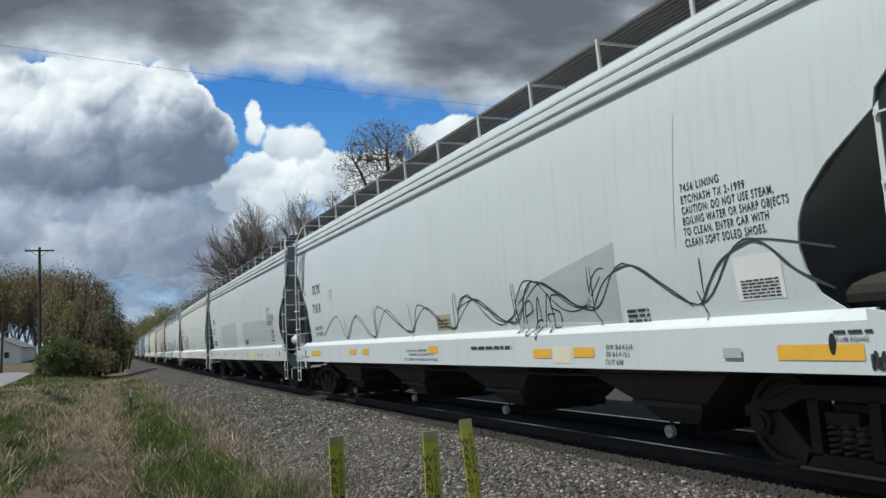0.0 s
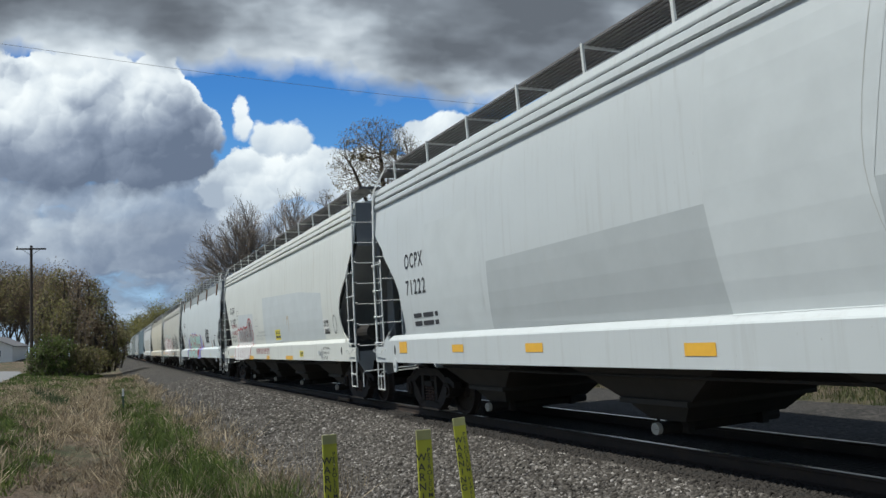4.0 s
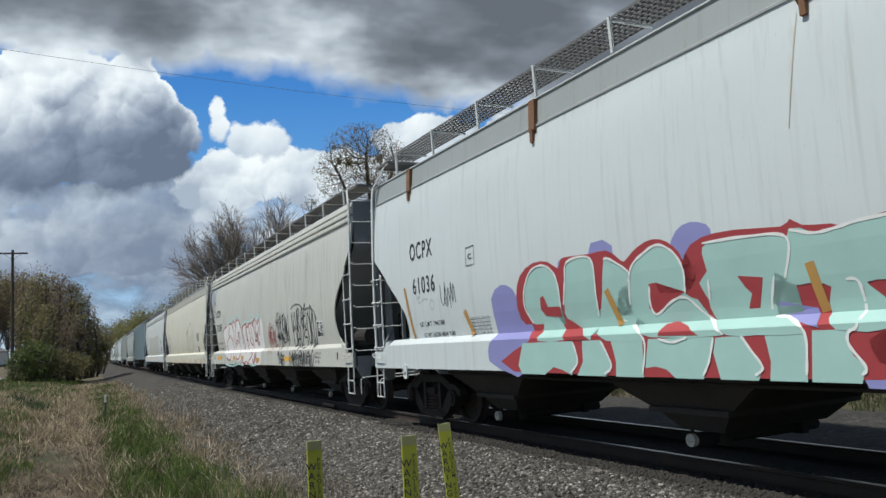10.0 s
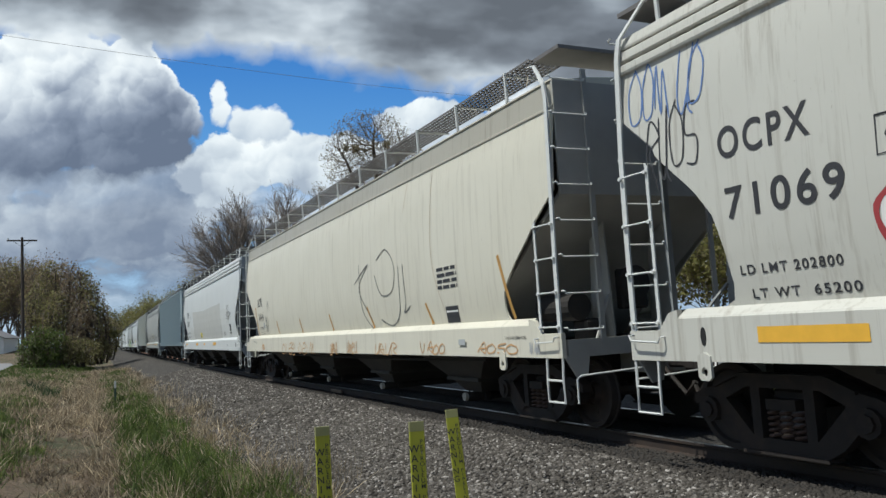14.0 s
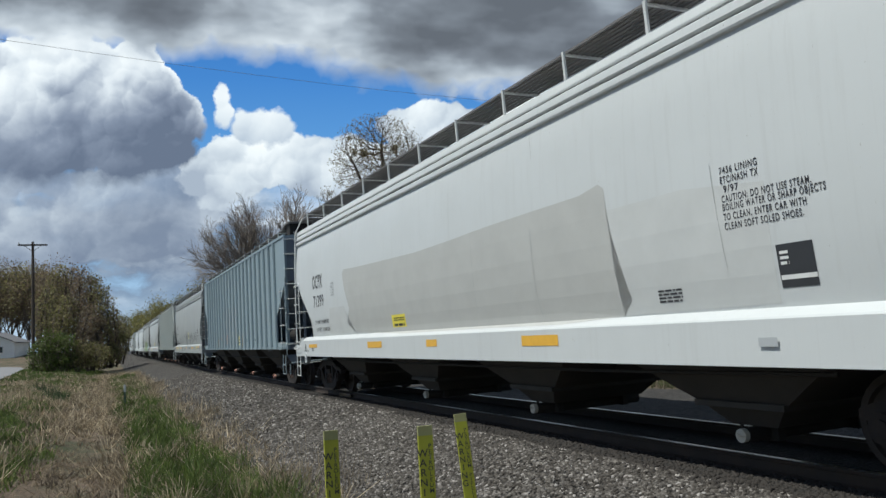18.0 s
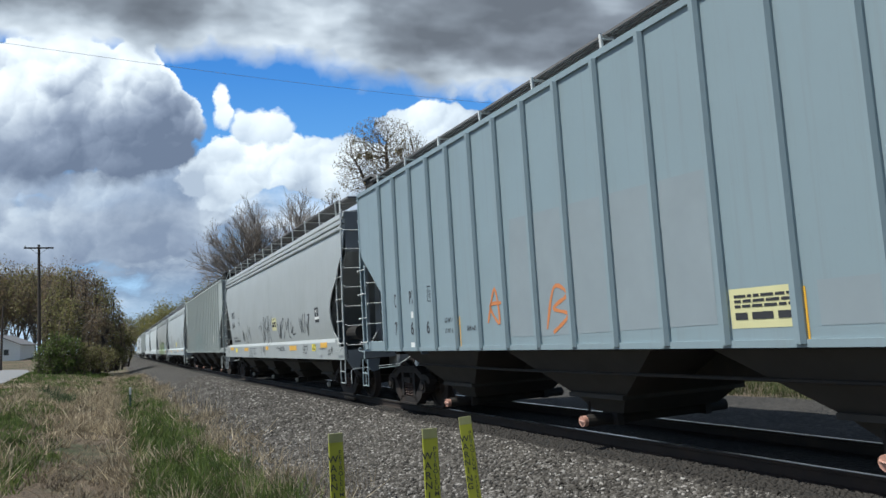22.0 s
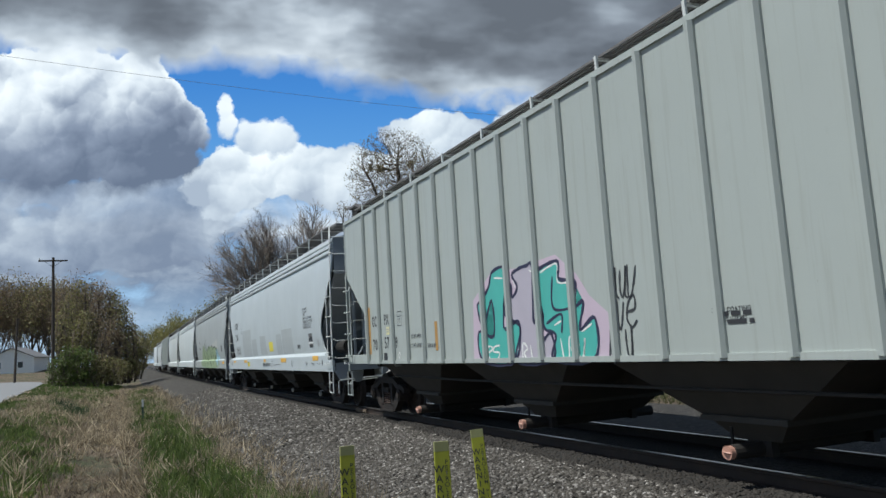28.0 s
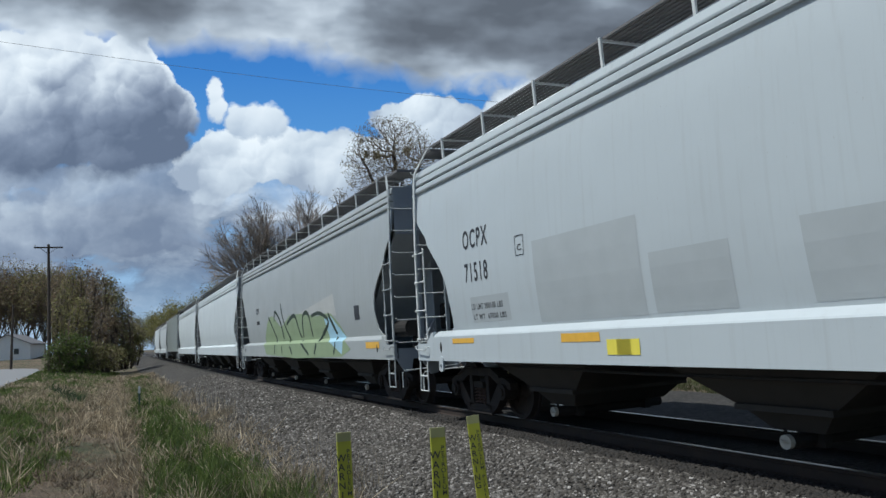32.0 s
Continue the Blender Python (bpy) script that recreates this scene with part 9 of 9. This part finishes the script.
def bank(u, y):
    """The grassy bank that falls from the road to the ditch."""
    edge = np.interp(y, (14, 20, 28, 32, 65), (-1.2, -1.3, -1.5, -1.1, -0.5)) + 0.8 * lumps(u * 0.3, y * 0.22, 12.0)
    return (u + bend(y) > road_edge(y) + 0.2) * (1 - fade(u, edge - 0.5, edge + 0.3)) * np.clip(0.8 + 1.1 * lumps(u * 0.5, y * 0.3, 15.0), 0.08, 1)


def soil(u, y):
    """The bare dark patch in the ditch."""
    e = 0.5 * lumps(u * 0.7, y * 0.4, 20.0)
    return fade(u + e, -1.9, -1.3) * (1 - fade(u + e, -0.1, 0.35)) * (1 - fade(y + 6 * e, 22, 27))


tufts("green_grass", 17000, (0.2, 3.0, 9.5, 70), lush, 0.2, GRASS, "fresh green spring grass at the foot of the ballast", 21, 0.8, 0.0075, 9, 0.09)
tufts("bank_grass", 36000, (-9, 0.5, 12, 95), bank, 0.15, GRASS, "short green grass on the bank beside the road", 25, 0.8, 0.008, 7, 0.11, 1.25)
tufts("dry_grass", 13000, (-6.5, 3.3, 9.5, 75), lambda u, y: (u + bend(y) > road_edge(y) + 0.1) * np.clip(0.55 + 1.5 * lumps(u * 0.6, y * 0.35, 30.0), 0.04, 1) * (1 - 0.95 * soil(u, y)) * (1 - 0.85 * lush(u, y)) * (1 - 0.88 * bank(u, y)) * (1 - 0.9 * fade(u, 2.2, 3.2)),
      0.26, STRAW, "dry bleached straw grass in the ditch", 22, 1.3, 0.0075, 9, 0.1)
tufts("dead_grass", 15000, (-6.5, 3.0, 9.5, 75), lambda u, y: (u + bend(y) > road_edge(y) + 0.1) * np.clip(0.5 + 1.4 * lumps(u * 0.8, y * 0.5, 40.0), 0.05, 1) * (1 - 0.3 * soil(u, y)) * (1 - 0.8 * lush(u, y)) * (1 - 0.8 * fade(u, 2.0, 3.0)), 0.11, DUN, "matted dun dead grass in the ditch", 26, 2.0, 0.009, 8, 0.13)
tufts("weed_stalks", 900, (1.9, 3.4, 10, 44), lambda u, y: np.clip(0.4 + 1.2 * lumps(u, y * 0.5, 50.0), 0, 1), 0.42, STRAW, "tall dry weed stalks at the foot of the ballast", 23, 0.4, 0.003, 5)
FARGRASS = leaf_material("rough_bank_grass", [(0.05, 0.07, 0.022), (0.085, 0.105, 0.036), (0.19, 0.17, 0.085)])
tufts("far_grass", 14000, (13.2, 26, 2, 60), lambda u, y: np.clip(0.7 + lumps(u * 0.3, y * 0.3, 60.0), 0.1, 1), 0.22, FARGRASS, "rough olive grass bank on the far side of the track", 24, 0.7, 0.006, 10, 0.12)

WEED = leaf_material("dark_weed_leaves", [(0.03, 0.05, 0.025), (0.05, 0.085, 0.035), (0.08, 0.12, 0.05)])

tufts("weed_clump", 130, (-2.6, -1.0, 35.5, 45), lambda u, y: np.clip(1 - abs((u + 1.75) * 5.2 + (y - 40)) / 2.2, 0, 1), 0.42, WEED, "dark green weed clump in the grassy bank", 27, 0.7, 0.006, 26, 0.16, 1.0)
tufts("straw_clump", 420, (-3.5, 2.6, 11, 50), lambda u, y: np.clip(0.5 + lumps(u * 0.7, y * 0.4, 70.0), 0.1, 1) * (1 - 0.8 * soil(u, y)), 0.36, STRAW, "leaning clumps of bleached dry grass", 28, 0.9, 0.0065, 24, 0.06)
tufts("green_clump", 380, (0.8, 2.5, 10.5, 45), lush, 0.3, GRASS, "taller clumps of fresh green grass", 29, 0.7, 0.0075, 24, 0.07)
peg = tagged(new("marker_post"), "thin green steel marker post with a white top", "marker post")
peg.location = (1.37, 33.0, ground_z(1.37, 33.0) - 0.05)
part("post", box(bmesh.new(), -0.035, 0.035, -0.02, 0.02, 0, 0.72, 0.006), plain("green_post_paint", (0.05, 0.09, 0.07), 0.6), peg)
part("top", box(bmesh.new(), -0.037, 0.037, -0.022, 0.022, 0.72, 1.0, 0.006), PALE, peg, "white painted top")


# ---- overhead wire ----
wire_pts = []
for i in range(25):
    k = i / 24
    wire_pts.append((-12 + 62 * k, 46, 1.48 + 46 * (0.381 - 0.034 * k * 1.0) - 0.9 * math.sin(math.pi * k)))
tagged(part("overhead_wire", tube(bmesh.new(), wire_pts, 0.011, 5), SPRAYTHIN), "thin dark overhead wire crossing above the railway", "wire")


# ---- cloudy sky ----
def tone(r, g, b):
    """A linear colour from the eye's scale of 0 to 255."""
    return tuple((c / 255) ** 2.2 for c in (r, g, b))


def sky_backdrop():
    """A far shell of sky ahead: blue, with heaped white clouds and a grey sheet above."""
    n = Nodes("cloudy_sky")
    tree_ = n.tree
    tree_.nodes.remove(n.bsdf)
    tc = tree_.nodes.new("ShaderNodeTexCoord")
    sep = tree_.nodes.new("ShaderNodeSeparateXYZ")
    tree_.links.new(tc.outputs["Object"], sep.inputs[0])
    depth = n.math("MULTIPLY", sep.outputs[2], -1.0)
    a0 = n.math("DIVIDE", sep.outputs[0], depth)
    b0 = n.math("DIVIDE", sep.outputs[1], depth)
    comb = tree_.nodes.new("ShaderNodeCombineXYZ")
    tree_.links.new(a0, comb.inputs[0])
    tree_.links.new(b0, comb.inputs[1])
    here = comb.outputs[0]

    def vec(op, a, b):
        node = tree_.nodes.new("ShaderNodeVectorMath")
        node.operation = op
        for i, v in enumerate((a, b)):
            n.put(node, str(i), v)
        return node.outputs[0]

    def warped(at, amount, scale=11.0):
        w = n.add("ShaderNodeTexNoise", Scale=scale, Detail=5.0, Roughness=0.6, Vector=at)
        return vec("ADD", at, vec("MULTIPLY", vec("SUBTRACT", w.outputs["Color"], (0.5, 0.5, 0.5)), (amount, amount, 0)))

    def domes(at, scale, shift=(0.0, 0.0, 0.0)):
        """Rounded heaps side by side, each highest in its middle."""
        v = n.add("ShaderNodeTexVoronoi", Scale=scale, Vector=vec("ADD", at, shift))
        v.voronoi_dimensions, v.feature = "2D", "SMOOTH_F1"
        v.inputs["Smoothness"].default_value = 0.16
        return n.math("SUBTRACT", 1.0, n.math("POWER", n.math("MULTIPLY", v.outputs["Distance"], 1.25), 2.0))

    def body(at, clouds):
        """How deep inside the union of rounded clouds a point lies: 0 at the rim, 1 in the middle."""
        total = None
        for x, y, rx, ry in clouds:
            d = vec("MULTIPLY", vec("SUBTRACT", at, ((x - 784) / 1362, (441 - y) / 1362, 0)), (1362 / rx, 1362 / ry, 0))
            ln = tree_.nodes.new("ShaderNodeVectorMath")
            ln.operation = "LENGTH"
            tree_.links.new(d, ln.inputs[0])
            v = n.math("SUBTRACT", 1.0, ln.outputs["Value"])
            if total is None:
                total = v
            else:
                node = tree_.nodes.new("ShaderNodeMath")
                node.operation = "SMOOTH_MAX"
                for k, w in enumerate((total, v, 0.06)):
                    n.put(node, str(k), w)
                total = node.outputs[0]
        return total

    bent = warped(warped(here, 0.06, 6.0), 0.03, 17.0)
    SCALES = ((4.3, 0.050), (9.5, 0.024), (22.0, 0.010), (50.0, 0.0045))
    heap_at = [domes(bent, sc) for sc, _ in SCALES]
    heap_lit = [domes(bent, sc, (-0.62 * st, 0.78 * st, 0.0)) for sc, st in SCALES]
    slopes = [n.math("SUBTRACT", a, b) for a, b in zip(heap_at, heap_lit)]

    def mixed(parts, weights):
        out = None
        for p, w in zip(parts, weights):
            k = n.math("MULTIPLY", p, w)
            out = k if out is None else n.math("ADD", out, k)
        return out

    relief = mixed(slopes, (0.85, 0.62, 0.30, 0.14))
    rag = n.math("SUBTRACT", mixed(heap_at, (0.26, 0.34, 0.26, 0.16)), 0.60)
    puff = n.noise(13.0, here, 7, 0.6)
    broad = n.noise(5.0, bent, 5, 0.55)
    mild = n.noise(9.0, warped(here, 0.05), 6, 0.55)

    def heap(clouds, rough, sharp, crisp=None):
        smooth = body(warped(warped(here, 0.03), 0.022, 38.0), clouds)
        d = n.math("ADD", smooth, n.math("MULTIPLY", rag, rough))
        soft = n.math("ADD", sharp * 0.22, n.math("MULTIPLY", height(*crisp), sharp * 0.78)) if crisp else sharp
        return d, n.math("MULTIPLY", d, soft, True)

    def height(low, high):
        """0 at one row of the sky, 1 at another above it."""
        return n.math("MULTIPLY", n.math("SUBTRACT", b0, (441 - low) / 1362), 1362.0 / (low - high), True)

    def span(left, right):
        return n.math("MULTIPLY", n.math("SUBTRACT", a0, (left - 784) / 1362), 1362.0 / (right - left), True)

    def lit(base, relief_by, noise_by):
        t = n.math("ADD", base, n.math("MULTIPLY", relief, relief_by))
        t = n.math("ADD", t, n.math("MULTIPLY", n.math("SUBTRACT", mild, 0.5), noise_by))
        return n.math("ADD", t, n.math("MULTIPLY", n.math("SUBTRACT", broad, 0.5), noise_by), True)

    # blue, paler towards the horizon
    col = n.ramp(n.math("ADD", 0.5, n.math("MULTIPLY", b0, 1.5)), [(0.3, tone(178, 201, 223)), (0.5, tone(140, 178, 217)), (0.68, tone(98, 152, 213)), (0.8, tone(78, 134, 204)), (0.95, tone(66, 118, 190))])
    # long low banks near the horizon: flat grey bottoms, paler heaped tops
    flat = tree_.nodes.new("ShaderNodeMapping")
    tree_.links.new(warped(here, 0.05), flat.inputs[0])
    flat.inputs["Scale"].default_value = (3.6, 9.5, 1.0)
    flat.inputs["Rotation"].default_value = (0, 0, radians(4))
    low_bank = n.noise(1.9, flat.outputs[0], 8, 0.56)
    bank_tone = n.math("ADD", low_bank, n.math("ADD", n.math("MULTIPLY", relief, 0.16), n.math("MULTIPLY", height(520, 370), 0.10)))
    bank_col = n.ramp(bank_tone, [(0.36, tone(104, 118, 144)), (0.47, tone(130, 142, 163)), (0.57, tone(164, 173, 188)), (0.70, tone(216, 221, 229))])
    low = n.math("MULTIPLY", n.math("SUBTRACT", 0.075, n.math("ADD", b0, n.math("MULTIPLY", n.math("SUBTRACT", puff, 0.5), 0.09))), 20.0, True)
    low = n.math("MULTIPLY", low, n.math("ADD", 0.35, n.math("MULTIPLY", height(600, 500), 0.65)))
    gap = n.math("MULTIPLY", n.math("SUBTRACT", low_bank, 0.35), 9.0, True)
    col = n.mix(n.math("MULTIPLY", low, gap), col, bank_col)
    # grey heaps under the great cloud
    d, m = heap(((60, 418, 130, 44), (200, 400, 150, 40), (330, 392, 130, 46), (130, 455, 150, 40), (300, 450, 140, 40), (-20, 380, 120, 46), (250, 372, 150, 40), (120, 350, 220, 30), (350, 345, 70, 44), (395, 385, 70, 44)), 0.9, 3.0)
    t = lit(n.math("ADD", 0.14, n.math("MULTIPLY", height(480, 360), 0.20)), 0.55, 1.1)
    col = n.mix(n.math("MULTIPLY", m, 0.9), col, n.ramp(t, [(0.05, tone(124, 135, 156)), (0.35, tone(157, 166, 183)), (0.65, tone(199, 206, 216)), (0.95, tone(242, 244, 248))]))
    # the bright heap, the small puffs
    d, m = heap(((480, 322, 80, 48), (552, 312, 66, 40), (430, 345, 60, 48), (620, 322, 80, 46), (700, 330, 110, 60), (780, 254, 72, 36), (850, 250, 90, 45), (1200, 300, 420, 170)), 0.70, 11.0)
    t = lit(n.math("ADD", 0.04, n.math("MULTIPLY", height(372, 285), 0.38)), 0.85, 0.9)
    col = n.mix(m, col, n.ramp(t, [(0.05, tone(172, 181, 196)), (0.35, tone(214, 220, 228)), (0.62, tone(246, 248, 250)), (0.8, tone(255, 255, 255))]))
    d, m = heap(((450, 196, 13, 22), (455, 222, 17, 30), (516, 244, 34, 26), (538, 258, 28, 24), (498, 262, 28, 20)), 1.7, 2.6)
    t = lit(n.math("ADD", 0.25, n.math("MULTIPLY", height(288, 205), 0.45)), 0.55, 0.35)
    col = n.mix(m, col, n.ramp(t, [(0.05, tone(150, 166, 190)), (0.4, tone(194, 203, 216)), (0.7, tone(232, 236, 241)), (0.95, tone(252, 252, 253))]))
    # the great one: white crown and left flank, grey and smooth below
    d, m = heap(((120, 235, 200, 128), (20, 230, 150, 118), (265, 255, 145, 98), (300, 150, 52, 50), (335, 190, 48, 50), (365, 235, 50, 56), (190, 160, 110, 62), (80, 160, 100, 56), (-60, 200, 160, 110), (150, 290, 170, 58), (320, 290, 90, 52)), 0.50, 15.0, (330, 240))
    rim = n.math("SUBTRACT", 1.0, n.math("MULTIPLY", d, 3.2), True)
    base = n.math("ADD", 0.02, n.math("MULTIPLY", height(335, 125), 0.77))
    base = n.math("ADD", base, n.math("MULTIPLY", n.math("MULTIPLY", rim, height(300, 230)), 0.30))
    base = n.math("SUBTRACT", base, n.math("MULTIPLY", span(60, 330), 0.20))
    t = lit(base, n.math("ADD", 0.22, n.math("MULTIPLY", height(330, 200), 0.55)), 0.60)
    col = n.mix(m, col, n.ramp(t, [(0.0, tone(108, 118, 138)), (0.18, tone(138, 147, 166)), (0.36, tone(182, 189, 202)), (0.54, tone(226, 230, 236)), (0.72, tone(250, 251, 252)), (0.9, tone(255, 255, 255))]))
    # the grey sheet over the top: torn edge, a pale streak, darkest to the far side
    slant = n.math("ADD", b0, n.math("MULTIPLY", n.math("MAXIMUM", a0, -0.38), 0.15))
    wisp = n.noise(7.0, bent, 5, 0.55)
    edge = n.math("ADD", slant, n.math("ADD", n.math("MULTIPLY", n.math("SUBTRACT", wisp, 0.5), 0.10), n.math("MULTIPLY", rag, 0.035)))
    k = n.math("SUBTRACT", edge, n.math("ADD", 0.168, n.math("MULTIPLY", span(100, 420), 0.014)))
    streak = tree_.nodes.new("ShaderNodeMapping")
    tree_.links.new(warped(here, 0.03, 5.0), streak.inputs[0])
    streak.inputs["Scale"].default_value = (2.6, 6.0, 1.0)
    streak.inputs["Rotation"].default_value = (0, 0, radians(14))
    sheet_tone = n.math("ADD", n.math("MULTIPLY", n.math("SUBTRACT", 0.11, k, True), 4.4), n.math("MULTIPLY", n.math("SUBTRACT", n.noise(1.5, streak.outputs[0], 4, 0.5), 0.5), 1.9))
    sheet_tone = n.math("ADD", sheet_tone, n.math("SUBTRACT", n.math("MULTIPLY", relief, 0.10), n.math("MULTIPLY", span(560, 900), 0.12)))
    sheet_tone = n.math("SUBTRACT", n.math("ADD", sheet_tone, 0.17), n.math("MULTIPLY", n.math("SUBTRACT", 1.0, span(0, 420)), 0.34))
    sheet_col = n.ramp(sheet_tone, [(0.0, tone(104, 108, 116)), (0.22, tone(132, 137, 146)), (0.42, tone(176, 182, 191)), (0.62, tone(220, 224, 230)), (0.8, tone(242, 244, 248))])
    col = n.mix(n.math("MULTIPLY", k, 30.0, True), col, sheet_col)
    em = n.add("ShaderNodeEmission", Color=col, Strength=1.0)
    tree_.links.new(em.outputs[0], tree_.nodes["Material Output"].inputs[0])
    verts, faces = [], []
    cols, rows = 40, 24
    for j in range(rows + 1):
        for i in range(cols + 1):
            az, el = radians(-58 + 116 * i / cols), radians(-14 + 52 * j / rows)
            verts.append((2600 * math.sin(az) * math.cos(el), 2600 * math.sin(el), -2600 * math.cos(az) * math.cos(el)))
    for j in range(rows):
        for i in range(cols):
            q = j * (cols + 1) + i
            faces.append((q, q + 1, q + cols + 2, q + cols + 1))
    me = bpy.data.meshes.new("sky_backdrop")
    me.from_pydata(verts, [], faces)
    return tagged(place("sky_backdrop", me, n.mat, smooth=True), "blue sky with heaped white clouds and a grey cloud sheet", "sky", kind="structure")


sky_shell = sky_backdrop()


# ---- what moves ----
STATION = (-40.44, -33.22, -26.00, -18.81, -11.65, -4.53, 2.57, 9.65, 16.70, 23.69, 30.67, 37.66, 44.63, 51.60, 58.55, 65.47, 72.36, 79.22, 86.03, 92.79, 99.53, 106.26, 112.98, 119.69, 126.38, 133.05, 139.73, 146.40, 153.07, 159.75, 166.41, 173.01, 179.59)


def on_track(y):
    """A car's pose with its middle at y: both trucks on the rails."""
    a, b = bend(y - 8), bend(y + 8)
    return pose(TRACK + (a + b) / 2, y, 0, 0, 0, -math.degrees(math.atan2(b - a, 16)))


def motions():
    for car, mid in TRAIN:
        walk(car, [(t, on_track(mid - STATION[t])) for t in range(33)])
    step = 1 / 15
    turns = []
    for i in range(481):
        t = i * step
        s = float(np.interp(t, range(33), STATION))
        turns.append((t, math.degrees(s / 0.457)))
    for w, a in WHEELSETS:
        walk(w, [(t, pose(0, a, 0.457, g, 0, 0)) for t, g in turns])
    base = look(EYE, Vector(EYE) + Vector((math.sin(radians(24.74)) * math.cos(radians(6.38)), math.cos(radians(24.74)) * math.cos(radians(6.38)), math.sin(radians(6.38)))) * 10, ROLL)
    walk(sky_shell, [(t, base @ pose(0, 0, 0, 1.25 * t / 32, 3.1 * t / 32, 0)) for t in (0, 8, 16, 24, 32)])


motions()
